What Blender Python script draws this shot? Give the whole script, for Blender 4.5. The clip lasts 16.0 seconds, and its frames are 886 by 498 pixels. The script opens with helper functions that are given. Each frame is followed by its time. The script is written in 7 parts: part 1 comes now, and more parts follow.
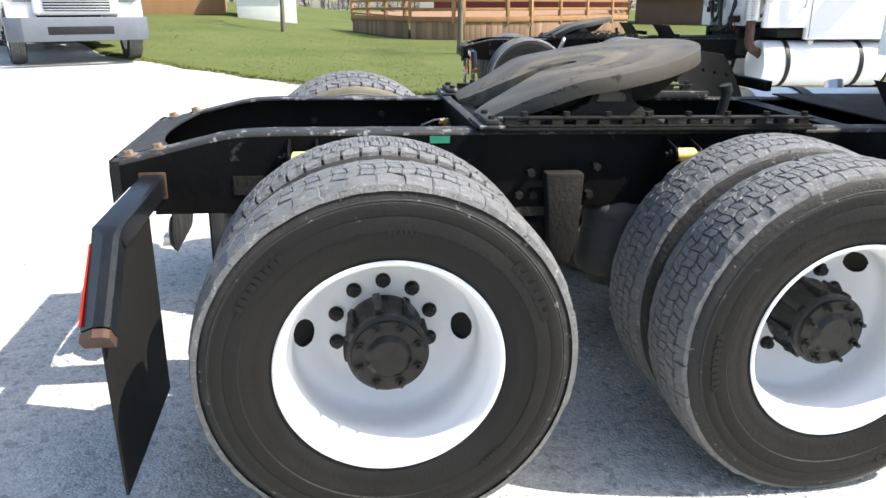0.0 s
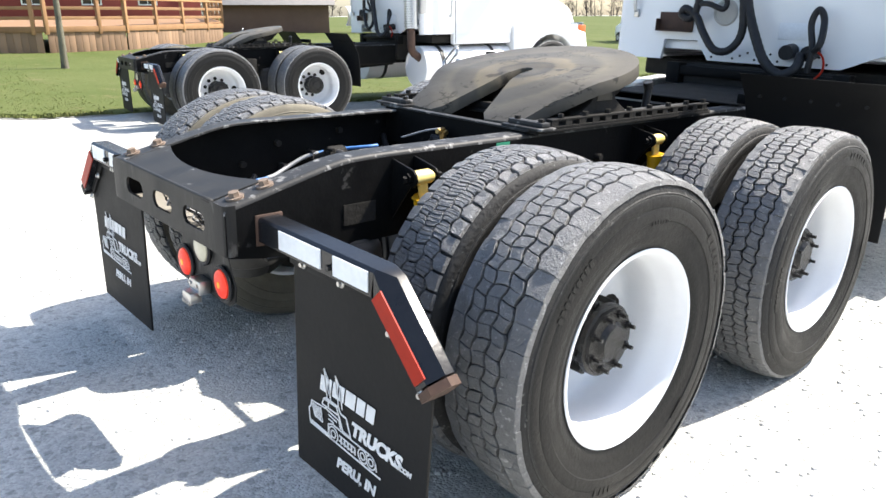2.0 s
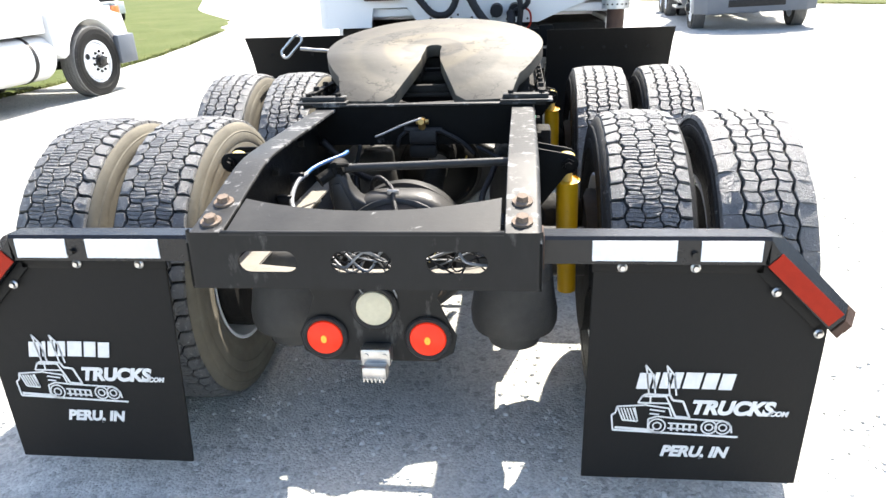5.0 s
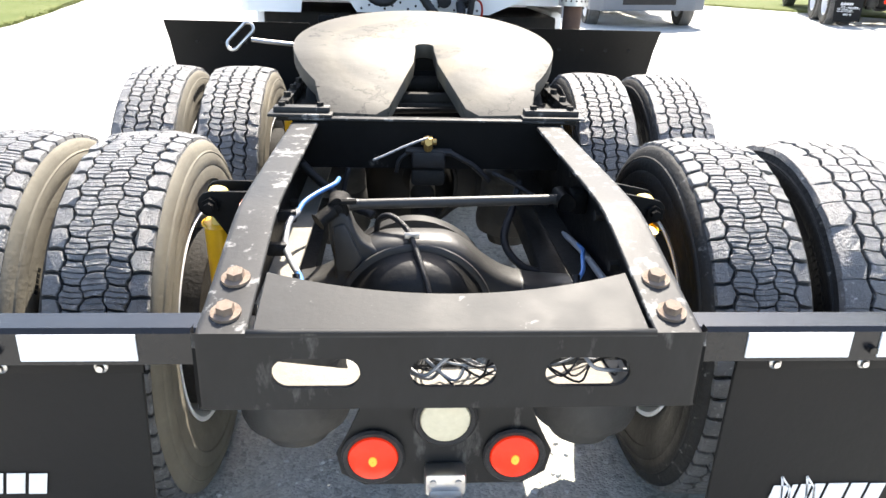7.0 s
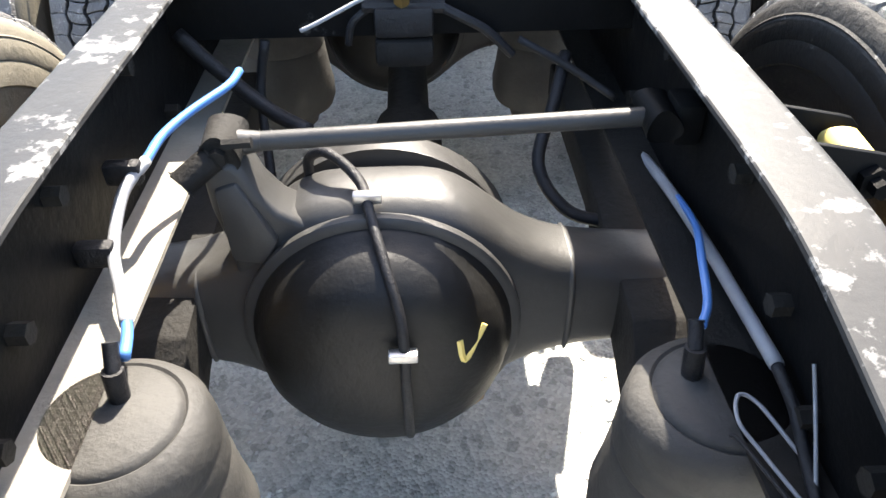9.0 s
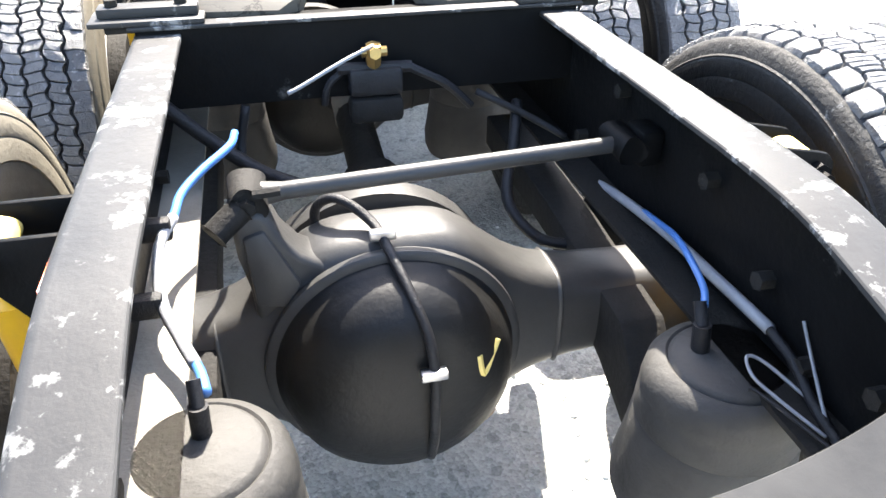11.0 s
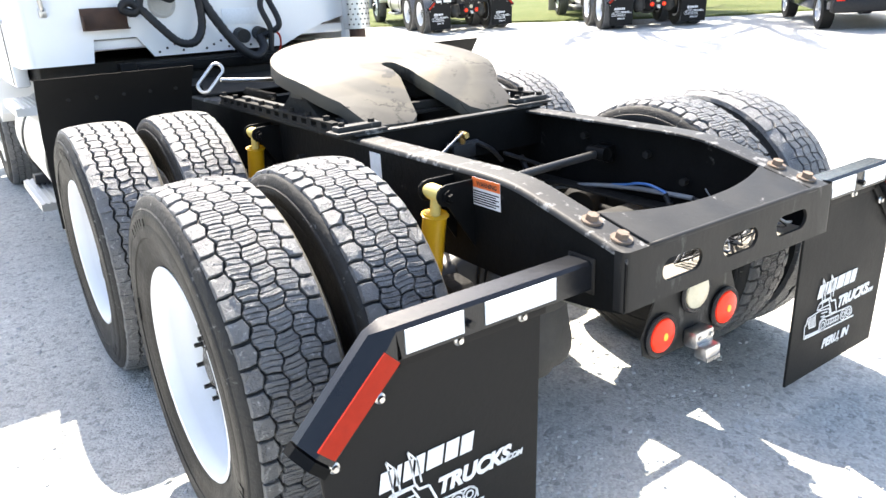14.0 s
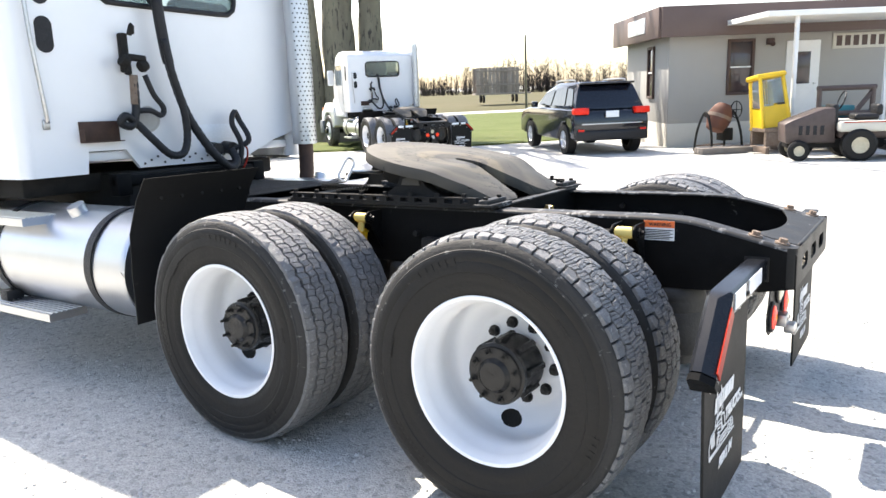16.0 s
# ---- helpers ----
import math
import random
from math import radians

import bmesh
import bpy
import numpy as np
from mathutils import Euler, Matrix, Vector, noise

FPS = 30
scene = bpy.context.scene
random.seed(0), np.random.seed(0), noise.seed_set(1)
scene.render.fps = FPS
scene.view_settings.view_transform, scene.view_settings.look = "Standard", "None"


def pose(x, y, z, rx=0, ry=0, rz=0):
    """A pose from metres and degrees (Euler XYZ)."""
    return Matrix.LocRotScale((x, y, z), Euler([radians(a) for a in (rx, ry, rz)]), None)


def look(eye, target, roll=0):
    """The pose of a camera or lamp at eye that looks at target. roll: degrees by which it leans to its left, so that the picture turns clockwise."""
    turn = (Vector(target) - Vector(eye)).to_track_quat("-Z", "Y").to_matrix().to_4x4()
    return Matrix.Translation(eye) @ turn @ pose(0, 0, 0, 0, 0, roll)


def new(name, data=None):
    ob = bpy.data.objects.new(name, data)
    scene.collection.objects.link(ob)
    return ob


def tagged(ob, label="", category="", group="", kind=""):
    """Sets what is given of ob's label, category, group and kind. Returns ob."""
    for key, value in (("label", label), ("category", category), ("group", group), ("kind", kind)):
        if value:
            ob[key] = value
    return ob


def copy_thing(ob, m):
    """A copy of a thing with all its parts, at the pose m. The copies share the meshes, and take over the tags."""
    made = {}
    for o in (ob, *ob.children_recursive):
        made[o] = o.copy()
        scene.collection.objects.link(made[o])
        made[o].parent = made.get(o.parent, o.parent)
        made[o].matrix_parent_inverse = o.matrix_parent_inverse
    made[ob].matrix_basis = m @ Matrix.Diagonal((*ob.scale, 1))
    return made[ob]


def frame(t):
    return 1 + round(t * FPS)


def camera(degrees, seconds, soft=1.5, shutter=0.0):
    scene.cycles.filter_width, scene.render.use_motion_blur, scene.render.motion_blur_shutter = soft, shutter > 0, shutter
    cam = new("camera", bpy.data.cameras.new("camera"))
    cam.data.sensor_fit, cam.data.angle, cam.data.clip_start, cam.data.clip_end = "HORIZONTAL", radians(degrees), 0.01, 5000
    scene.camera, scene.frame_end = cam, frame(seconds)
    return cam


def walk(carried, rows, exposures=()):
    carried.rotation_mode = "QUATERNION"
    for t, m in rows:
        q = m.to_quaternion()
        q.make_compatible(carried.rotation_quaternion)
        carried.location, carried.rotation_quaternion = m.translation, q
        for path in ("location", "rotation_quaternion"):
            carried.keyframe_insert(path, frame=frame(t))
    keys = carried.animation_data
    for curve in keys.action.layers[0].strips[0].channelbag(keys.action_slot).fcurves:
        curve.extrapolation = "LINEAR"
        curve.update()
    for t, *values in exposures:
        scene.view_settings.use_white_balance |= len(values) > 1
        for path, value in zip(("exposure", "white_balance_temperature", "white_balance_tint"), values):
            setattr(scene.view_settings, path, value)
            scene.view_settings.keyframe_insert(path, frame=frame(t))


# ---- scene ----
cam = camera(62.7, 16.0)
PATH = [
    (0, (2.874, -0.148, 1.432), (1.016, 0.159, 0.76), 1.4),
    (0.5, (2.822, -0.591, 1.45), (1.02, -0.046, 0.775), 3.3),
    (1, (2.628, -0.959, 1.451), (0.921, -0.151, 0.794), 0.6),
    (1.5, (2.461, -1.362, 1.423), (0.882, -0.312, 0.787), 0.3),
    (2, (2.224, -1.684, 1.405), (0.823, -0.4, 0.782), 1.9),
    (2.5, (1.917, -1.949, 1.415), (0.678, -0.507, 0.795), 1.9),
    (3, (1.632, -2.235, 1.416), (0.577, -0.657, 0.788), 1.8),
    (3.2, (1.525, -2.328, 1.434), (0.547, -0.705, 0.796), 1.5),
    (5.3, (0.235, -2.446, 1.446), (0.123, -0.575, 0.75), -1.2),
    (5.5, (0.151, -2.389, 1.458), (0.097, -0.516, 0.761), -0.4),
    (6, (-0.037, -2.268, 1.474), (0.031, -0.39, 0.789), -0.1),
    (6.5, (-0.11, -2.127, 1.469), (0.059, -0.265, 0.757), 1.4),
    (7, (-0.098, -1.915, 1.456), (0.03, -0.059, 0.722), 1.7),
    (7.5, (-0.081, -1.701, 1.455), (0.046, 0.12, 0.638), 0.7),
    (8, (-0.095, -1.44, 1.442), (0.05, 0.362, 0.587), -0.6),
    (8.5, (-0.059, -1.176, 1.389), (0.008, 0.554, 0.387), -1.6),
    (9, (0.022, -0.94, 1.348), (0.077, 0.635, 0.117), -0.8),
    (9.2, (0.035, -0.889, 1.349), (0.073, 0.626, 0.043), -0.7),
    (11.5, (-0.321, -1.198, 1.377), (0.166, 0.478, 0.4), -0.1),
    (11.8, (-0.408, -1.347, 1.410), (0.100, 0.354, 0.489), -0.2),
    (12, (-0.487, -1.440, 1.440), (0.042, 0.274, 0.560), 0.0),
    (12.2, (-0.592, -1.506, 1.449), (-0.031, 0.224, 0.623), -0.2),
    (12.5, (-0.773, -1.593, 1.453), (-0.135, 0.156, 0.723), -1.5),
    (13, (-1.054, -1.758, 1.458), (-0.238, -0.051, 0.808), -0.4),
    (13.5, (-1.293, -1.868, 1.454), (-0.36, -0.211, 0.833), -0.3),
    (14, (-1.611, -1.851, 1.449), (-0.544, -0.298, 0.778), -2.9),
    (14.5, (-1.984, -1.703, 1.434), (-0.766, -0.238, 0.826), -2.3),
    (15, (-2.395, -1.535, 1.439), (-1.035, -0.161, 0.927), -4.0),
    (15.5, (-2.839, -1.439, 1.429), (-1.321, -0.203, 1.019), -3.9),
    (16, (-3.219, -1.219, 1.397), (-1.589, -0.118, 1.036), -2.3),
]
TILT_UP = Vector((-0.028, -0.021, 1.0)).normalized()
LEVEL = TILT_UP.rotation_difference(Vector((0, 0, 1))).to_matrix().to_4x4()
walk(cam, [(t, LEVEL @ look(eye, target, roll)) for t, eye, target, roll in PATH],
     exposures=[(0, 1.08, 6650, 10), (1, 1.1, 6650, 10), (3, 1.42, 6650, 10), (5.5, 1.62, 6800, 10), (7, 1.82, 6900, 11), (8.5, 2.2, 6950, 11), (9, 2.4, 7050, 11), (11.5, 2.7, 6800, 11), (12.5, 2.35, 6800, 11), (13.5, 1.88, 6900, 11), (14.5, 1.92, 6950, 11), (16, 1.52, 6950, 12)])

# ---- world and sun ----
SUN_DIR = (LEVEL.to_3x3() @ Vector((0.23, 0.73, 1.0))).normalized()
world = bpy.data.worlds.new("world")
scene.world = world
world.use_nodes = True
wn = world.node_tree
sky = wn.nodes.new("ShaderNodeTexSky")
sky.sky_type = "NISHITA"
sky.sun_disc = False
sky.sun_elevation = math.asin(SUN_DIR.z)
sky.sun_rotation = math.atan2(SUN_DIR.x, SUN_DIR.y)
sky.air_density, sky.dust_density, sky.ozone_density = 1.0, 1.8, 1.0
wn.links.new(sky.outputs[0], wn.nodes["Background"].inputs[0])
wn.nodes["Background"].inputs[1].default_value = 0.15
sun_data = bpy.data.lights.new("sun", "SUN")
sun_data.energy, sun_data.angle, sun_data.color = 5.0, radians(0.55), (1.0, 0.96, 0.89)
sun = new("sun", sun_data)
sun.matrix_world = look(SUN_DIR * 40, (0, 0, 0))


# ---- materials ----
def mat(name, base, rough=0.6, metal=0.0, second=None, amount=0.5, scale=6.0, detail=6.0, bump=0.0, bump_scale=60.0,
        spots=None, spot_scale=12.0, spot_at=0.62, spot_soft=0.08, vary=0.0, rough2=None, spec=None, coat=0.0, stretch=(1, 1, 1)):
    """A painted, metal or mineral surface: base colour mixed with a second one by noise, spots of a third, and a fine relief."""
    m = bpy.data.materials.new(name)
    m.use_nodes = True
    nt, n, l = m.node_tree, m.node_tree.nodes, m.node_tree.links
    b = n["Principled BSDF"]
    b.inputs["Roughness"].default_value, b.inputs["Metallic"].default_value = rough, metal
    if spec is not None:
        b.inputs["Specular IOR Level"].default_value = spec
    b.inputs["Coat Weight"].default_value = coat
    tc = n.new("ShaderNodeTexCoord")
    mp = n.new("ShaderNodeMapping")
    mp.inputs["Scale"].default_value = stretch
    l.new(tc.outputs["Object"], mp.inputs[0])

    def nz(s, d=6.0, r=0.6):
        t = n.new("ShaderNodeTexNoise")
        t.inputs["Scale"].default_value, t.inputs["Detail"].default_value, t.inputs["Roughness"].default_value = s, d, r
        l.new(mp.outputs[0], t.inputs["Vector"])
        return t.outputs["Fac"]

    def ramp(src, a, z):
        r = n.new("ShaderNodeMapRange")
        r.inputs["From Min"].default_value, r.inputs["From Max"].default_value = a, z
        l.new(src, r.inputs["Value"])
        return r.outputs[0]

    def mix(f, a, c):
        x = n.new("ShaderNodeMix")
        x.data_type = "RGBA"
        if isinstance(f, float):
            x.inputs["Factor"].default_value = f
        else:
            l.new(f, x.inputs["Factor"])
        for v, k in ((a, "A"), (c, "B")):
            s = [i for i in x.inputs if i.name == k and i.type == "RGBA"][0]
            if isinstance(v, tuple):
                s.default_value = (*v, 1)
            else:
                l.new(v, s)
        return [o for o in x.outputs if o.type == "RGBA"][0]

    colour = base
    if second:
        f = ramp(nz(scale, detail), 0.5 - 0.25 / max(amount, 0.05) * 0.5, 0.5 + 0.25)
        colour = mix(f, base, second)
        fine = ramp(nz(scale * 9, 4), 0.3, 0.75)
        half = tuple(0.6 * p + 0.4 * q for p, q in zip(base, second))
        colour = mix(fine, colour, mix(0.5, colour, half))
        if rough2 is not None:
            rr = n.new("ShaderNodeMapRange")
            rr.inputs["To Min"].default_value, rr.inputs["To Max"].default_value = rough, rough2
            l.new(f, rr.inputs["Value"])
            l.new(rr.outputs[0], b.inputs["Roughness"])
    if spots:
        colour = mix(ramp(nz(spot_scale, 8, 0.65), spot_at, spot_at + spot_soft), colour, spots)
    if vary:
        oi = n.new("ShaderNodeObjectInfo")
        hs = n.new("ShaderNodeHueSaturation")
        mr = n.new("ShaderNodeMapRange")
        mr.inputs["To Min"].default_value, mr.inputs["To Max"].default_value = 1 - vary, 1 + vary
        l.new(oi.outputs["Random"], mr.inputs["Value"])
        l.new(mr.outputs[0], hs.inputs["Value"])
        if isinstance(colour, tuple):
            hs.inputs["Color"].default_value = (*colour, 1)
        else:
            l.new(colour, hs.inputs["Color"])
        colour = hs.outputs[0]
    if isinstance(colour, tuple):
        b.inputs["Base Color"].default_value = (*colour, 1)
    else:
        l.new(colour, b.inputs["Base Color"])
    if bump:
        bp = n.new("ShaderNodeBump")
        bp.inputs["Strength"].default_value, bp.inputs["Distance"].default_value = bump, 0.01
        l.new(nz(bump_scale, 8, 0.65), bp.inputs["Height"])
        l.new(bp.outputs[0], b.inputs["Normal"])
    return m


def gravel_material():
    """Crushed limestone: packed fines with stones of several sizes, damp-grey and pale patches."""
    m = bpy.data.materials.new("limestone_gravel")
    m.use_nodes = True
    n, l = m.node_tree.nodes, m.node_tree.links
    b = n["Principled BSDF"]
    b.inputs["Roughness"].default_value, b.inputs["Specular IOR Level"].default_value = 0.95, 0.15
    tc = n.new("ShaderNodeTexCoord")

    def noise_of(scale, detail=8.0):
        t = n.new("ShaderNodeTexNoise")
        t.inputs["Scale"].default_value, t.inputs["Detail"].default_value, t.inputs["Roughness"].default_value = scale, detail, 0.65
        l.new(tc.outputs["Object"], t.inputs["Vector"])
        return t.outputs["Fac"]

    def stones_of(scale):
        t = n.new("ShaderNodeTexVoronoi")
        t.inputs["Scale"].default_value = scale
        l.new(tc.outputs["Object"], t.inputs["Vector"])
        return t

    def blend(kind, fac, x, y):
        k = n.new("ShaderNodeMixRGB")
        k.blend_type = kind
        for v, s in ((fac, k.inputs[0]), (x, k.inputs[1]), (y, k.inputs[2])):
            if isinstance(v, (float, tuple)):
                s.default_value = v
            else:
                l.new(v, s)
        return k.outputs[0]

    def span(src, a, z, lo=0.0, hi=1.0):
        r = n.new("ShaderNodeMapRange")
        for key, v in (("From Min", a), ("From Max", z), ("To Min", lo), ("To Max", hi)):
            r.inputs[key].default_value = v
        l.new(src, r.inputs["Value"])
        return r.outputs[0]
    patches = blend("MIX", span(noise_of(0.7), 0.38, 0.66), (0.61, 0.606, 0.56, 1), (0.485, 0.482, 0.448, 1))
    fines = blend("MIX", span(noise_of(16), 0.35, 0.68), patches, (0.455, 0.451, 0.422, 1))
    s1, s2 = stones_of(110), stones_of(42)
    grey = n.new("ShaderNodeRGBToBW")
    l.new(s1.outputs["Color"], grey.inputs[0])
    tone = span(grey.outputs[0], 0.1, 0.9, 0.76, 1.13)
    stone = blend("MULTIPLY", 1.0, fines, tone)
    grey2 = n.new("ShaderNodeRGBToBW")
    l.new(s2.outputs["Color"], grey2.inputs[0])
    pick = span(grey2.outputs[0], 0.76, 0.79)
    stone2 = blend("MIX", pick, stone, blend("MULTIPLY", 1.0, stone, (0.74, 0.74, 0.745, 1)))
    l.new(stone2, b.inputs["Base Color"])
    h1 = span(s1.outputs["Distance"], 0.0, 0.9, 1.0, 0.0)
    h2 = span(s2.outputs["Distance"], 0.0, 0.6, 1.0, 0.0)
    bump1 = n.new("ShaderNodeBump")
    bump1.inputs["Strength"].default_value, bump1.inputs["Distance"].default_value = 0.8, 0.005
    l.new(h1, bump1.inputs["Height"])
    bump2 = n.new("ShaderNodeBump")
    bump2.inputs["Strength"].default_value, bump2.inputs["Distance"].default_value = 0.5, 0.007
    l.new(blend("MULTIPLY", 1.0, h2, span(noise_of(5), 0.4, 0.65)), bump2.inputs["Height"])
    l.new(bump1.outputs[0], bump2.inputs["Normal"])
    l.new(bump2.outputs[0], b.inputs["Normal"])
    return m


def plate_material(cx, cy):
    """Rubbed coupling steel: rings of old grease round the jaw, dark flakes, bare scratched patches."""
    m = mat("greasy_coupling_steel", (0.066, 0.063, 0.056), 0.55, 0.05, second=(0.126, 0.116, 0.096), amount=0.5, scale=3, bump=0.25, bump_scale=9, spots=(0.035, 0.033, 0.03), spot_scale=5, spot_at=0.6, spot_soft=0.025, rough2=0.68, spec=0.3)
    n, l = m.node_tree.nodes, m.node_tree.links
    b = n["Principled BSDF"]
    base = b.inputs["Base Color"].links[0].from_socket
    tc = n.new("ShaderNodeTexCoord")
    off = n.new("ShaderNodeVectorMath")
    off.operation = "MULTIPLY_ADD"
    off.inputs[1].default_value, off.inputs[2].default_value = (1, 1, 0), (-cx, -cy, 0)
    l.new(tc.outputs["Object"], off.inputs[0])
    far = n.new("ShaderNodeVectorMath")
    far.operation = "LENGTH"
    l.new(off.outputs[0], far.inputs[0])
    wob = n.new("ShaderNodeTexNoise")
    wob.inputs["Scale"].default_value, wob.inputs["Detail"].default_value = 7.0, 8.0
    l.new(tc.outputs["Object"], wob.inputs["Vector"])
    add = n.new("ShaderNodeMath")
    add.operation = "MULTIPLY_ADD"
    add.inputs[1].default_value = 0.09
    l.new(wob.outputs["Fac"], add.inputs[0])
    l.new(far.outputs["Value"], add.inputs[2])
    ramp = n.new("ShaderNodeValToRGB")
    ramp.color_ramp.elements[0].position, ramp.color_ramp.elements[0].color = 0.0, (0.75, 0.72, 0.7, 1)
    ramp.color_ramp.elements[1].position, ramp.color_ramp.elements[1].color = 1.0, (0.9, 0.9, 0.9, 1)
    for pos, c in ((0.13, (0.95, 0.88, 0.76)), (0.17, (0.6, 0.58, 0.56)), (0.185, (1.25, 1.15, 0.98)), (0.25, (1.5, 1.36, 1.1)), (0.275, (0.95, 0.92, 0.88)), (0.36, (0.8, 0.79, 0.77)), (0.39, (1.15, 1.1, 1.0)), (0.47, (0.8, 0.78, 0.76))):
        e = ramp.color_ramp.elements.new(pos)
        e.color = (*c, 1)
    l.new(add.outputs[0], ramp.inputs[0])
    mul = n.new("ShaderNodeMixRGB")
    mul.blend_type = "MULTIPLY"
    mul.inputs[0].default_value = 1.0
    l.new(base, mul.inputs[1])
    l.new(ramp.outputs[0], mul.inputs[2])
    crack = n.new("ShaderNodeTexNoise")
    crack.inputs["Scale"].default_value, crack.inputs["Detail"].default_value, crack.inputs["Roughness"].default_value = 6.5, 7.0, 0.62
    l.new(tc.outputs["Object"], crack.inputs["Vector"])
    line = n.new("ShaderNodeValToRGB")
    for pos, v in ((0.485, 1.0), (0.495, 0.3), (0.505, 0.3), (0.515, 1.0)):
        e = line.color_ramp.elements.new(pos)
        e.color = (v, v, v, 1)
    line.color_ramp.elements[0].color = (1, 1, 1, 1)
    l.new(crack.outputs["Fac"], line.inputs[0])
    where = n.new("ShaderNodeTexNoise")
    where.inputs["Scale"].default_value = 4.0
    l.new(tc.outputs["Object"], where.inputs["Vector"])
    some = n.new("ShaderNodeMapRange")
    some.inputs["From Min"].default_value, some.inputs["From Max"].default_value = 0.5, 0.56
    l.new(where.outputs["Fac"], some.inputs["Value"])
    lines = n.new("ShaderNodeMixRGB")
    lines.blend_type = "MULTIPLY"
    l.new(some.outputs[0], lines.inputs[0])
    l.new(mul.outputs[0], lines.inputs[1])
    l.new(line.outputs[0], lines.inputs[2])
    l.new(lines.outputs[0], b.inputs["Base Color"])
    return m


M_GRAVEL = gravel_material()
M_STONE = mat("loose_stone", (0.58, 0.57, 0.54), 0.9, second=(0.42, 0.41, 0.4), scale=9, amount=0.5, spec=0.2)
M_GRASS = mat("lawn_grass", (0.06, 0.084, 0.02), 0.9, second=(0.11, 0.122, 0.045), amount=0.5, scale=0.5, bump=1.0, bump_scale=25, spots=(0.15, 0.13, 0.065), spot_scale=2.2, spot_at=0.58, spot_soft=0.15, spec=0.1)
M_BLADE = mat("grass_blade", (0.085, 0.115, 0.028), 0.8, second=(0.16, 0.16, 0.065), scale=1.4, spec=0.1)
M_FIELD = mat("dry_field", (0.105, 0.09, 0.055), 0.95, second=(0.07, 0.072, 0.033), amount=0.5, scale=0.09, bump=0.6, bump_scale=4, spec=0.1)
M_TREAD = mat("dusty_tread_rubber", (0.066, 0.0665, 0.068), 0.38, second=(0.17, 0.1695, 0.168), amount=0.5, scale=28, bump=0.8, bump_scale=150, spots=(0.36, 0.354, 0.343), spot_scale=70, spot_at=0.58, spot_soft=0.12, spec=0.9, rough2=0.55)
M_TYRE = mat("sidewall_rubber", (0.007, 0.0068, 0.0066), 0.36, second=(0.017, 0.0165, 0.0156), amount=0.5, scale=5, bump=0.3, bump_scale=70, spots=(0.09, 0.087, 0.08), spot_scale=30, spot_at=0.68, spot_soft=0.1, rough2=0.7, spec=0.2)
M_SHOULDER = mat("scuffed_shoulder_rubber", (0.0125, 0.0122, 0.012), 0.55, second=(0.036, 0.035, 0.033), amount=0.5, scale=16, bump=0.6, bump_scale=60, spots=(0.15, 0.146, 0.138), spot_scale=34, spot_at=0.62, spot_soft=0.05, rough2=0.8, spec=0.3)
M_TYRE_TAN = mat("dusty_sidewall_rubber", (0.085, 0.075, 0.056), 0.85, second=(0.2, 0.18, 0.135), amount=0.5, scale=6, bump=0.3, bump_scale=70)
M_RIM = mat("white_rim_paint", (0.8, 0.81, 0.82), 0.38, second=(0.72, 0.73, 0.75), amount=0.4, scale=5, bump=0.04, bump_scale=50, spots=(0.5, 0.48, 0.45), spot_scale=22, spot_at=0.74)
M_HUB = mat("black_hub_enamel", (0.006, 0.006, 0.0062), 0.26, second=(0.022, 0.0213, 0.02), scale=20, amount=0.4, bump=0.35, bump_scale=90, spec=0.3)
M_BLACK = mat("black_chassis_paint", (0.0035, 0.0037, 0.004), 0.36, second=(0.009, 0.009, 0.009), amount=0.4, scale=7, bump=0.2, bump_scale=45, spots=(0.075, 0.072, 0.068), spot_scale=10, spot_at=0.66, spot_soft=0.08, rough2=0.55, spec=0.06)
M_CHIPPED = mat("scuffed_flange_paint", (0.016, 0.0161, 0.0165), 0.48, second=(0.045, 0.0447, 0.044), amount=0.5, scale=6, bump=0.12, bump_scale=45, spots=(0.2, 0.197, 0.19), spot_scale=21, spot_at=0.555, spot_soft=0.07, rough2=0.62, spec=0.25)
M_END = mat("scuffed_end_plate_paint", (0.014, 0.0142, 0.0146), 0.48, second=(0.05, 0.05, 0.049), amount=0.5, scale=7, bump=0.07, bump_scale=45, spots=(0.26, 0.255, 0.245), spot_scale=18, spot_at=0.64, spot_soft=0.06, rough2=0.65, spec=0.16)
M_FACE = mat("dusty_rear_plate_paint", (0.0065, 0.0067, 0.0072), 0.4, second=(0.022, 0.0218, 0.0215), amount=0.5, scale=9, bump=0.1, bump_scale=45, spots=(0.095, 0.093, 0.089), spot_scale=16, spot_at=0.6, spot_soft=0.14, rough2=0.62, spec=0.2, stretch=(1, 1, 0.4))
M_BELLOWS = mat("dusty_bellows_rubber", (0.02, 0.0196, 0.019), 0.5, second=(0.075, 0.0715, 0.065), amount=0.5, scale=7, bump=0.3, bump_scale=60, rough2=0.75, spec=0.3)
# Tan dust, lightened to stand in for sunlight; the shaft collar shares it.
M_DUST_AND_SUN = mat("tan_dust_and_painted_sun", (0.3, 0.275, 0.23), 0.85, second=(0.16, 0.15, 0.13), amount=0.45, scale=7, bump=0.4, bump_scale=60)
M_DIRTY = mat("grimy_black_steel", (0.008, 0.0079, 0.0077), 0.55, second=(0.032, 0.0295, 0.026), amount=0.45, scale=9, bump=0.5, bump_scale=55, rough2=0.85, spec=0.15)
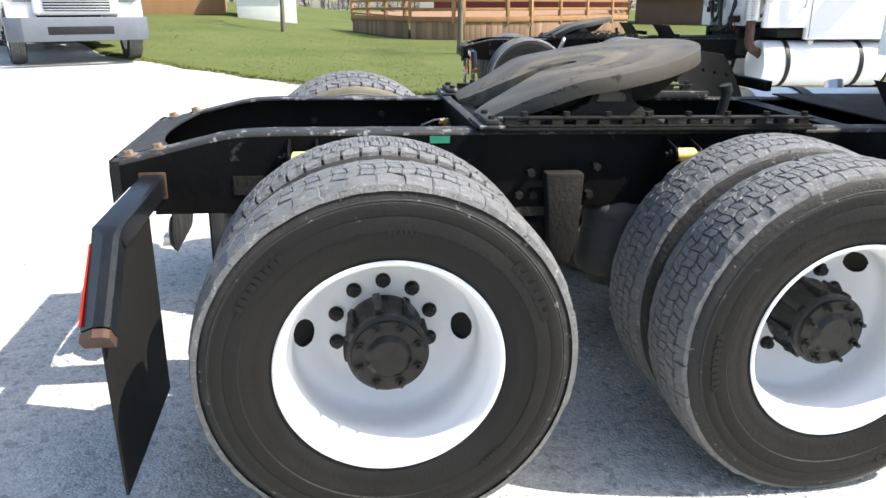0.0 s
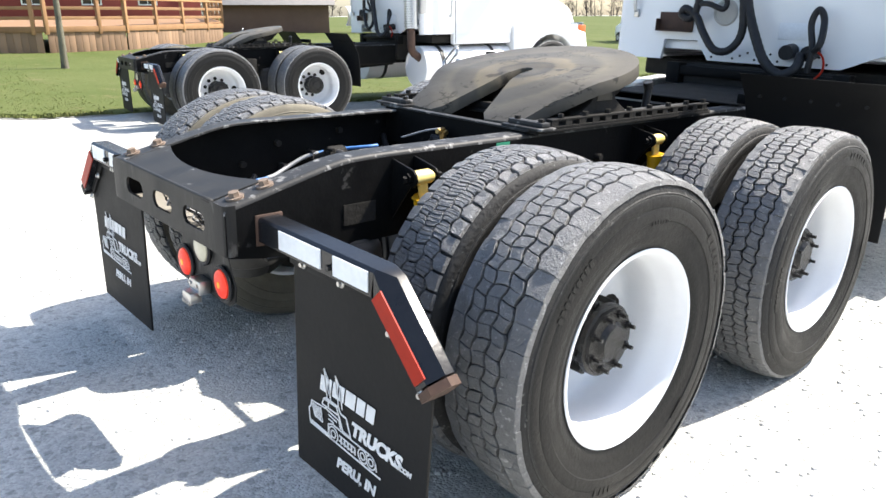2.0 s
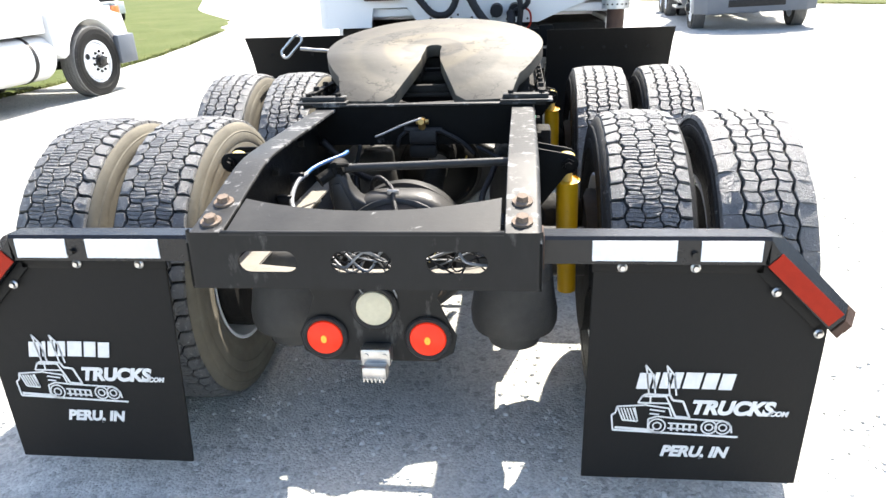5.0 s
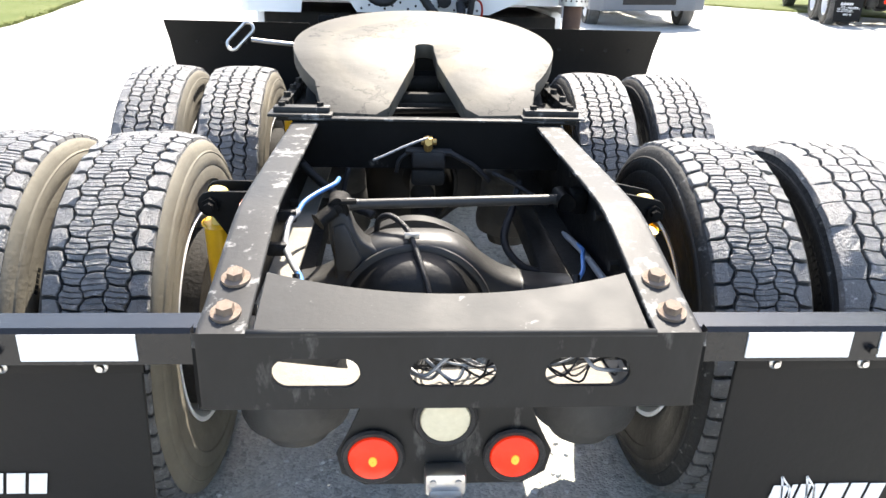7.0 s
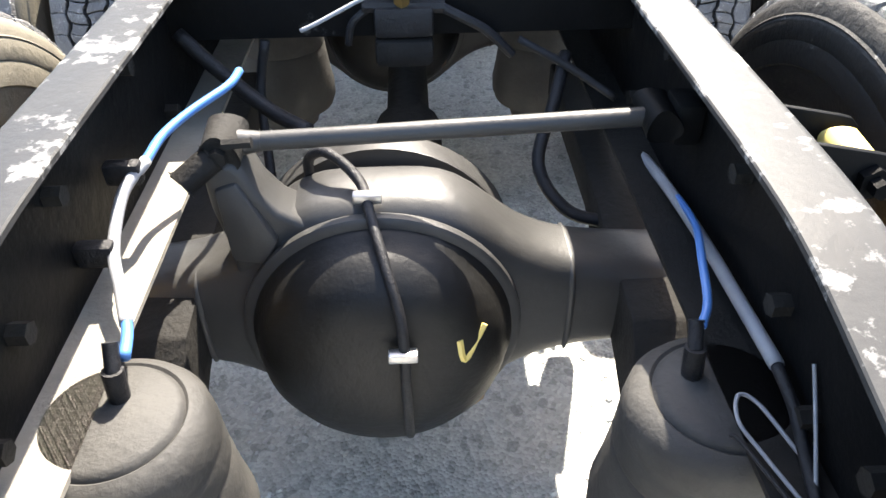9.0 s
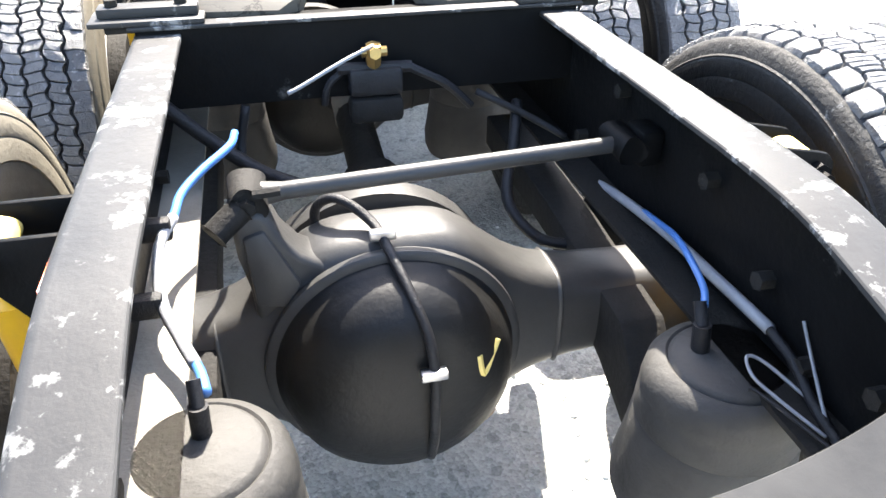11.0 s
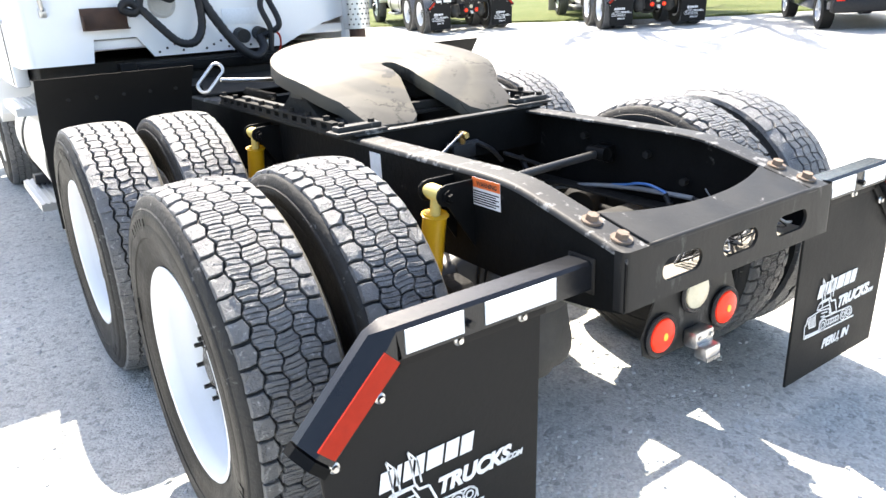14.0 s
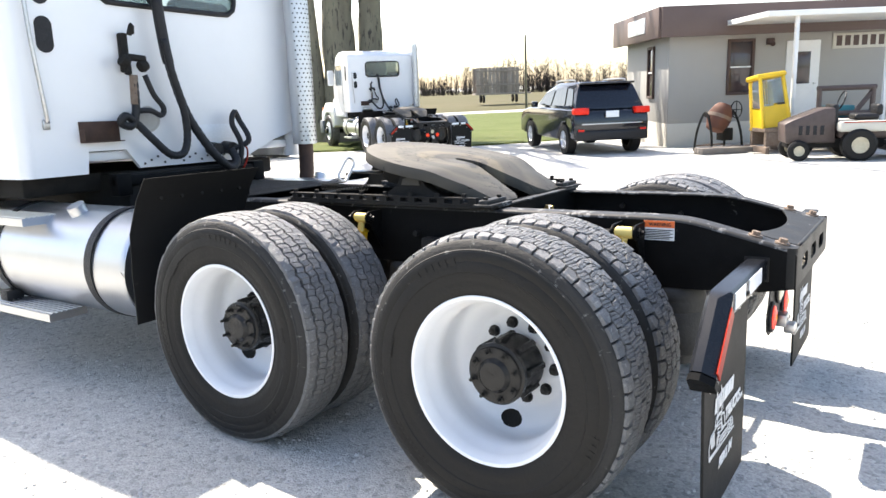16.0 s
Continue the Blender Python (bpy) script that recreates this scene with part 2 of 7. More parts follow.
M_AXLE = mat("dusty_black_axle_paint", (0.02, 0.0198, 0.0194), 0.36, second=(0.055, 0.0535, 0.051), amount=0.5, scale=5, bump=0.12, bump_scale=60, rough2=0.55, spots=(0.12, 0.115, 0.107), spot_scale=16, spot_at=0.7, spot_soft=0.1, spec=0.4)
# Darker than the axle black: the dome's rear-side shade is in this colour.
M_COVER_SHADE = mat("satin_black_cover_with_shade", (0.0065, 0.0064, 0.0062), 0.34, second=(0.016, 0.0155, 0.0145), amount=0.5, scale=6, bump=0.2, bump_scale=50, rough2=0.55, spec=0.25)
M_RUST = mat("rusty_steel", (0.12, 0.072, 0.046), 0.8, second=(0.25, 0.2, 0.155), amount=0.5, scale=25, bump=0.5, bump_scale=90)
M_PLATE = plate_material(0.0, 0.82)
M_DISC = mat("worn_grey_enamel", (0.5, 0.49, 0.46), 0.5, second=(0.4, 0.38, 0.34), scale=20)
M_BROWN = mat("dark_rusty_plate", (0.036, 0.019, 0.013), 0.75, second=(0.08, 0.04, 0.024), amount=0.5, scale=18, bump=0.3, bump_scale=80)
M_BRASS = mat("dull_brass", (0.55, 0.36, 0.13), 0.4, 0.9, second=(0.35, 0.24, 0.1), scale=60)
M_YELLOW = mat("yellow_shock_paint", (0.78, 0.43, 0.006), 0.4, second=(0.62, 0.34, 0.01), scale=14, amount=0.4, spots=(0.16, 0.1, 0.03), spot_scale=20, spot_at=0.66, spot_soft=0.06)
M_CREAM = mat("pale_yellow_bushing", (0.72, 0.52, 0.09), 0.5, second=(0.7, 0.6, 0.28), scale=14, amount=0.5)
M_CAB = mat("white_cab_paint", (0.8, 0.805, 0.81), 0.25, second=(0.74, 0.745, 0.75), amount=0.4, scale=1.5, bump=0.02, bump_scale=8, spots=(0.6, 0.58, 0.54), spot_scale=14, spot_at=0.74, coat=0.3)
M_WHITE = mat("white_reflective_tape", (0.78, 0.8, 0.82), 0.35, second=(0.66, 0.68, 0.7), scale=60, amount=0.5)
M_INK = mat("white_print", (0.85, 0.85, 0.84), 0.6, second=(0.6, 0.6, 0.6), scale=40, amount=0.3)
M_RED = mat("red_reflective_tape", (0.36, 0.024, 0.01), 0.4, second=(0.27, 0.017, 0.008), scale=50, spec=0.12)
M_FLAP = mat("black_rubber_flap", (0.0085, 0.0083, 0.0083), 0.55, second=(0.0145, 0.014, 0.0134), amount=0.5, scale=4, bump=0.15, bump_scale=40, spots=(0.04, 0.038, 0.035), spot_scale=7, spot_at=0.68, rough2=0.7, spec=0.18)
M_BAR = mat("black_bar_enamel", (0.005, 0.0062, 0.009), 0.26, second=(0.013, 0.0138, 0.016), amount=0.4, scale=12, bump=0.08, bump_scale=60, spots=(0.08, 0.08, 0.08), spot_scale=24, spot_at=0.7, spec=0.35)
M_CHROME = mat("polished_aluminium", (0.5, 0.51, 0.525), 0.3, 1.0, second=(0.58, 0.59, 0.605), amount=0.4, scale=3, bump=0.03, bump_scale=12, rough2=0.42)
M_STEEL = mat("zinc_plated_steel", (0.6, 0.6, 0.6), 0.35, 1.0, second=(0.42, 0.4, 0.38), scale=40)
M_LENS = mat("red_lamp_lens", (0.8, 0.025, 0.008), 0.3, second=(0.65, 0.015, 0.005), scale=90, bump=0.1, bump_scale=200, spec=0.3)
M_LENS_LIT = mat("lit_red_lamp_lens", (0.8, 0.03, 0.008), 0.3, second=(0.65, 0.02, 0.005), scale=90, bump=0.1, bump_scale=200, spec=0.3)
M_BULB = mat("lit_bulb_behind_lens", (0.8, 0.3, 0.03), 0.4)
for _m, _c, _e in ((M_LENS_LIT, (1.0, 0.045, 0.012), 0.11), (M_BULB, (1.0, 0.28, 0.02), 0.3)):
    _b = _m.node_tree.nodes["Principled BSDF"]
    _b.inputs["Emission Color"].default_value, _b.inputs["Emission Strength"].default_value = (*_c, 1), _e
M_LAMPW = mat("clear_lamp_lens", (0.62, 0.58, 0.44), 0.2, second=(0.5, 0.46, 0.34), scale=70, bump=0.1, bump_scale=200)
M_BLUE = mat("blue_air_line", (0.05, 0.17, 0.45), 0.4, second=(0.09, 0.22, 0.5), scale=20)
M_GREYLINE = mat("grey_loom", (0.2, 0.207, 0.22), 0.5, second=(0.32, 0.328, 0.345), scale=25, bump=0.2, bump_scale=150)
M_HOSE = mat("black_hose_rubber", (0.008, 0.008, 0.009), 0.45, second=(0.022, 0.022, 0.024), scale=25, bump=0.4, bump_scale=130, spec=0.3)
M_BUMPER = mat("grey_bumper_plastic", (0.1, 0.115, 0.14), 0.5, second=(0.13, 0.145, 0.17), scale=4)
M_CONC = mat("worn_concrete", (0.42, 0.39, 0.34), 0.9, second=(0.33, 0.3, 0.26), scale=2, bump=0.3, bump_scale=25)
M_TEAL = mat("teal_plastic", (0.03, 0.22, 0.25), 0.5, second=(0.02, 0.17, 0.2), scale=5)
M_WOODGREY = mat("weathered_grey_wood", (0.19, 0.16, 0.135), 0.9, second=(0.27, 0.24, 0.2), scale=4, bump=0.3, bump_scale=20, vary=0.25)
M_ORANGE = mat("orange_print", (0.8, 0.16, 0.03), 0.5, second=(0.7, 0.13, 0.03), scale=30)
M_GLASS = bpy.data.materials.new("window_glass")
M_GLASS.use_nodes = True
_g = M_GLASS.node_tree.nodes["Principled BSDF"]
_g.inputs["Base Color"].default_value = (0.35, 0.42, 0.42, 1)
_g.inputs["Roughness"].default_value, _g.inputs["Transmission Weight"].default_value, _g.inputs["IOR"].default_value = 0.03, 0.8, 1.45


# ---- mesh helpers ----
def poly(verts, faces):
    bm = bmesh.new()
    vs = [bm.verts.new(v) for v in verts]
    for f in faces:
        try:
            bm.faces.new([vs[i] for i in f])
        except ValueError:
            pass
    return bm


def bev(bm, width, segments=2):
    edges = [e for e in bm.edges if len(e.link_faces) == 2 and e.calc_face_angle(0) > 0.5]
    bmesh.ops.bevel(bm, geom=edges, offset=width, segments=segments, affect="EDGES", profile=0.5, clamp_overlap=True)
    return bm


def box(lo, hi, bevel=0.004, segments=2):
    bm = bmesh.new()
    bmesh.ops.create_cube(bm, size=1)
    for v in bm.verts:
        v.co = Vector([lo[i] + (v.co[i] + 0.5) * (hi[i] - lo[i]) for i in range(3)])
    return bev(bm, bevel, segments) if bevel else bm


def prism(outline, thick, bevel=0.0, segments=2):
    """A flat outline of 3D points pushed along the vector thick."""
    n, d = len(outline), Vector(thick)
    vs = [Vector(p) for p in outline] + [Vector(p) + d for p in outline]
    bm = poly(vs, [list(range(n))[::-1], list(range(n, 2 * n))] + [[i, (i + 1) % n, n + (i + 1) % n, n + i] for i in range(n)])
    bmesh.ops.recalc_face_normals(bm, faces=bm.faces)
    return bev(bm, bevel, segments) if bevel else bm


def rod(p, q, r, n=14, r2=None, bevel=0.0):
    p, q = Vector(p), Vector(q)
    bm = bmesh.new()
    bmesh.ops.create_cone(bm, cap_ends=True, segments=n, radius1=r, radius2=r if r2 is None else r2, depth=(q - p).length)
    bm.transform(Matrix.Translation((p + q) / 2) @ (q - p).to_track_quat("Z", "Y").to_matrix().to_4x4())
    return bev(bm, bevel) if bevel else bm


def spline(points, step=6):
    pts = [Vector(p) for p in points]
    pts = [pts[0] * 2 - pts[1]] + pts + [pts[-1] * 2 - pts[-2]]
    out = []
    for i in range(1, len(pts) - 2):
        a, b, c, d = pts[i - 1:i + 3]
        for k in range(step):
            t = k / step
            out.append(0.5 * (2 * b + (c - a) * t + (2 * a - 5 * b + 4 * c - d) * t * t + (3 * b - a - 3 * c + d) * t ** 3))
    return out + [pts[-2]]


def tube(points, r, n=8, step=6, wave=0.0):
    pts = spline(points, step) if step else [Vector(p) for p in points]
    rings, side = [], None
    for i, p in enumerate(pts):
        way = (pts[min(i + 1, len(pts) - 1)] - pts[max(i - 1, 0)]).normalized()
        side = way.orthogonal() if side is None else (side - way * side.dot(way))
        side = side.normalized() if side.length > 1e-6 else way.orthogonal().normalized()
        up = way.cross(side)
        rr = r * (1 + wave * (i % 2))
        rings.append([p + (side * math.cos(k * math.tau / n) + up * math.sin(k * math.tau / n)) * rr for k in range(n)])
    vs = [v for ring in rings for v in ring]
    fs = [[a * n + k, a * n + (k + 1) % n, (a + 1) * n + (k + 1) % n, (a + 1) * n + k] for a in range(len(rings) - 1) for k in range(n)]
    fs += [list(range(n))[::-1], [(len(rings) - 1) * n + k for k in range(n)]]
    return poly(vs, fs)


def lathe(profile, n=64, closed=False):
    """Turns (x, radius) pairs about the x axis."""
    vs, fs, k = [], [], len(profile)
    for i in range(n):
        a = i * math.tau / n
        vs += [(x, r * math.cos(a), r * math.sin(a)) for x, r in profile]
    for i in range(n):
        j = (i + 1) % n
        for p in range(k if closed else k - 1):
            q = (p + 1) % k
            fs.append([i * k + p, i * k + q, j * k + q, j * k + p])
    bm = poly(vs, fs)
    bmesh.ops.remove_doubles(bm, verts=bm.verts, dist=1e-5)
    bmesh.ops.recalc_face_normals(bm, faces=bm.faces)
    return bm


def join(*bms):
    me = bpy.data.meshes.new("t")
    out = bmesh.new()
    for b in bms:
        b.to_mesh(me)
        out.from_mesh(me)
        b.free()
    bpy.data.meshes.remove(me)
    return out


def moved(bm, m):
    bm.transform(m)
    return bm


def mesh_of(name, bm, material, sharp=38):
    for f in bm.faces:
        f.smooth = True
    for e in bm.edges:
        if len(e.link_faces) == 2 and e.calc_face_angle(0) > radians(sharp):
            e.smooth = False
    me = bpy.data.meshes.new(name)
    bm.to_mesh(me)
    bm.free()
    for x in material if isinstance(material, (list, tuple)) else (material,):
        me.materials.append(x)
    return me


def part(name, bm, material, parent=None, label="", at=None):
    """Links a bmesh, or shared mesh data, as one object under parent."""
    ob = new(name, bm if isinstance(bm, bpy.types.Mesh) else mesh_of(name, bm, material))
    if parent:
        ob.parent = parent
    if at is not None:
        ob.matrix_basis = at
    return tagged(ob, label)


def thing(name, label, category, at=None, group="", kind=""):
    ob = new(name)
    if at is not None:
        ob.matrix_basis = at
    return tagged(ob, label, category, group, kind)


def letters(text, size, at, depth=0.001, shear=0.0, fat=0.0):
    """Words in the built-in font, as a flat mesh; x along the line, y up."""
    cu = bpy.data.curves.new("t", "FONT")
    cu.body, cu.size, cu.extrude, cu.shear, cu.align_x, cu.offset = text, size, depth, shear, "LEFT", fat
    ob = bpy.data.objects.new("t", cu)
    scene.collection.objects.link(ob)
    bm = bmesh.new()
    bm.from_mesh(ob.evaluated_get(bpy.context.evaluated_depsgraph_get()).to_mesh())
    bpy.data.objects.remove(ob)
    bm.transform(at)
    return bm


# ---- ground ----
def lot(x, y):
    """Height of the yard: it leans with the parked tractor and levels out further off."""
    r = math.hypot(x, y - 1.0)

    def ease(a, b):
        k = min(max((r - a) / (b - a), 0.0), 1.0)
        return k * k * (3 - 2 * k)
    side = min(max((x + 5.0) / 10.0, 0.0), 1.0)
    north = min(max((y + 4.0) / 5.0, 0.0), 1.0)
    keep = (0.6 - 0.6 * north) * (1 - side) + 0.35 * side
    share = 1 - (1 - keep) * ease(3.2, 9.0) - keep * ease(25, 90)
    rise = 0.028 * min(max(-8.0 - x, 0.0), 45.0)
    return (-0.028 * x - 0.021 * y) * share + rise - 0.008


def ground_mesh():
    xs = sorted({round(s * v, 3) for s in (1, -1) for v in [0.25 * i for i in range(0, 41)] + [10 + 2.5 * i for i in range(1, 17)] + [60, 80, 120, 200, 400, 900, 2500]})
    vs = [(x, y, lot(x, y)) for x in xs for y in xs]
    n = len(xs)
    return poly(vs, [[i * n + j, (i + 1) * n + j, (i + 1) * n + j + 1, i * n + j + 1] for i in range(n - 1) for j in range(n - 1)])


ground = part("ground", ground_mesh(), M_GRAVEL)
tagged(ground, "pale crushed-limestone yard with fine gravel", "ground", kind="structure")

# ---- the tractor ----
ZC, RT, AX = 0.497, 0.517, 1.32
XO, XI = 1.08, 0.755


TREADS = {
    # blocks round, rows (from, to), cuts in a block, gap between blocks, stagger, slant, kink of the grooves
    "drive": (58, ((-0.113, -0.0755), (-0.0695, -0.0275), (-0.0225, 0.0225), (0.0275, 0.0695), (0.0755, 0.113)), (1, 4, 4, 4, 1), (0.16, 0.09, 0.09, 0.09, 0.16), (0.0, 0.5, 0.0, 0.5, 0.0), (0.04, 0.08, -0.08, 0.08, -0.04), 0.0044),
    "worn": (46, ((-0.13, -0.0745), (-0.066, -0.0275), (-0.0205, 0.0205), (0.0275, 0.066), (0.0745, 0.13)), (1, 2, 2, 2, 1), (0.008, 0.05, 0.05, 0.05, 0.008), (0.0, 0.0, 0.5, 0.0, 0.5), (0.02, 0.1, -0.1, 0.1, 0.02), 0.0048),
    "rib": (62, ((-0.117, -0.076), (-0.068, -0.0285), (-0.0205, 0.0205), (0.0285, 0.068), (0.076, 0.117)), (1, 2, 2, 2, 1), (0.015, 0.06, 0.06, 0.06, 0.015), (0.0, 0.5, 0.0, 0.5, 0.0), (0.02, 0.14, -0.14, 0.14, -0.02), 0.0042),
}


def tread_mesh(kind, fine=True):
    """Blocks round a tyre whose width runs along x: shoulder blocks and three centre rows parted by kinked grooves, with fine cuts across and rounded edges."""
    vs, fs = [], []
    count, rows, all_cuts, gaps, offs, slants, amp = TREADS[kind]
    rnd = random.Random(4)
    pitch = math.tau / count

    def put(a, w, r):
        vs.append((w, r * math.cos(a), r * math.sin(a)))
        return len(vs) - 1

    def groove(k, a):
        """Sideways kink of the groove k at the angle a: two bends to a block."""
        u = (a / pitch + (0.5 * (k % 2) if kind == "drive" else 0.0)) % 1.0
        return amp * min(max(3 * (4 * abs(u - 0.5) - 1), -1.0), 1.0)

    def crown(w):
        return RT - 0.0105 * (abs(w) / 0.115) ** 2.6

    for row, (lo, hi) in enumerate(rows):
        shoulder = row in (0, 4)
        cuts = all_cuts[row] if fine else 1
        for i in range(count):
            a0 = (i + offs[row]) * pitch
            la, slant = pitch * (1 - gaps[row]), slants[row] * pitch
            jog = rnd.uniform(-0.0008, 0.0008)
            for c in range(cuts):
                s0, s1 = -0.5 + c / cuts + (0.009 if c else 0), -0.5 + (c + 1) / cuts - (0.009 if c < cuts - 1 else 0)
                sub = rnd.uniform(-0.0006, 0.0006)
                pts = []
                for sa, side in ((s0, -1), (s0, 0), (s0, 1), ((s0 + s1) / 2, 1), (s1, 1), (s1, 0), (s1, -1), ((s0 + s1) / 2, -1)):
                    a = a0 + sa * la + side * slant * 0.5 + rnd.uniform(-0.0013, 0.0013)
                    if side == 0:
                        a += 0.03 * pitch * (1 if row % 2 else -1)
                        w = (lo + hi) / 2
                    elif side < 0:
                        w = lo + (groove(row - 1, a) if row else rnd.uniform(-0.0012, 0.0012))
                    else:
                        w = hi + (groove(row, a) if row < 4 else rnd.uniform(-0.0012, 0.0012))
                    wear = abs(rnd.gauss(0, 0.0008)) + (rnd.random() ** 5 * 0.007 if shoulder else 0)
                    pts.append((a, w + rnd.uniform(-0.0006, 0.0006), crown(w) + jog + sub - wear))
                n = len(pts)
                ca, cw = sum(p[0] for p in pts) / n, sum(p[1] for p in pts) / n
                low = [put(a, w * (1.03 if abs(w) > 0.1 else 1.004), crown(w) - 0.018) for a, w, r in pts]
                if fine:
                    edge = [put(a, w, r - 0.0016) for a, w, r in pts]
                    span_a, span_w = la / cuts / 2, (hi - lo) / 2
                    ka, kw = 1 - 0.0016 / (span_a * RT), 1 - 0.0018 / span_w
                    top = [put(ca + (a - ca) * ka, cw + (w - cw) * kw, r) for a, w, r in pts]
                    fs += [[top[k], top[(k + 1) % n], edge[(k + 1) % n], edge[k]] for k in range(n)]
                else:
                    edge = top = [put(a, w, r) for a, w, r in pts]
                fs.append(top[::-1])
                fs += [[edge[k], edge[(k + 1) % n], low[(k + 1) % n], low[k]] for k in range(n)]
    me = bpy.data.meshes.new("tread")
    me.from_pydata(vs, [], fs)
    me.materials.append(M_TREAD)
    bm = bmesh.new()
    bm.from_mesh(me)
    bmesh.ops.recalc_face_normals(bm, faces=bm.faces)
    bm.to_mesh(me)
    bm.free()
    return me


def carcass():
    half = [(0.0, RT - 0.0135), (0.06, RT - 0.0155), (0.1, RT - 0.0215), (0.1155, RT - 0.0225), (0.122, RT - 0.0265), (0.127, RT - 0.033), (0.1315, RT - 0.043), (0.1335, RT - 0.052), (0.1372, RT - 0.055), (0.1358, RT - 0.058), (0.138, RT - 0.062), (0.141, RT - 0.09),
            (0.1395, RT - 0.093), (0.142, RT - 0.1), (0.141, RT - 0.13), (0.138, RT - 0.133), (0.136, RT - 0.155), (0.131, RT - 0.17), (0.132, RT - 0.176), (0.124, RT - 0.195), (0.118, 0.306), (0.113, 0.297), (0.1, 0.285)]
    prof = [(-x, r) for x, r in half[::-1]] + half[1:]
    return lathe(prof, 120)


def rim_mesh(outer):
    """Dished steel disc wheel; the deep side faces +x when outer."""
    barrel = [(0.112, 0.297), (0.121, 0.304), (0.124, 0.300), (0.121, 0.291), (0.112, 0.286), (0.095, 0.279), (0.08, 0.274), (0.055, 0.272), (0.04, 0.262), (0.0, 0.258), (-0.03, 0.262), (-0.075, 0.268)]
    disc = [(-0.092, 0.265), (-0.105, 0.258), (-0.113, 0.248), (-0.118, 0.238), (-0.124, 0.226), (-0.131, 0.214), (-0.139, 0.2), (-0.146, 0.188), (-0.15, 0.176), (-0.15, 0.12), (-0.15, 0.09)]
    bm = lathe(barrel + disc, 120)
    # two oval hand holes in the sloping part of the disc: faces out, rims of the holes pulled onto the oval
    def away(c):
        return min(math.hypot(c.z / 0.044, (s * c.y - 0.2285) / 0.029) if s * c.y > 0 else 9 for s in (1, -1))
    gone = [f for f in bm.faces if f.calc_center_median().x < -0.09 and away(f.calc_center_median()) < 1]
    bmesh.ops.delete(bm, geom=gone, context="FACES")
    for v in bm.verts:
        if v.is_boundary and v.co.x < -0.09 and math.hypot(v.co.y, v.co.z) > 0.15 and away(v.co) < 2.5:
            s = 1 if v.co.y > 0 else -1
            d = away(v.co)
            y, z = 0.229 + (s * v.co.y - 0.229) / d, v.co.z / d
            v.co.y, v.co.z = s * y, z
    back = [(-0.075, 0.268), (-0.10, 0.275), (-0.118, 0.285), (-0.124, 0.300), (-0.12, 0.303), (-0.112, 0.297)]
    return join(bm, lathe(back, 72))


def nut_mesh(r, h, stud):
    bm = rod((0, 0, 0), (h, 0, 0), r * 1.15, 6, r)
    return join(bm, rod((h * 0.8, 0, 0), (h + stud, 0, 0), r * 0.5, 8), rod((0, 0, 0), (h * 0.25, 0, 0), r * 1.35, 14))


ME_TREAD = {k: tread_mesh(k) for k in ("drive", "rib", "worn")}
ME_TREAD_FAR = {ME_TREAD[k]: tread_mesh(k, False) for k in ("drive", "rib", "worn")}


def marks():
    """Raised moulding on a sidewall: rows of short blank bars where maker's words stand, thin rings, and fine ribs."""
    bms = []
    for side in (1, -1):
        for start, widths, r, h in ((18, (5, 4, 4, 4, 5, 4), 0.425, 0.026), (128, (3, 3, 2.4, 3, 2.4, 3, 3, 3, 2.6), 0.42, 0.022), (250, (4, 3, 3, 4), 0.425, 0.024), (310, (2, 2, 2, 2, 2), 0.385, 0.012), (80, (2, 2, 2, 2, 2, 2), 0.385, 0.012)):
            a = start
            for w in widths:
                p = []
                for da, dr in ((0, -h / 2), (w * 0.78, -h / 2), (w * 0.7, h / 2), (w * 0.08, h / 2)):
                    t = radians(a + da)
                    p.append((side * 0.1405, (r + dr) * math.cos(t), (r + dr) * math.sin(t)))
                bms.append(prism(p, (side * 0.0022, 0, 0)))
                a += w
    return join(*bms)


ME_MARKS = mesh_of("sidewall_moulding", marks(), M_TYRE)


def tyre_body(tan):
    """Carcass with a scuffed band under the tread; tan names the side that is caked with dust, or 0."""
    me = mesh_of("sidewall", carcass(), [M_TYRE, M_TYRE_TAN, M_SHOULDER])
    for p in me.polygons:
        r = math.hypot(p.center.y, p.center.z)
        p.material_index = 1 if tan and p.center.x * tan > 0.11 else 2 if r > RT - 0.064 else 0
    return me


ME_CARCASS = tyre_body(0)
ME_CARCASS_TAN = {1: tyre_body(1), -1: tyre_body(-1)}
ME_RIM = mesh_of("rim", rim_mesh(True), M_RIM)
ME_NUT = mesh_of("lug_nut", nut_mesh(0.0165, 0.024, 0.006), M_HUB)
ME_STUD = mesh_of("hub_nut", nut_mesh(0.0135, 0.017, 0.02), M_HUB)
ME_HUB = mesh_of("hub", join(
    lathe([(-0.15, 0.112), (-0.10, 0.11), (-0.09, 0.104), (-0.035, 0.1), (-0.022, 0.112), (-0.004, 0.112), (0.0, 0.106), (0.0, 0.0)], 48),
    lathe([(0.0, 0.102), (0.01, 0.1), (0.012, 0.064), (0.02, 0.056), (0.026, 0.05), (0.026, 0.0)], 40)), M_HUB)

ME_RIB = mesh_of("hub_rib", box((-0.15, -0.012, 0.095), (-0.03, 0.012, 0.121), 0.004, 1), M_HUB)
# Added dark disc behind the hand holes, standing in for the shade inside.
ME_BACKING = mesh_of("drum_face", lathe([(-0.108, 0.262), (-0.135, 0.235), (-0.162, 0.185), (-0.164, 0.1)], 40), M_DIRTY)


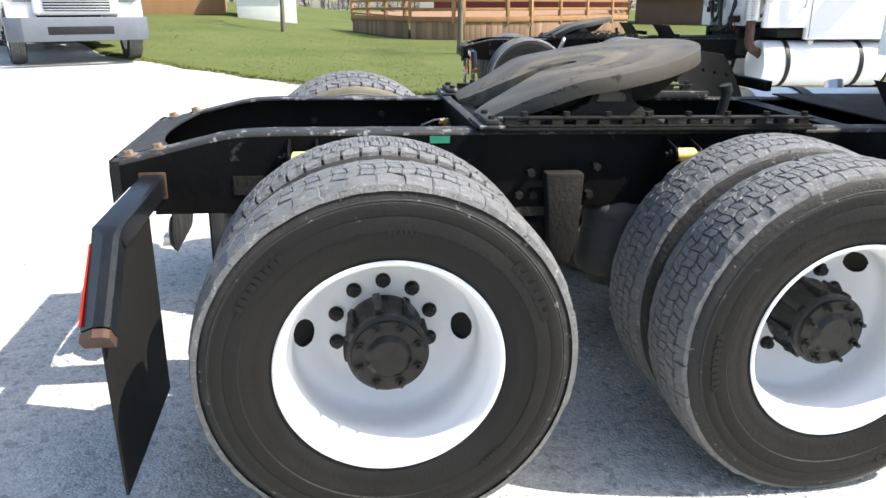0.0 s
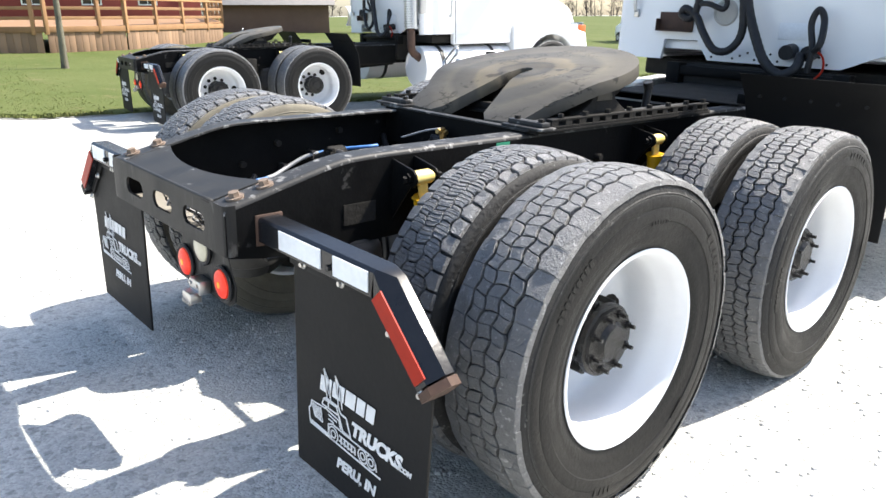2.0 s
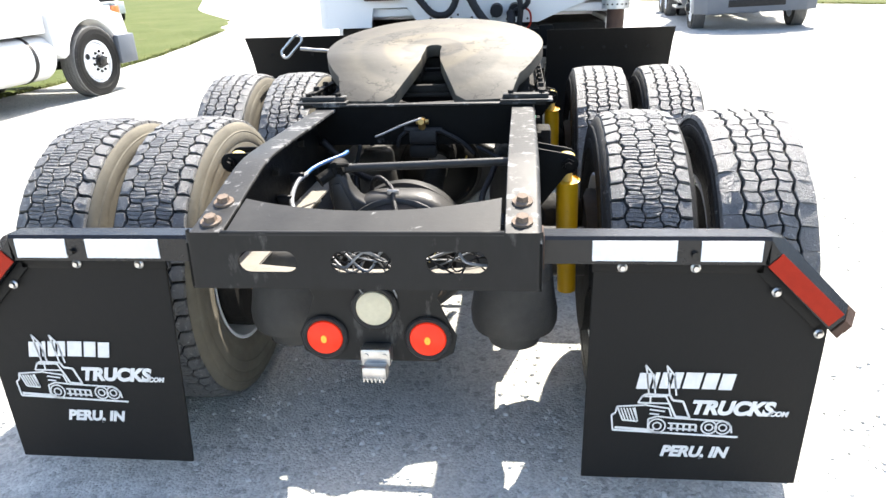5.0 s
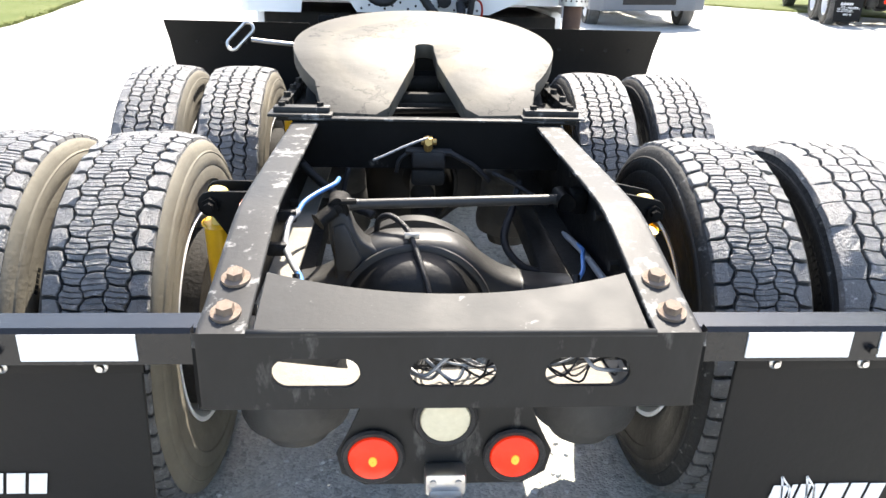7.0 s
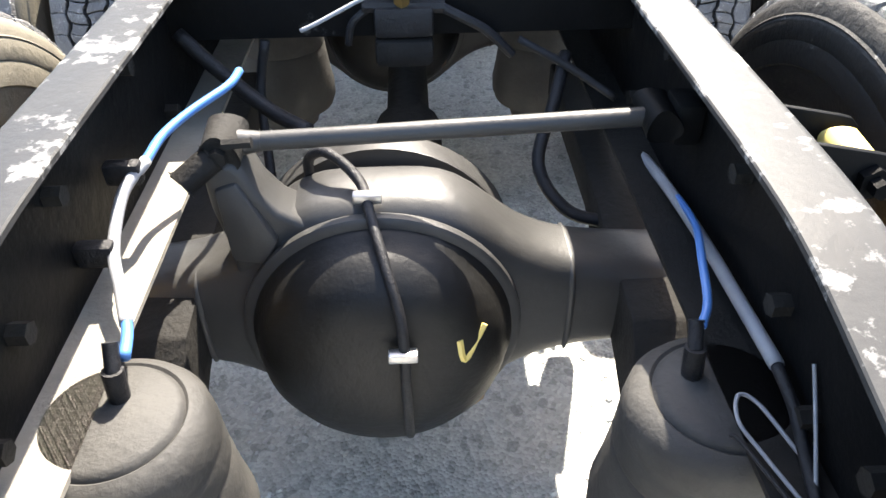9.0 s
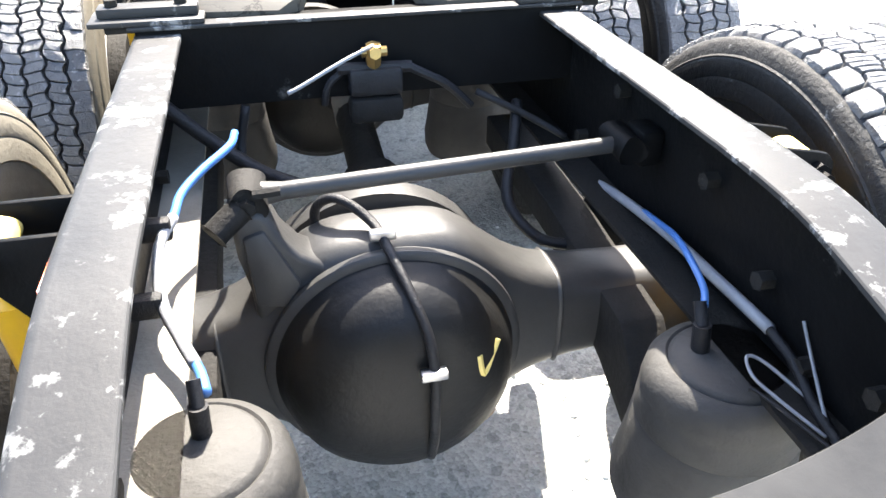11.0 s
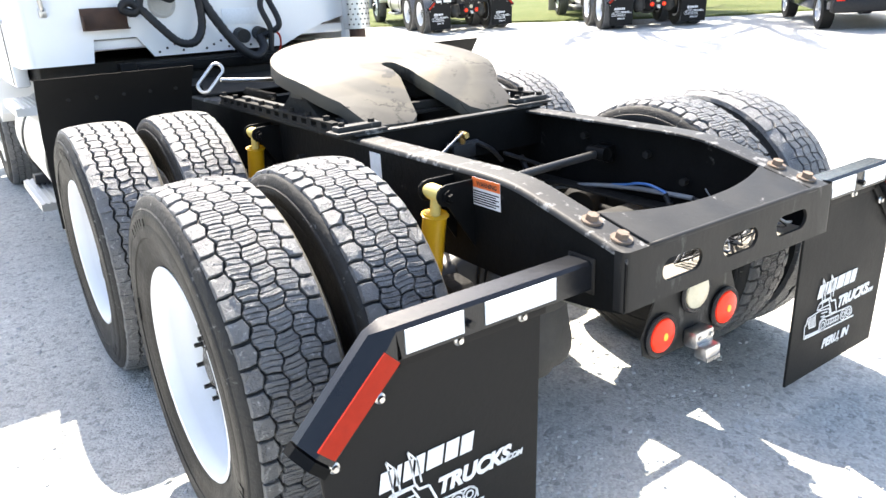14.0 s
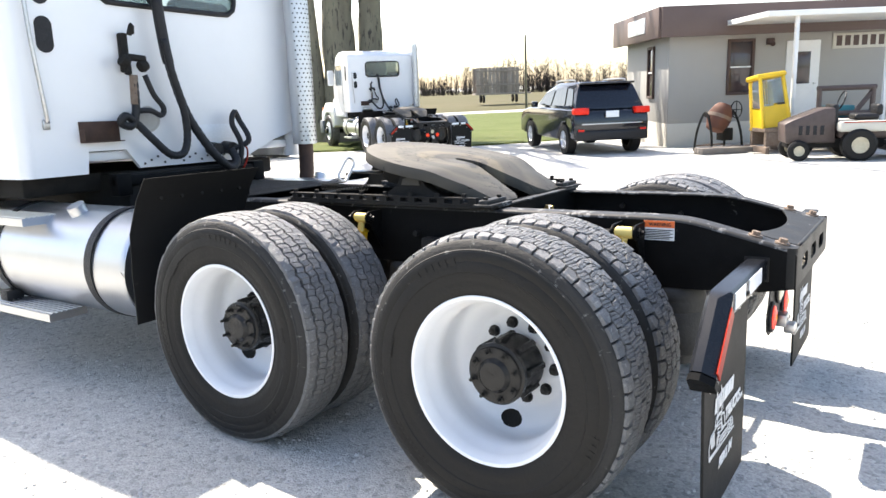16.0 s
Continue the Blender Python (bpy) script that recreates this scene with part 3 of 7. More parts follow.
def wheel(parent, side, y, kind, outer, turn, z=ZC, x=None, tan=False, hub=True):
    """side +1 right, -1 left."""
    x = x if x is not None else (XO if outer else XI)
    facing = Matrix.Identity(4) if side * (1 if outer else -1) > 0 else Matrix.Rotation(math.pi, 4, "Z")
    w = part("wheel", lathe([(-0.1, 0.286), (0.1, 0.286), (0.1, 0.282), (-0.1, 0.282)], 48, True), M_DIRTY, parent, at=Matrix.Translation((side * x, y, z)) @ facing @ Matrix.Rotation(turn, 4, "X"))
    part("tread", ME_TREAD[kind], None, w)
    part("sidewall", ME_CARCASS_TAN[-1 if outer else 1] if tan else ME_CARCASS, None, w)
    part("rim", ME_RIM, None, w, "white painted steel rim")
    if outer:
        tagged(part("sidewall_moulding", ME_MARKS, None, w), kind="stuff")
    if outer and hub:
        part("hub", ME_HUB, None, w, "gloss black hub", at=Matrix.Translation((0.035, 0, 0)))
        part("drum_face", ME_BACKING, None, w)
        for k in range(8):
            part("hub_rib", ME_RIB, None, w, at=Matrix.Translation((0.035, 0, 0)) @ Matrix.Rotation(math.tau * k / 8 + 0.2, 4, "X"))
        for k in range(10):
            a = math.radians(90 + 36 * k)
            part("lug_nut", ME_NUT, None, w, at=Matrix.Translation((-0.15, 0.143 * math.cos(a), 0.143 * math.sin(a))))
        for k in range(8):
            a = math.radians(22 + 45 * k)
            part("hub_nut", ME_STUD, None, w, at=Matrix.Translation((0.035, 0.086 * math.cos(a), 0.086 * math.sin(a))))
    return w


tractor = thing("semi_tractor", "white day-cab tractor unit with black chassis and tandem drive axles", "truck", at=LEVEL)
for i, (side, y) in enumerate(((1, 0.0), (-1, 0.0), (1, AX), (-1, AX))):
    kind = "drive" if y == 0 else "rib"
    wheel(tractor, side, y, "worn" if i == 0 else kind, True, (0.0, 1.45, 0.75, 0.9)[i], tan=(side < 0))
    wheel(tractor, side, y, kind, False, -(0.0, 1.45, 0.75, 0.9)[i], tan=(side < 0))


# frame rails: channels that taper down behind the rear axle
def rail_profile():
    top = [(-0.8465, 0.872), (-0.843, 0.8785), (-0.835, 0.8805), (-0.74, 0.903), (-0.55, 0.951), (-0.47, 0.968), (-0.40, 0.975), (-0.3, 0.978), (6.2, 0.978)]
    low = [(6.2, 0.71), (-0.45, 0.70), (-0.62, 0.705), (-0.75, 0.718), (-0.842, 0.735), (-0.8465, 0.745)]
    fine = [(p.y, p.z) for p in spline([(0, y, z) for y, z in top[2:-1]], 5)]
    return top[:2] + fine + top[-1:], low


for side in (1, -1):
    top, low = rail_profile()
    xo, xi = side * 0.432, side * 0.424
    bend = 0.015
    web = prism([(xo, y, z - bend) for y, z in top] + [(xo, y, z) for y, z in low], (xi - xo, 0, 0))
    ring = [(0.432 - bend * (1 - math.cos(a)), -bend * (1 - math.sin(a))) for a in [radians(g) for g in (0, 18, 36, 54, 72, 90)]] + [(0.347, 0.0), (0.345, -0.002), (0.345, -0.0085), (0.414, -0.0085), (0.424, -bend)]
    k = len(ring)
    bent = poly([(side * x, y, z + dz) for y, z in top for x, dz in ring], [[a * k + j, a * k + (j + 1) % k, (a + 1) * k + (j + 1) % k, (a + 1) * k + j] for a in range(len(top) - 1) for j in range(k)] + [list(range(k)), [(len(top) - 1) * k + j for j in range(k)]])
    bmesh.ops.recalc_face_normals(bent, faces=bent.faces)
    edge = 0.35 if side < 0 else 0.356
    flange_b = [box((min(side * 0.424, side * edge), -0.72, 0.70), (max(side * 0.424, side * edge), 6.2, 0.708), 0)]
    end_lip = prism([(side * 0.4235, -0.844, 0.742), (side * 0.4235, -0.72, 0.716), (side * 0.352, -0.72, 0.716), (side * 0.352, -0.844, 0.742)], (0, 0, -0.006))
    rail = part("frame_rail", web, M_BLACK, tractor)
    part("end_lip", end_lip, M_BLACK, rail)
    # Left flange has sunlight painted into its tan; the right stays dark.
    part("bottom_flange", flange_b[0], M_DUST_AND_SUN if side < 0 else M_DIRTY, rail)
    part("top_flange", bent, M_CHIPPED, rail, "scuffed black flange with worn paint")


def rear_crossmember():
    n = 24
    arc = [(x, -0.736 + 0.062 * (x / 0.335) ** 2) for x in [-0.335 + 0.67 * i / n for i in range(n + 1)]]

    def zt(y):
        return 0.881 + (y + 0.835) * 0.24
    out = [(x, y, zt(y)) for x, y in arc] + [(0.335, -0.842, zt(-0.842)), (-0.335, -0.842, zt(-0.842))]
    return prism(out, (0, 0, -0.009), 0.0015, 1)


def face_with_slots():
    """Rear face: a plate with three long slots, rounded at both ends where it turns forward."""
    hw, z0, z1, y, r = 0.445, 0.738, 0.884, -0.848, 0.026
    zc, sh, sw, cols = 0.808, 0.0285, 0.074, 14
    bms = []
    for cx in (-0.232, 0.0, 0.232):
        a, b = cx - 0.116, cx + 0.116
        # slot outline against a rectangle with the same number of points
        ring, rect = [], []
        for k in range(48):
            t = (k + 0.5) * math.tau / 48
            c, s = math.cos(t), math.sin(t)
            ring.append((cx + (sw - sh) * (1 if c > 0 else -1) + sh * c, zc + sh * s))
            m = max(abs(c) / 0.116, abs(s) / 0.073)
            rect.append((cx + c / m, 0.811 + s / m))
        for sx, sz in ((1, 1), (-1, 1), (-1, -1), (1, -1)):
            q = (cx + sx * 0.116, 0.811 + sz * 0.073)
            k = min(range(48), key=lambda k: (rect[k][0] - q[0]) ** 2 + (rect[k][1] - q[1]) ** 2)
            rect[k] = q
        vs = [(x, y, z) for x, z in ring] + [(x, y, z) for x, z in rect] + [(x, y + 0.009, z) for x, z in ring]
        bms.append(poly(vs, [[k, (k + 1) % 48, 48 + (k + 1) % 48, 48 + k] for k in range(48)] + [[96 + k, 96 + (k + 1) % 48, (k + 1) % 48, k] for k in range(48)]))
    for s in (1, -1):
        pts = [(s * 0.348, y), (s * 0.418, y), (s * 0.426, y + 0.0015), (s * 0.432, y + 0.006), (s * 0.435, y + 0.013), (s * 0.435, y + 0.034)]
        n = len(pts)
        bms.append(poly([(px, py, z0) for px, py in pts] + [(px, py, z1) for px, py in pts], [[k, k + 1, n + k + 1, n + k] for k in range(n - 1)]))
    whole = join(*bms)
    bmesh.ops.remove_doubles(whole, verts=whole.verts, dist=3e-4)
    bmesh.ops.recalc_face_normals(whole, faces=whole.faces)
    return whole


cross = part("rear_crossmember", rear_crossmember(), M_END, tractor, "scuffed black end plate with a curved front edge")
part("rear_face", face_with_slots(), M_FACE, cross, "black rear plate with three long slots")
# The lip takes the tan that has sun painted in.
part("bottom_lip", prism([(px, py, 0.738) for px, py in ((-0.4, -0.847), (0.4, -0.847), (0.4, -0.70), (0.32, -0.70), (0.2, -0.725), (0.0, -0.733), (-0.2, -0.725), (-0.32, -0.70), (-0.4, -0.70))], (0, 0, 0.007)), M_DUST_AND_SUN, cross, "dusty lower lip with sunlight in its colour")
# the folded edge between top and face
part("folded_edge", tube([(-0.344, -0.840, 0.8785), (-0.2, -0.840, 0.8785), (0.2, -0.840, 0.8785), (0.344, -0.840, 0.8785)], 0.0085, 10, 2), M_END, cross)
ME_BOLT = mesh_of("frame_bolt", join(rod((0, 0, 0.004), (0, 0, 0.019), 0.0165, 6, 0.0155), rod((0, 0, -0.002), (0, 0, 0.005), 0.026, 20)), M_RUST)
for side in (1, -1):
    for y, z in ((-0.697, 0.9145), (-0.79, 0.892)):
        part("frame_bolt", ME_BOLT, None, cross, "rusty hexagon bolt", at=Matrix.Translation((side * 0.386, y, z)) @ Matrix.Rotation(0.235, 4, "X"))

# light bracket under the rear crossmember
outline = [(-0.20, 0.74), (-0.165, 0.66), (-0.19, 0.60), (-0.215, 0.55), (-0.205, 0.50), (-0.16, 0.472), (0.16, 0.472), (0.205, 0.50), (0.215, 0.55), (0.19, 0.60), (0.165, 0.66), (0.20, 0.74)]
bracket = part("light_bracket", prism([(x, -0.722, z) for x, z in outline], (0, 0.006, 0), 0.002, 1), M_FACE, tractor)
for x, z, m, nm in ((-0.142, 0.546, M_LENS_LIT, "lit red tail lamp"), (0.138, 0.546, M_LENS_LIT, "lit red tail lamp"), (-0.002, 0.634, M_LAMPW, "cream-coloured reversing lamp")):
    lamp = part("tail_lamp", moved(lathe([(-0.01, 0.048), (0.0, 0.062), (0.006, 0.063), (0.011, 0.058), (0.009, 0.05)], 40), Matrix.Translation((x, -0.725, z)) @ Matrix.Rotation(-math.pi / 2, 4, "Z")), M_HOSE, bracket, nm)
    if m is M_LENS_LIT:
        part("bulb_glow", moved(lathe([(0.0, 0.0), (0.003, 0.002), (0.0035, 0.006), (0.003, 0.0095), (0.0, 0.011)], 20), Matrix.Translation((x, -0.7432, z)) @ Matrix.Diagonal((0.8, 1, 1.1, 1)) @ Matrix.Rotation(-math.pi / 2, 4, "Z")), M_BULB, lamp)
    part("lens", moved(lathe([(0.004, 0.05), (0.012, 0.047), (0.017, 0.034), (0.019, 0.018), (0.0195, 0.0)], 40), Matrix.Translation((x, -0.725, z)) @ Matrix.Rotation(-math.pi / 2, 4, "Z")), m, bracket)
part("plate_lamp", join(box((-0.041, -0.768, 0.478), (0.041, -0.722, 0.53), 0.009), box((-0.033, -0.797, 0.452), (0.033, -0.755, 0.492), 0.007), *[box((-0.03 + 0.0105 * k, -0.7995, 0.45), (-0.0255 + 0.0105 * k, -0.79, 0.462), 0) for k in range(6)], rod((-0.025, -0.772, 0.512), (-0.025, -0.766, 0.512), 0.007), rod((0.025, -0.772, 0.512), (0.025, -0.766, 0.512), 0.007)), M_STEEL, bracket, "bright metal number plate lamp")


# mud flap hangers with their flaps
def flap_mesh(s):
    out = [(0.565, 0.79), (0.985, 0.79), (1.15, 0.625), (1.148, 0.54), (1.128, 0.115), (0.553 if s > 0 else 0.588, 0.113)]
    return prism([(s * x, -0.716, z) for x, z in out], (0, 0.009, 0), 0.002, 1)


def logo(s):
    """Line drawing of a truck, the slanted words and the town under it; the owner's name stays plain bars."""
    bms = []
    x0 = 0.628 if s > 0 else -1.087
    zb = 0.195 if s > 0 else 0.252
    y = -0.7185

    def bar(a, b, t=0.0028):
        p, q = Vector((x0 + a[0], y, zb + a[1])), Vector((x0 + b[0], y, zb + b[1]))
        n = Vector((-(q - p).z, 0, (q - p).x)).normalized() * t
        bms.append(prism([p - n, p + n, q + n, q - n], (0, -0.0012, 0)))

    def word(text, size, ox, oz, fat=0.004):
        m = Matrix.Translation((x0 + ox, y, zb + oz)) @ Matrix.Rotation(math.pi / 2, 4, "X")
        bms.append(letters(text, size, m, 0.0006, 0.25, fat))

    # owner's name as slanted bars
    xx = 0.06
    for w in (0.038, 0.015, 0.027, 0.027, 0.047, 0.039, 0.038):
        drop = 0.004 * math.sin((xx - 0.06) * 12)
        bms.append(prism([(x0 + xx + 0.009, y, zb + 0.256 + drop), (x0 + xx + w + 0.005, y, zb + 0.256 + drop), (x0 + xx + w - 0.004, y, zb + 0.208 + drop), (x0 + xx, y, zb + 0.208 + drop)], (0, -0.0012, 0)))
        xx += w + 0.003
    word("TRUCKS", 0.056, 0.205, 0.136, 0.003)
    word(".COM", 0.02, 0.404, 0.134, 0.0012)
    word("PERU, IN", 0.0455, 0.135, 0.0, 0.0022)
    # truck drawing: hood, cab, stacks, frame, wheels
    def line(*pts, t=0.0022):
        for a, b in zip(pts, pts[1:]):
            bar(a, b, t)

    bar((0.005, 0.078), (0.335, 0.066))
    bar((0.01, 0.086), (0.115, 0.08), 0.0035)
    line((0.005, 0.078), (0.0, 0.124), (0.01, 0.132), (0.014, 0.152), (0.085, 0.158), (0.094, 0.165))
    line((0.014, 0.152), (0.03, 0.11), (0.07, 0.107), (0.06, 0.15))
    for gx in (0.024, 0.032, 0.04, 0.048, 0.056):
        bar((gx, 0.148), (gx + 0.013, 0.11), 0.0019)
    line((0.068, 0.165), (0.078, 0.185), (0.14, 0.186), (0.15, 0.165), (0.068, 0.165))
    line((0.078, 0.185), (0.09, 0.192), (0.15, 0.19), (0.158, 0.175), t=0.003)
    line((0.1, 0.165), (0.1, 0.183))
    line((0.15, 0.165), (0.168, 0.125), (0.205, 0.122), (0.185, 0.172), (0.158, 0.175), t=0.003)
    line((0.09, 0.158), (0.15, 0.15), (0.158, 0.125))
    line((0.1, 0.145), (0.14, 0.14)); line((0.1, 0.132), (0.125, 0.13))
    line((0.098, 0.08), (0.098, 0.115), (0.12, 0.124), (0.168, 0.12), (0.295, 0.115), (0.315, 0.1), (0.318, 0.078))
    line((0.15, 0.104), (0.225, 0.101)); line((0.15, 0.088), (0.225, 0.085))
    for sx in (0.112, 0.166):
        line((sx, 0.19), (sx - 0.008, 0.25), (sx - 0.03, 0.279), (sx - 0.026, 0.262), (sx - 0.017, 0.19))
    for wx, r in ((0.122, 0.022), (0.258, 0.02), (0.294, 0.02)):
        for rr in (r, r * 0.5):
            for k in range(14):
                a, b = k * math.tau / 14, (k + 1) * math.tau / 14
                bar((wx + rr * math.cos(a), 0.094 + rr * math.sin(a)), (wx + rr * math.cos(b), 0.094 + rr * math.sin(b)), 0.002)
    for tx in (0.16, 0.176, 0.192, 0.208, 0.224):
        bar((tx, 0.08), (tx, 0.1), 0.003)
    return join(*bms)


for s in (1, -1):
    # tube of the hanger: straight out, then down along the chamfer
    def section(x, z, along):
        d = Vector(along).normalized()
        level = abs(d.z) < 0.1
        up = Vector((0, 0, 1)) if level else Vector((s * 0.696, 0, 0.718))
        shape = ((-0.752, 0.036), (-0.744, 0.044), (-0.686, 0.044)) if level else ((-0.752, 0.017), (-0.715, 0.047), (-0.69, 0.047))
        return [Vector((x, yy, z)) + up * uu for yy, uu in ((-0.752, -0.026), *shape, (-0.678, 0.036), (-0.678, -0.026))]
    rings = [section(s * 0.425, 0.797, (1, 0, 0)), section(s * 0.976, 0.797, (1, 0, 0)), section(s * 0.984, 0.793, (s * 0.718, 0, -0.696)), section(s * 1.156, 0.618, (s * 0.718, 0, -0.696))]
    n = 6
    vs = [v for r in rings for v in r]
    bm = poly(vs, [[a * n + k, a * n + (k + 1) % n, (a + 1) * n + (k + 1) % n, (a + 1) * n + k] for a in range(3) for k in range(n)] + [list(range(n)), [18 + k for k in range(n)]])
    bmesh.ops.recalc_face_normals(bm, faces=bm.faces)
    hanger = part("flap_hanger", bm, M_BAR, tractor, "gloss black bent flap hanger bar")
    end = [v + Vector((s * 0.0035, 0, -0.004)) for v in rings[3]]
    part("end_cap", prism([v + (v - sum(end, Vector()) / 6) * 0.03 for v in end], (s * 0.016, 0, -0.0155)), M_BROWN if s > 0 else M_BLACK, hanger, "rusty open tube end" if s > 0 else "")
    part("mount_collar", join(box((min(s * 0.4325, s * 0.44), -0.758, 0.756), (max(s * 0.4325, s * 0.44), -0.672, 0.847), 0.004)), M_BROWN if s > 0 else M_DIRTY, hanger)
    for a, b in ((0.556, 0.758), (0.814, 0.957)):
        part("white_reflector", box((min(s * a, s * b), -0.7555, 0.780), (max(s * a, s * b), -0.7515, 0.832), 0.0006, 1), M_WHITE, hanger, "white reflective strip")
    u = Vector((s * 0.696, 0, 0.718))
    p, q = Vector((s * 0.995, -0.7515, 0.790)), Vector((s * 1.155, -0.7515, 0.635))
    part("red_reflector", prism([p - u * 0.032, p + u * 0.014, q + u * 0.014, q - u * 0.032], (0, -0.004, 0)), M_RED, hanger, "red reflective strip")
    part("clamp_strip", join(box((min(s * 0.56, s * 0.975), -0.7265, 0.738), (max(s * 0.56, s * 0.975), -0.7165, 0.7705), 0.002), prism([p - u * 0.062 + Vector((0, 0.035, 0)), p - u * 0.034 + Vector((0, 0.035, 0)), q - u * 0.034 + Vector((0, 0.035, 0)), q - u * 0.062 + Vector((0, 0.035, 0))], (0, -0.01, 0), 0.002)), M_FLAP, hanger)
    flap = part("mud_flap", flap_mesh(s), M_FLAP, tractor, "black rubber mud flap with white print")
    part("print", logo(s), M_INK, flap, "white printed lettering and truck drawing")
    for x, z in ((0.634, 0.753), (0.811, 0.753), (1.01, 0.69), (1.124, 0.578)):
        part("flap_bolt", moved(lathe([(0, 0.0125), (0.003, 0.0125), (0.006, 0.008), (0.012, 0.0065), (0.012, 0)], 14), Matrix.Translation((s * x, -0.7265, z)) @ Matrix.Rotation(-math.pi / 2, 4, "Z")), M_STEEL, flap)
    part("strap_bolt", rod((s * 0.80, -0.752, 0.797), (s * 0.80, -0.764, 0.797), 0.009, 6), M_HUB, hanger)

# crossmember behind the coupling and its end pads


def channel(y, z0, z1, depth, t=0.008):
    """A cross channel between the rails, open to the front."""
    out = [(y, z0), (y + depth, z0), (y + depth, z0 + t), (y + t, z0 + t), (y + t, z1 - t), (y + depth, z1 - t), (y + depth, z1), (y, z1)]
    return prism([(-0.4235, p, q) for p, q in out], (0.847, 0, 0))


part("crossmember", channel(0.362, 0.835, 0.985, 0.085), M_BLACK, tractor)
part("cross_strip", box((-0.435, 0.356, 0.9865), (0.435, 0.392, 0.994), 0.002), M_CHIPPED, tractor)
for s in (1, -1):
    pad = part("end_pad", join(box((min(s * 0.30, s * 0.50), 0.36, 0.9945), (max(s * 0.30, s * 0.50), 0.45, 1.004), 0.002), box((min(s * 0.31, s * 0.485), 0.385, 1.0045), (max(s * 0.31, s * 0.485), 0.43, 1.022), 0.003)), M_CHIPPED, tractor)
    for x in (0.34, 0.46):
        part("pad_bolt", rod((s * x, 0.407, 1.022), (s * x, 0.407, 1.034), 0.012, 6), M_DIRTY, pad)
    # slide rail with its row of locking teeth
    base = part("slide_rail", join(box((min(s * 0.36, s * 0.475), 0.37, 0.981), (max(s * 0.36, s * 0.475), 1.62, 0.9935), 0.002), box((min(s * 0.445, s * 0.475), 0.45, 0.994), (max(s * 0.445, s * 0.475), 1.6, 1.003), 0.001),
                                  box((min(s * 0.445, s * 0.475), 0.45, 1.022), (max(s * 0.445, s * 0.475), 1.6, 1.03), 0.001), *[box((min(s * 0.446, s * 0.474), 0.45 + 0.084 * k, 1.003), (max(s * 0.446, s * 0.474), 0.49 + 0.084 * k, 1.022), 0) for k in range(14)]), M_DIRTY, tractor)
    for k in range(8):
        part("rail_bolt", rod((s * 0.458, 0.52 + 0.15 * k, 1.03), (s * 0.458, 0.52 + 0.15 * k, 1.046), 0.0125, 6), M_DIRTY, base)
    part("inner_track", box((min(s * 0.33, s * 0.36), 0.45, 0.981), (max(s * 0.33, s * 0.36), 1.62, 1.012), 0.003), M_CHIPPED, base)


# coupling plate
def plate_mesh():
    out = []
    r = 0.472
    for k in range(0, 49):
        a = math.radians(-38 + (256) * k / 48)
        out.append((r * math.cos(a), 0.03 + r * math.sin(a)))
    right = [(0.335, -0.428), (0.165, -0.436), (0.125, -0.40), (0.042, -0.15), (0.034, -0.06), (0.034, -0.03)]
    top = [(0.034 * math.cos(a), 0.0 + 0.034 * math.sin(a)) for a in [k * math.pi / 8 for k in range(9)]]
    left = [(-x, y) for x, y in right[::-1]]
    ring = out + left[::-1] + top[::-1] + right[::-1]
    n = len(ring)
    seen, clean = set(), []
    for x, y in ring:
        key = (round(x, 4), round(y, 4))
        if key not in seen:
            seen.add(key)
            clean.append((x, y, 0.0))
    bm = prism(clean, (0, 0, -0.052))
    for cut in (-0.08, -0.13, -0.18, 0.2, 0.3, 0.38):
        bmesh.ops.bisect_plane(bm, geom=bm.verts[:] + bm.edges[:] + bm.faces[:], plane_co=(0, cut, 0), plane_no=(0, 1, 0))
    for v in bm.verts:
        u = v.co.y
        v.co.z -= 0.27 * max(0.0, -0.13 - u) + 0.13 * min(max(0.0, -0.08 - u), 0.05)
    return bm


TIP = Matrix.Translation((0, 0.816, 1.168)) @ Matrix.Rotation(radians(10.8), 4, "X")
pm = plate_mesh()
bmesh.ops.triangulate(pm, faces=[f for f in pm.faces if len(f.verts) > 4])
coupling = part("fifth_wheel", bev(moved(pm, TIP), 0.006, 2), M_PLATE, tractor, "tilted coupling plate, worn greasy grey steel")
for s in (1, -1):
    # side casting that carries the pivot
    side = [(0.62, 0.995), (1.06, 0.995), (1.0, 1.03), (0.93, 1.075), (0.905, 1.135), (0.86, 1.15), (0.80, 1.13), (0.76, 1.07), (0.69, 1.03)]
    foot = part("pivot_bracket", prism([(s * 0.415, y, z) for y, z in side], (-s * 0.075, 0, 0), 0.006), M_DIRTY, coupling)
    part("maker_badge", prism([(s * 0.4165, y, z) for y, z in ((0.79, 1.075), (0.80, 1.105), (0.82, 1.108), (0.83, 1.128), (0.86, 1.128), (0.87, 1.108), (0.89, 1.105), (0.90, 1.075))], (s * 0.004, 0, 0), 0.001, 1), M_PLATE, foot)
    part("skirt", moved(prism([(s * 0.37, -0.3, -0.05), (s * 0.37, 0.32, -0.05), (s * 0.34, 0.2, -0.13), (s * 0.34, -0.12, -0.13)], (-s * 0.02, 0, 0), 0.004), TIP), M_DIRTY, coupling)
part("lock_jaw", moved(join(box((-0.16, -0.12, -0.12), (-0.05, 0.2, -0.053), 0.01), box((0.05, -0.12, -0.12), (0.16, 0.2, -0.053), 0.01), box((-0.12, 0.05, -0.11), (0.12, 0.16, -0.06), 0.01)), TIP), M_DIRTY, coupling)
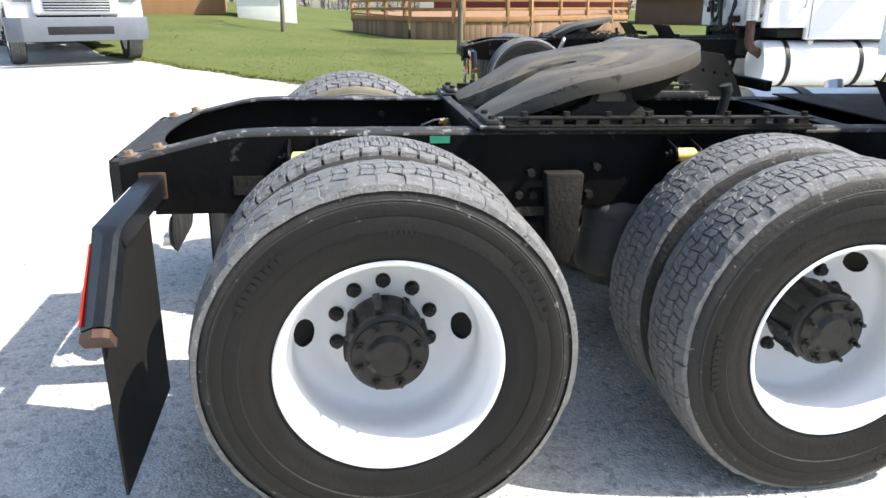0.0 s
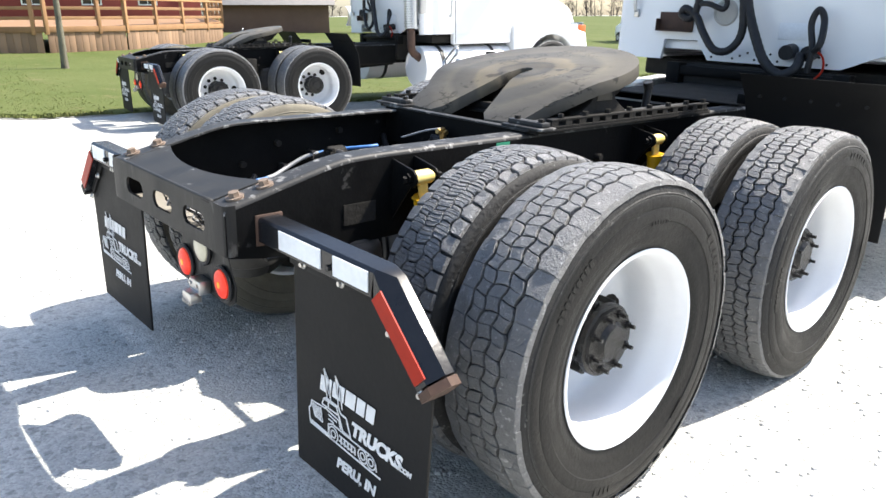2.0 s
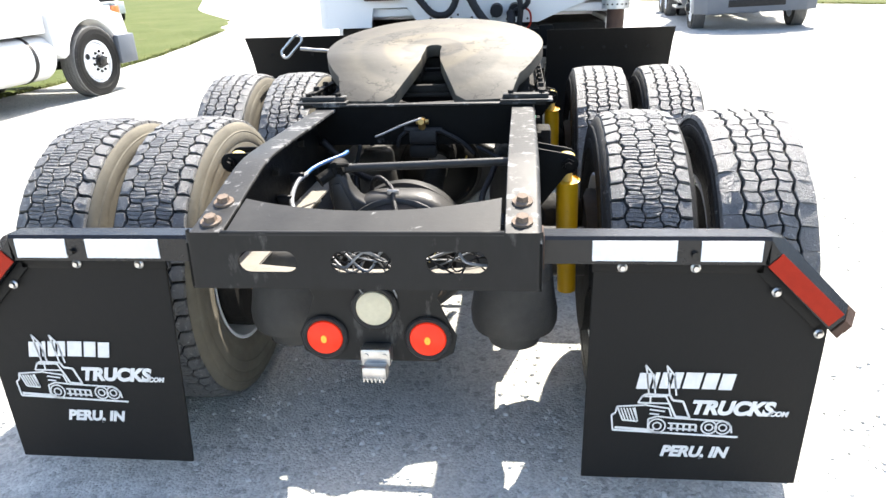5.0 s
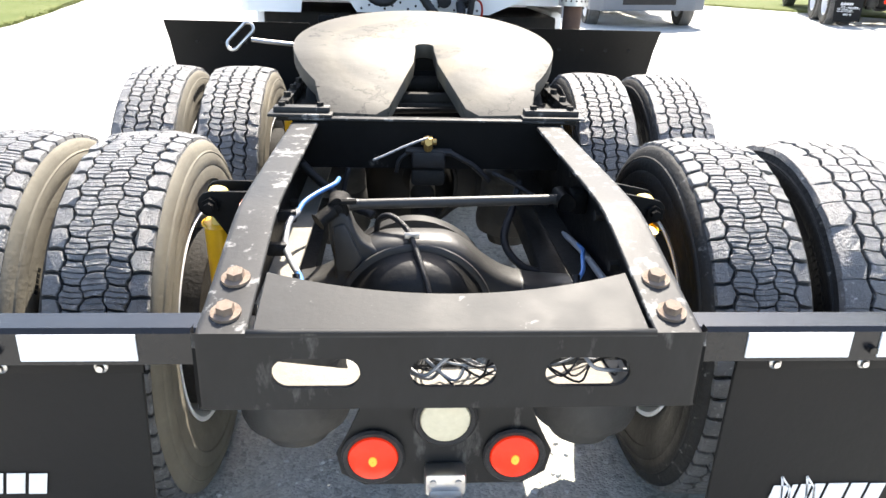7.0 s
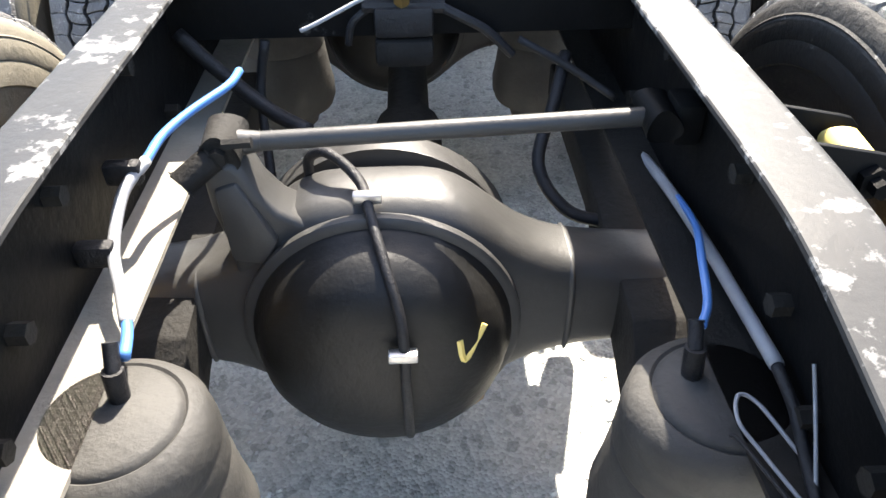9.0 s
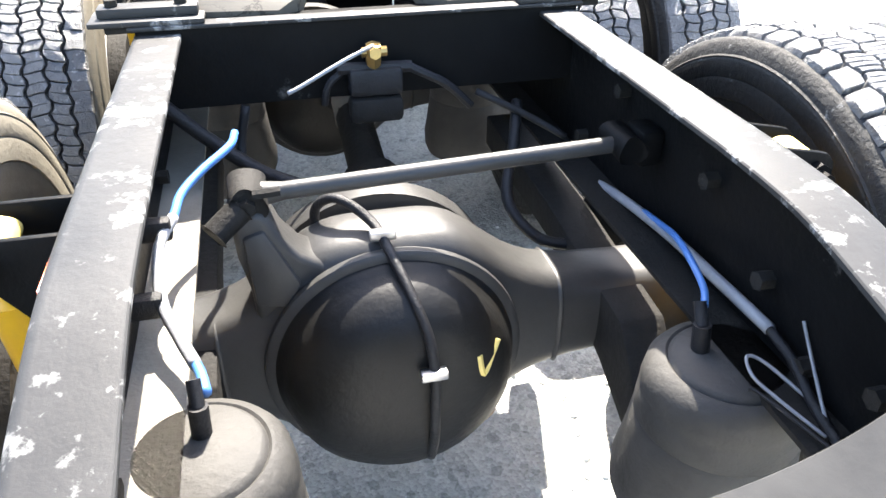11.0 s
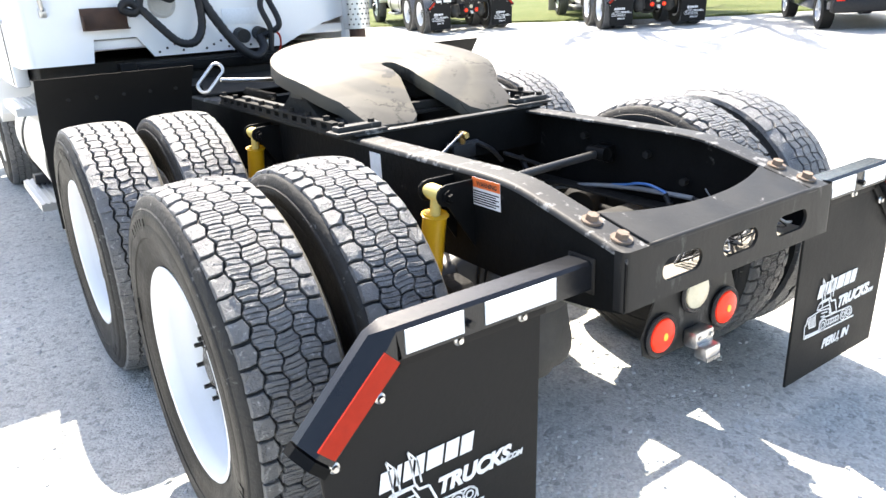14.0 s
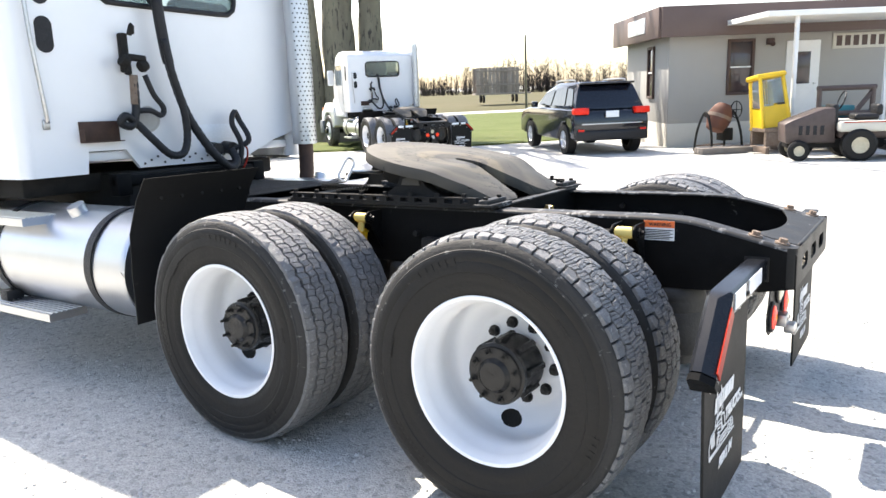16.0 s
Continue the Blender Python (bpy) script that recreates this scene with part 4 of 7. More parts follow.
part("slide_plate", join(box((-0.33, 0.60, 0.985), (0.33, 1.08, 0.999), 0.003), box((-0.33, 0.62, 1.0), (0.33, 0.66, 1.03), 0.003), box((-0.33, 1.0, 1.0), (0.33, 1.05, 1.03), 0.003), rod((-0.3, 0.84, 1.03), (0.3, 0.84, 1.03), 0.03)), M_DIRTY, coupling)
hp = [(-0.40, 1.03, 1.135), (-0.56, 1.01, 1.15), (-0.655, 1.005, 1.16)]
ua, va = Vector((0.72, 0.05, 0.69)), Vector((-0.62, 0.35, 0.69))
loop = [Vector((-0.695, 1.0, 1.172)) + ua * ((0.04 if math.sin(a) > 0 else -0.04) + 0.024 * math.sin(a)) + va * 0.024 * math.cos(a) for a in [k * math.tau / 16 + 0.01 for k in range(17)]]
part("release_handle", join(tube(hp, 0.008, 8, 4), tube(loop, 0.0062, 8, 0)), M_STEEL, coupling, "bright steel loop release handle")
part("coil_spring", tube([(-0.40 + 0.016 * math.cos(k * 1.05), 1.12 + 0.0031 * k, 1.055 + 0.016 * math.sin(k * 1.05)) for k in range(104)], 0.0028, 5, 0), M_DIRTY, coupling)
part("air_fitting", join(rod((0.3, 1.33, 0.99), (0.3, 1.345, 1.09), 0.018), rod((0.3, 1.345, 1.09), (0.3, 1.335, 1.12), 0.022)), M_HOSE, coupling)

# axles with banjo housings, shafts, springs, dampers
def axle(y0):
    # banjo housing: boxy arms that swell to a ring round the gears
    cx, zc, n, rings = -0.045, 0.525, 36, []
    for i in range(53):
        x = -0.66 + 1.32 * i / 52
        u = abs(x - cx)
        bell = 1 / (1 + (u / 0.195) ** 4.4)
        h, d = 0.08 + 0.146 * bell, 0.074 + 0.02 * bell
        for k in range(n):
            c, q = math.cos(k * math.tau / n), math.sin(k * math.tau / n)
            rings.append((x, y0 + d * math.copysign(abs(c) ** 0.55, c), zc + h * math.copysign(abs(q) ** 0.6, q)))
    ax = part("drive_axle", poly(rings, [[a * n + k, a * n + (k + 1) % n, (a + 1) * n + (k + 1) % n, (a + 1) * n + k] for a in range(52) for k in range(n)] + [list(range(n)), [52 * n + k for k in range(n)]]), M_AXLE, tractor)
    face = Matrix.Translation((cx, y0, zc)) @ Matrix.Rotation(-math.pi / 2, 4, "Z")
    part("diff_cover", moved(lathe([(0.088, 0.206), (0.104, 0.2045), (0.112, 0.198), (0.135, 0.193), (0.16, 0.181), (0.185, 0.156), (0.203, 0.118), (0.213, 0.065), (0.216, 0.0)], 64), face), M_COVER_SHADE, ax, "domed black differential cover")
    part("cover_seam", moved(lathe([(0.07, 0.2), (0.076, 0.219), (0.084, 0.222), (0.093, 0.221), (0.097, 0.215), (0.097, 0.2)], 64), face), M_AXLE, ax)
    for s, x in ((1, 0.258), (-1, -0.335)):
        part("arm_collar", poly([(x + dx, y0 + (0.0835 + dr) * math.copysign(abs(math.cos(k * math.tau / 32)) ** 0.55, math.cos(k * math.tau / 32)), zc + (0.099 + dr) * math.copysign(abs(math.sin(k * math.tau / 32)) ** 0.6, math.sin(k * math.tau / 32))) for dx, dr in ((-0.006, -0.006), (0, 0.002), (0.006, -0.006)) for k in range(32)], [[a * 32 + k, a * 32 + (k + 1) % 32, (a + 1) * 32 + (k + 1) % 32, (a + 1) * 32 + k] for a in range(2) for k in range(32)]), M_AXLE, ax)
    part("pinion_housing", join(rod((0, y0 + 0.05, 0.54), (0, y0 + 0.26, 0.56), 0.17, 28, 0.10, 0.01), rod((0, y0 + 0.26, 0.56), (0, y0 + 0.36, 0.57), 0.07, 20)), M_DIRTY, ax)
    part("diff_flange", join(rod((cx, y0 + 0.09, zc), (cx, y0 + 0.135, zc), 0.228, 48, None, 0.004), *[rod((cx + 0.214 * math.cos(a), y0 + 0.1, zc + 0.214 * math.sin(a)), (cx + 0.214 * math.cos(a), y0 + 0.152, zc + 0.214 * math.sin(a)), 0.011, 6) for a in [k * math.tau / 14 for k in range(14)]]), M_AXLE, ax)
    part("filler_plug", rod((0.085, y0 - 0.135, 0.44), (0.1, y0 - 0.165, 0.43), 0.017, 6), M_RUST, ax)
    part("paint_mark", join(tube([(0.07, y0 - 0.193, 0.596), (0.074, y0 - 0.198, 0.568), (0.082, y0 - 0.194, 0.562), (0.108, y0 - 0.17, 0.605)], 0.0055, 6, 3)), M_CREAM, ax, "yellow chalk tick")
    # torque rod tower and transverse rod
    tower = [(-0.125, 0.695), (-0.15, 0.722), (-0.185, 0.742), (-0.21, 0.775), (-0.224, 0.812), (-0.236, 0.828), (-0.272, 0.828), (-0.282, 0.80), (-0.28, 0.75), (-0.268, 0.69), (-0.262, 0.58), (-0.14, 0.60)]
    part("rod_bracket", bev(prism([(x, y0 - 0.07, z) for x, z in tower], (0, 0.085, 0)), 0.012, 3), M_AXLE, ax)
    part("bracket_rib", prism([(-0.268, y0 - 0.078, 0.79), (-0.236, y0 - 0.078, 0.80), (-0.19, y0 - 0.085, 0.70), (-0.215, y0 - 0.085, 0.66), (-0.262, y0 - 0.085, 0.67)], (0, 0.02, 0), 0.006), M_AXLE, ax)
    rod_end = Vector((-0.254, y0 - 0.028, 0.838))
    part("torque_rod", join(rod((-0.232, y0 - 0.027, 0.838), (0.35, y0 - 0.02, 0.856), 0.0142, 18), rod((-0.236, y0 - 0.027, 0.838), (-0.20, y0 - 0.0268, 0.839), 0.0195, 18, 0.0145)), M_AXLE, ax)
    part("rod_eye", join(rod(rod_end + Vector((0, -0.035, 0)), rod_end + Vector((0, 0.035, 0)), 0.029, 24, None, 0.007), rod(rod_end + Vector((0, -0.048, 0)), rod_end + Vector((0, 0.048, 0)), 0.013, 6), rod(rod_end + Vector((-0.012, -0.03, -0.006)), rod_end + Vector((-0.052, -0.058, -0.03)), 0.02, 16, None, 0.005), rod(rod_end + Vector((0.01, -0.04, 0.02)), rod_end + Vector((0.05, -0.04, 0.022)), 0.008, 6)), M_DIRTY, ax)
    # The anchor's black carries the shade it sits in.
    part("rod_anchor", join(rod((0.362, y0 - 0.055, 0.857), (0.362, y0 + 0.018, 0.857), 0.025, 20, None, 0.007), box((0.38, y0 - 0.05, 0.82), (0.4235, y0 + 0.015, 0.885), 0.01)), M_BLACK, ax)
    for s in (1, -1):
        part("trailing_arm", prism([(s * 0.42, y, z) for y, z in ((y0 + 0.66, 0.56), (y0 + 0.66, 0.64), (y0 + 0.2, 0.62), (y0 - 0.15, 0.58), (y0 - 0.32, 0.40), (y0 - 0.41, 0.395), (y0 - 0.41, 0.36), (y0 - 0.30, 0.35), (y0 - 0.1, 0.45), (y0 + 0.2, 0.545))], (-s * 0.085, 0, 0), 0.006), M_DIRTY, ax)
        part("spring_hanger", prism([(s * 0.445, y, z) for y, z in ((y0 + 0.60, 0.84), (y0 + 0.74, 0.84), (y0 + 0.735, 0.6), (y0 + 0.71, 0.5), (y0 + 0.66, 0.49), (y0 + 0.63, 0.56))], (s * 0.06, 0, 0), 0.01), M_DIRTY, ax)
        for dy, dz in ((0.56, 0.83), (0.57, 0.75), (0.78, 0.75), (0.8, 0.85), (0.52, 0.75)):
            part("frame_bolt", rod((s * 0.432, y0 + dy, dz), (s * 0.462, y0 + dy, dz), 0.015, 6), M_DIRTY, ax)
        bag = part("air_spring", moved(lathe([(-0.165, 0.0), (-0.165, 0.082), (-0.15, 0.088), (-0.11, 0.09), (-0.112, 0.104), (-0.118, 0.118), (-0.112, 0.132), (-0.09, 0.141), (-0.055, 0.142), (-0.02, 0.135), (0.02, 0.129), (0.05, 0.1255), (0.056, 0.1225), (0.062, 0.1245), (0.095, 0.122), (0.101, 0.12), (0.107, 0.122), (0.135, 0.117), (0.15, 0.106), (0.156, 0.092), (0.153, 0.088), (0.158, 0.085), (0.163, 0.078), (0.163, 0.0)], 48), Matrix.Translation((s * (0.335 if s < 0 else 0.362), y0 - 0.40, 0.545)) @ Matrix.Diagonal((0.93, 0.93, 1, 1)) @ Matrix.Rotation(-math.pi / 2, 4, "Y")), M_BELLOWS, ax, "dusty black rubber air spring")
        part("bag_fitting", join(rod((s * 0.33, y0 - 0.375, 0.70), (s * 0.328, y0 - 0.37, 0.748), 0.0125, 10), rod((s * 0.328, y0 - 0.37, 0.745), (s * 0.33, y0 - 0.35, 0.772), 0.009, 10)), M_HOSE, bag)
        # damper
        top, low = Vector((s * 0.523, y0 - (0.25 if s < 0 else 0.225), 0.924 if s < 0 else 0.906)), Vector((s * 0.535, y0 - 0.16, 0.42))
        way = (low - top).normalized()
        damper = part("shock_absorber", join(rod(top + way * 0.065, top + way * 0.30, 0.034, 22, None, 0.006), rod(top + way * 0.295, low - way * 0.03, 0.0305, 20)), M_YELLOW, ax, "yellow painted shock absorber")
        part("shock_eye", join(rod(top + Vector((0, -0.03, 0)), top + Vector((0, 0.028, 0)), 0.0235, 20, None, 0.007), rod(top, top + way * 0.08, 0.016, 12)), M_CREAM, damper, "cream rubber bushing")
        part("shock_bracket", join(*[prism([(s * 0.432, top.y + dy, z) for z in (0.76, 0.955)] + [(top.x + s * 0.031 * math.sin(a), top.y + dy, top.z + 0.031 * math.cos(a)) for a in [radians(g) for g in (0, 30, 60, 90, 120, 150, 185)]], (0, 0.009, 0), 0.002) for dy in (-0.049, 0.04)], rod(top + Vector((0, -0.078, 0)), top + Vector((0, 0.078, 0)), 0.011, 6), rod(top + Vector((0, -0.062, 0)), top + Vector((0, -0.05, 0)), 0.019, 6)), M_BLACK, damper)
        part("brake_chamber", join(moved(lathe([(-0.09, 0.0), (-0.09, 0.06), (-0.06, 0.078), (0.0, 0.08), (0.06, 0.078), (0.09, 0.05), (0.09, 0)], 24), Matrix.Translation((s * 0.52, y0 + 0.2, 0.60)) @ Matrix.Rotation(0.5, 4, "Z")), rod((s * 0.50, y0 + 0.2, 0.60), (s * 0.56, y0 - 0.1, 0.56), 0.018)), M_DIRTY, ax)
        part("brake_drum", rod((s * 0.60, y0, 0.495), (s * 0.85, y0, 0.495), 0.25, 40, None, 0.01), M_DIRTY, ax)
    return ax


rear_axle, front_axle = axle(0.0), axle(AX)
shaft = part("drive_shaft", join(rod((0, 0.36, 0.57), (0, 1.04, 0.685), 0.046, 20), rod((0, 0.40, 0.577), (0, 0.46, 0.587), 0.07, 20), rod((0, 0.88, 0.658), (0, 0.96, 0.672), 0.075, 20), rod((0, 1.6, 0.62), (0, 3.2, 0.70), 0.055, 20)), M_DIRTY, tractor)
part("shaft_collar", rod((0, 0.74, 0.634), (0, 0.81, 0.646), 0.0485, 24, None, 0.006), M_DUST_AND_SUN, shaft, "tan rusty slip-joint collar")
for y in (1.78, 2.5):
    part("crossmember", channel(y, 0.72, 0.97, 0.09), M_BLACK, tractor)
valve = part("air_valve", join(box((-0.05, 0.315, 0.845), (0.055, 0.36, 0.90), 0.008), rod((-0.07, 0.335, 0.90), (0.075, 0.335, 0.895), 0.012, 8), tube([(0.06, 0.335, 0.90), (0.10, 0.33, 0.88), (0.15, 0.335, 0.85), (0.2, 0.34, 0.80)], 0.009, 8, 4), tube([(-0.06, 0.335, 0.895), (-0.09, 0.33, 0.87), (-0.10, 0.335, 0.83)], 0.007, 8, 4)), M_HOSE, tractor)
part("brass_fitting", join(rod((0.0, 0.335, 0.90), (0.0, 0.325, 0.945), 0.0155, 6), rod((-0.022, 0.33, 0.93), (0.026, 0.33, 0.93), 0.01, 8), rod((0.0, 0.33, 0.93), (0.0, 0.30, 0.935), 0.012, 6)), M_BRASS, valve, "brass elbow fitting")
part("valve_lever", tube([(0, 0.32, 0.945), (-0.06, 0.29, 0.93), (-0.14, 0.26, 0.90), (-0.17, 0.25, 0.89)], 0.004, 6, 4), M_GREYLINE, valve)
part("valve_body", join(box((-0.052, 0.31, 0.79), (0.055, 0.36, 0.842), 0.012)), M_DIRTY, valve)

# hoses and looms inside the frame
hose = part("air_line", tube([(-0.27, 0.20, 0.845), (-0.279, 0.15, 0.843), (-0.323, 0.08, 0.836), (-0.353, 0.02, 0.828), (-0.362, -0.04, 0.822), (-0.381, -0.1, 0.806), (-0.377, -0.183, 0.774), (-0.352, -0.25, 0.756), (-0.328, -0.31, 0.752), (-0.318, -0.355, 0.752)], 0.0072, 8), M_BLUE, tractor, "blue nylon air line")
part("grey_section", tube([(-0.362, -0.04, 0.822), (-0.381, -0.1, 0.806), (-0.377, -0.183, 0.774), (-0.352, -0.25, 0.756), (-0.332, -0.30, 0.752)], 0.0085, 8), M_GREYLINE, hose)
loom = part("wire_loom", tube([(0.41, 0.45, 0.66), (0.405, 0.30, 0.66), (0.405, 0.075, 0.711), (0.405, -0.13, 0.739), (0.405, -0.29, 0.748), (0.405, -0.407, 0.753)], 0.009, 8), M_GREYLINE, tractor, "grey sheathed wire loom")
part("loom_end", tube([(0.405, -0.40, 0.753), (0.405, -0.46, 0.742), (0.402, -0.51, 0.72), (0.39, -0.58, 0.715), (0.38, -0.64, 0.712)], 0.007, 8), M_HOSE, loom)
part("blue_branch", tube([(0.406, -0.05, 0.735), (0.402, -0.12, 0.748), (0.388, -0.18, 0.766), (0.368, -0.25, 0.778), (0.353, -0.32, 0.772), (0.336, -0.355, 0.766)], 0.0055, 8), M_BLUE, loom)
for k, pts in enumerate((
        [(0.40, -0.50, 0.72), (0.375, -0.445, 0.735), (0.355, -0.435, 0.74), (0.345, -0.465, 0.735), (0.36, -0.50, 0.725), (0.385, -0.56, 0.715)],
        [(0.385, -0.60, 0.715), (0.345, -0.49, 0.725), (0.335, -0.475, 0.725)],
        [(0.395, -0.55, 0.715), (0.41, -0.50, 0.74), (0.418, -0.46, 0.77), (0.42, -0.44, 0.79)],
        [(0.385, -0.66, 0.71), (0.25, -0.72, 0.76), (0.14, -0.74, 0.80), (0.05, -0.73, 0.77), (0.0, -0.71, 0.70)],
        [(0.385, -0.66, 0.71), (0.3, -0.75, 0.81), (0.2, -0.77, 0.78), (0.1, -0.75, 0.74), (-0.03, -0.75, 0.80), (-0.05, -0.72, 0.70)],
        [(0.30, -0.62, 0.73), (0.16, -0.70, 0.80), (0.06, -0.75, 0.825), (-0.05, -0.77, 0.80), (-0.08, -0.75, 0.75)],
        [(0.33, -0.66, 0.72), (0.2, -0.74, 0.775), (0.08, -0.79, 0.785), (-0.02, -0.80, 0.805), (-0.07, -0.77, 0.83)],
        [(0.1, -0.78, 0.80), (0.05, -0.8, 0.79), (0.0, -0.8, 0.81), (-0.04, -0.79, 0.79), (-0.07, -0.78, 0.78)],
        [(0.06, -0.72, 0.66), (0.03, -0.76, 0.77), (-0.02, -0.77, 0.82), (-0.06, -0.75, 0.75), (-0.02, -0.73, 0.66)])):
    part("wire", tube(pts, 0.0024, 6), M_GREYLINE if k % 2 == 0 else M_HOSE, loom)
for pts, r in (([(0.30, 0.34, 0.80), (0.27, 0.26, 0.74), (0.235, 0.18, 0.66), (0.28, 0.12, 0.60), (0.36, 0.10, 0.58)], 0.012), ([(-0.40, 0.33, 0.86), (-0.33, 0.30, 0.80), (-0.24, 0.25, 0.745), (-0.17, 0.2, 0.73)], 0.014), ([(0.21, 0.34, 0.83), (0.30, 0.30, 0.79), (0.38, 0.25, 0.75)], 0.008), ([(-0.25, 0.34, 0.84), (-0.27, 0.32, 0.74), (-0.25, 0.2, 0.62)], 0.009)):
    part("air_hose", tube(pts, r, 8), M_HOSE, tractor, "sagging black air hose")
rnd = random.Random(12)
for k in range(11):
    x0 = rnd.choice((0.0, 0.0, 0.0, 0.22, -0.2))
    pts = [(x0 + dx + rnd.uniform(-0.02, 0.02), -0.785 + rnd.uniform(-0.035, 0.04), 0.775 + rnd.uniform(-0.02, 0.05)) for dx in (-0.085, -0.04, 0.0, 0.045, 0.085)]
    part("wire", tube([(pts[0][0] - 0.02, -0.74, 0.75)] + pts + [(pts[-1][0] + 0.03, -0.735, 0.752)], 0.0022 if k % 3 else 0.0036, 6), M_HOSE if k % 3 else M_GREYLINE, loom)
run = [(-0.155, 0.06, 0.70), (-0.15, 0.045, 0.765), (-0.115, 0.015, 0.792)]
run += [(-0.075 + 0.0011 * a * (1 if a < 60 else 60 / a), -r * math.sin(radians(a)), 0.52 + r * math.cos(radians(a))) for a, r in ((6, 0.248), (22, 0.246), (40, 0.246), (56, 0.244), (70, 0.238), (86, 0.229), (105, 0.228), (125, 0.234))]
vent = part("breather_hose", tube(run, 0.0085, 8), M_HOSE, rear_axle, "black rubber breather hose")
for p in ((-0.055, -0.06, 0.762), (-0.01, -0.224, 0.603)):
    part("hose_clip", join(box((p[0] - 0.022, p[1] - 0.012, p[2] - 0.008), (p[0] + 0.02, p[1] + 0.006, p[2] + 0.008), 0.003)), M_STEEL, rear_axle)
for s in (1, -1):
    for y, z in ((-0.58, 0.79), (-0.47, 0.74), (-0.36, 0.80), (-0.2, 0.87), (0.1, 0.9), (0.25, 0.75), (-0.68, 0.77)):
        part("web_bolt", rod((s * 0.424, y, z), (s * 0.402, y, z), 0.014, 6), M_DIRTY, tractor)
for p in ((-0.37, -0.06, 0.82), (-0.38, -0.185, 0.775)):
    part("line_clip", join(box((p[0] - 0.045, p[1] - 0.012, p[2] - 0.022), (p[0] + 0.006, p[1] + 0.012, p[2] + 0.012), 0.006)), M_HOSE, tractor)


# labels on the rails
def sticker(x, y0, y1, z0, z1, top, orange):
    s = 1 if x > 0 else -1
    e = s * 0.0012
    st = part("sticker", prism([(x, y0, z0), (x, y1, z0), (x, y1, z1), (x, y0, z1)], (e, 0, 0)), M_INK, tractor, "white sticker with an orange heading" if orange else "white sticker")
    if orange:
        part("heading", prism([(x + e, y0, top), (x + e, y1, top), (x + e, y1, z1), (x + e, y0, z1)], (e * 0.5, 0, 0)), M_ORANGE, st)
        m = Matrix.Translation((x + e * 1.6, y1 - 0.02, top + 0.006)) @ Matrix.Rotation(-math.pi / 2, 4, "Z") @ Matrix.Rotation(math.pi / 2, 4, "X")
        part("heading_word", letters("WARNING", 0.018, m, 0.0002, 0, 0.0006), M_HOSE, st)
        for k in range(6):
            zz = top - 0.008 - k * (top - z0 - 0.01) / 6
            part("text_line", prism([(x + e, y0 + 0.006 + 0.012 * (k % 2), zz), (x + e, y1 - 0.006, zz), (x + e, y1 - 0.006, zz - 0.0035), (x + e, y0 + 0.006 + 0.012 * (k % 2), zz - 0.0035)], (e * 0.4, 0, 0)), M_BLACK, st)
    return st


M_GREEN = mat("green_tag", (0.03, 0.3, 0.17), 0.5, second=(0.02, 0.2, 0.12), scale=30)
sticker(-0.4322, -0.415, -0.295, 0.885, 0.962, 0.935, True)
sticker(-0.4322, 0.20, 0.27, 0.86, 0.95, 0.88, False)
part("green_sticker", prism([(0.4325, 0.20, 0.935), (0.4325, 0.27, 0.935), (0.4325, 0.27, 0.96), (0.4325, 0.20, 0.96)], (0.0012, 0, 0)), M_GREEN, tractor)
# Dark bracket assembly on the rail, drawn as one flat plate.
part("model_plate", prism([(0.4325, -0.46, 0.765), (0.4325, -0.34, 0.765), (0.4325, -0.34, 0.83), (0.4325, -0.46, 0.83)], (0.003, 0, 0)), M_DIRTY, tractor, "grimy bracket plate on the rail")

# panels ahead of the drive wheels
for s in (1, -1):
    prof = [(1.77, 1.165), (1.85, 1.06), (1.93, 0.9), (1.95, 0.7), (1.95, 0.45)]
    xa, xb = s * 0.52, s * 1.21
    vs, fs = [], []
    for y, z in prof:
        vs += [(xa, y, z), (xb, y, z), (xb, y + 0.006, z), (xa, y + 0.006, z)]
    for k in range(len(prof) - 1):
        for j in range(4):
            fs.append([4 * k + j, 4 * k + (j + 1) % 4, 4 * k + 4 + (j + 1) % 4, 4 * k + 4 + j])
    fs += [[0, 1, 2, 3], [16, 17, 18, 19]]
    pb = poly(vs, fs)
    bmesh.ops.recalc_face_normals(pb, faces=pb.faces)
    guard = part("spray_guard", pb, M_FLAP, tractor, "black rubber spray panel with a row of rivets")
    for k in range(5):
        part("rivet", rod((s * (0.60 + 0.12 * k), 1.855, 1.06), (s * (0.60 + 0.12 * k), 1.842, 1.06), 0.009, 10), M_DIRTY, guard)
    part("guard_bracket", box((min(s * 0.43, s * 1.0), 1.96, 1.0), (max(s * 0.43, s * 1.0), 2.0, 1.05), 0.005), M_BLACK, guard)


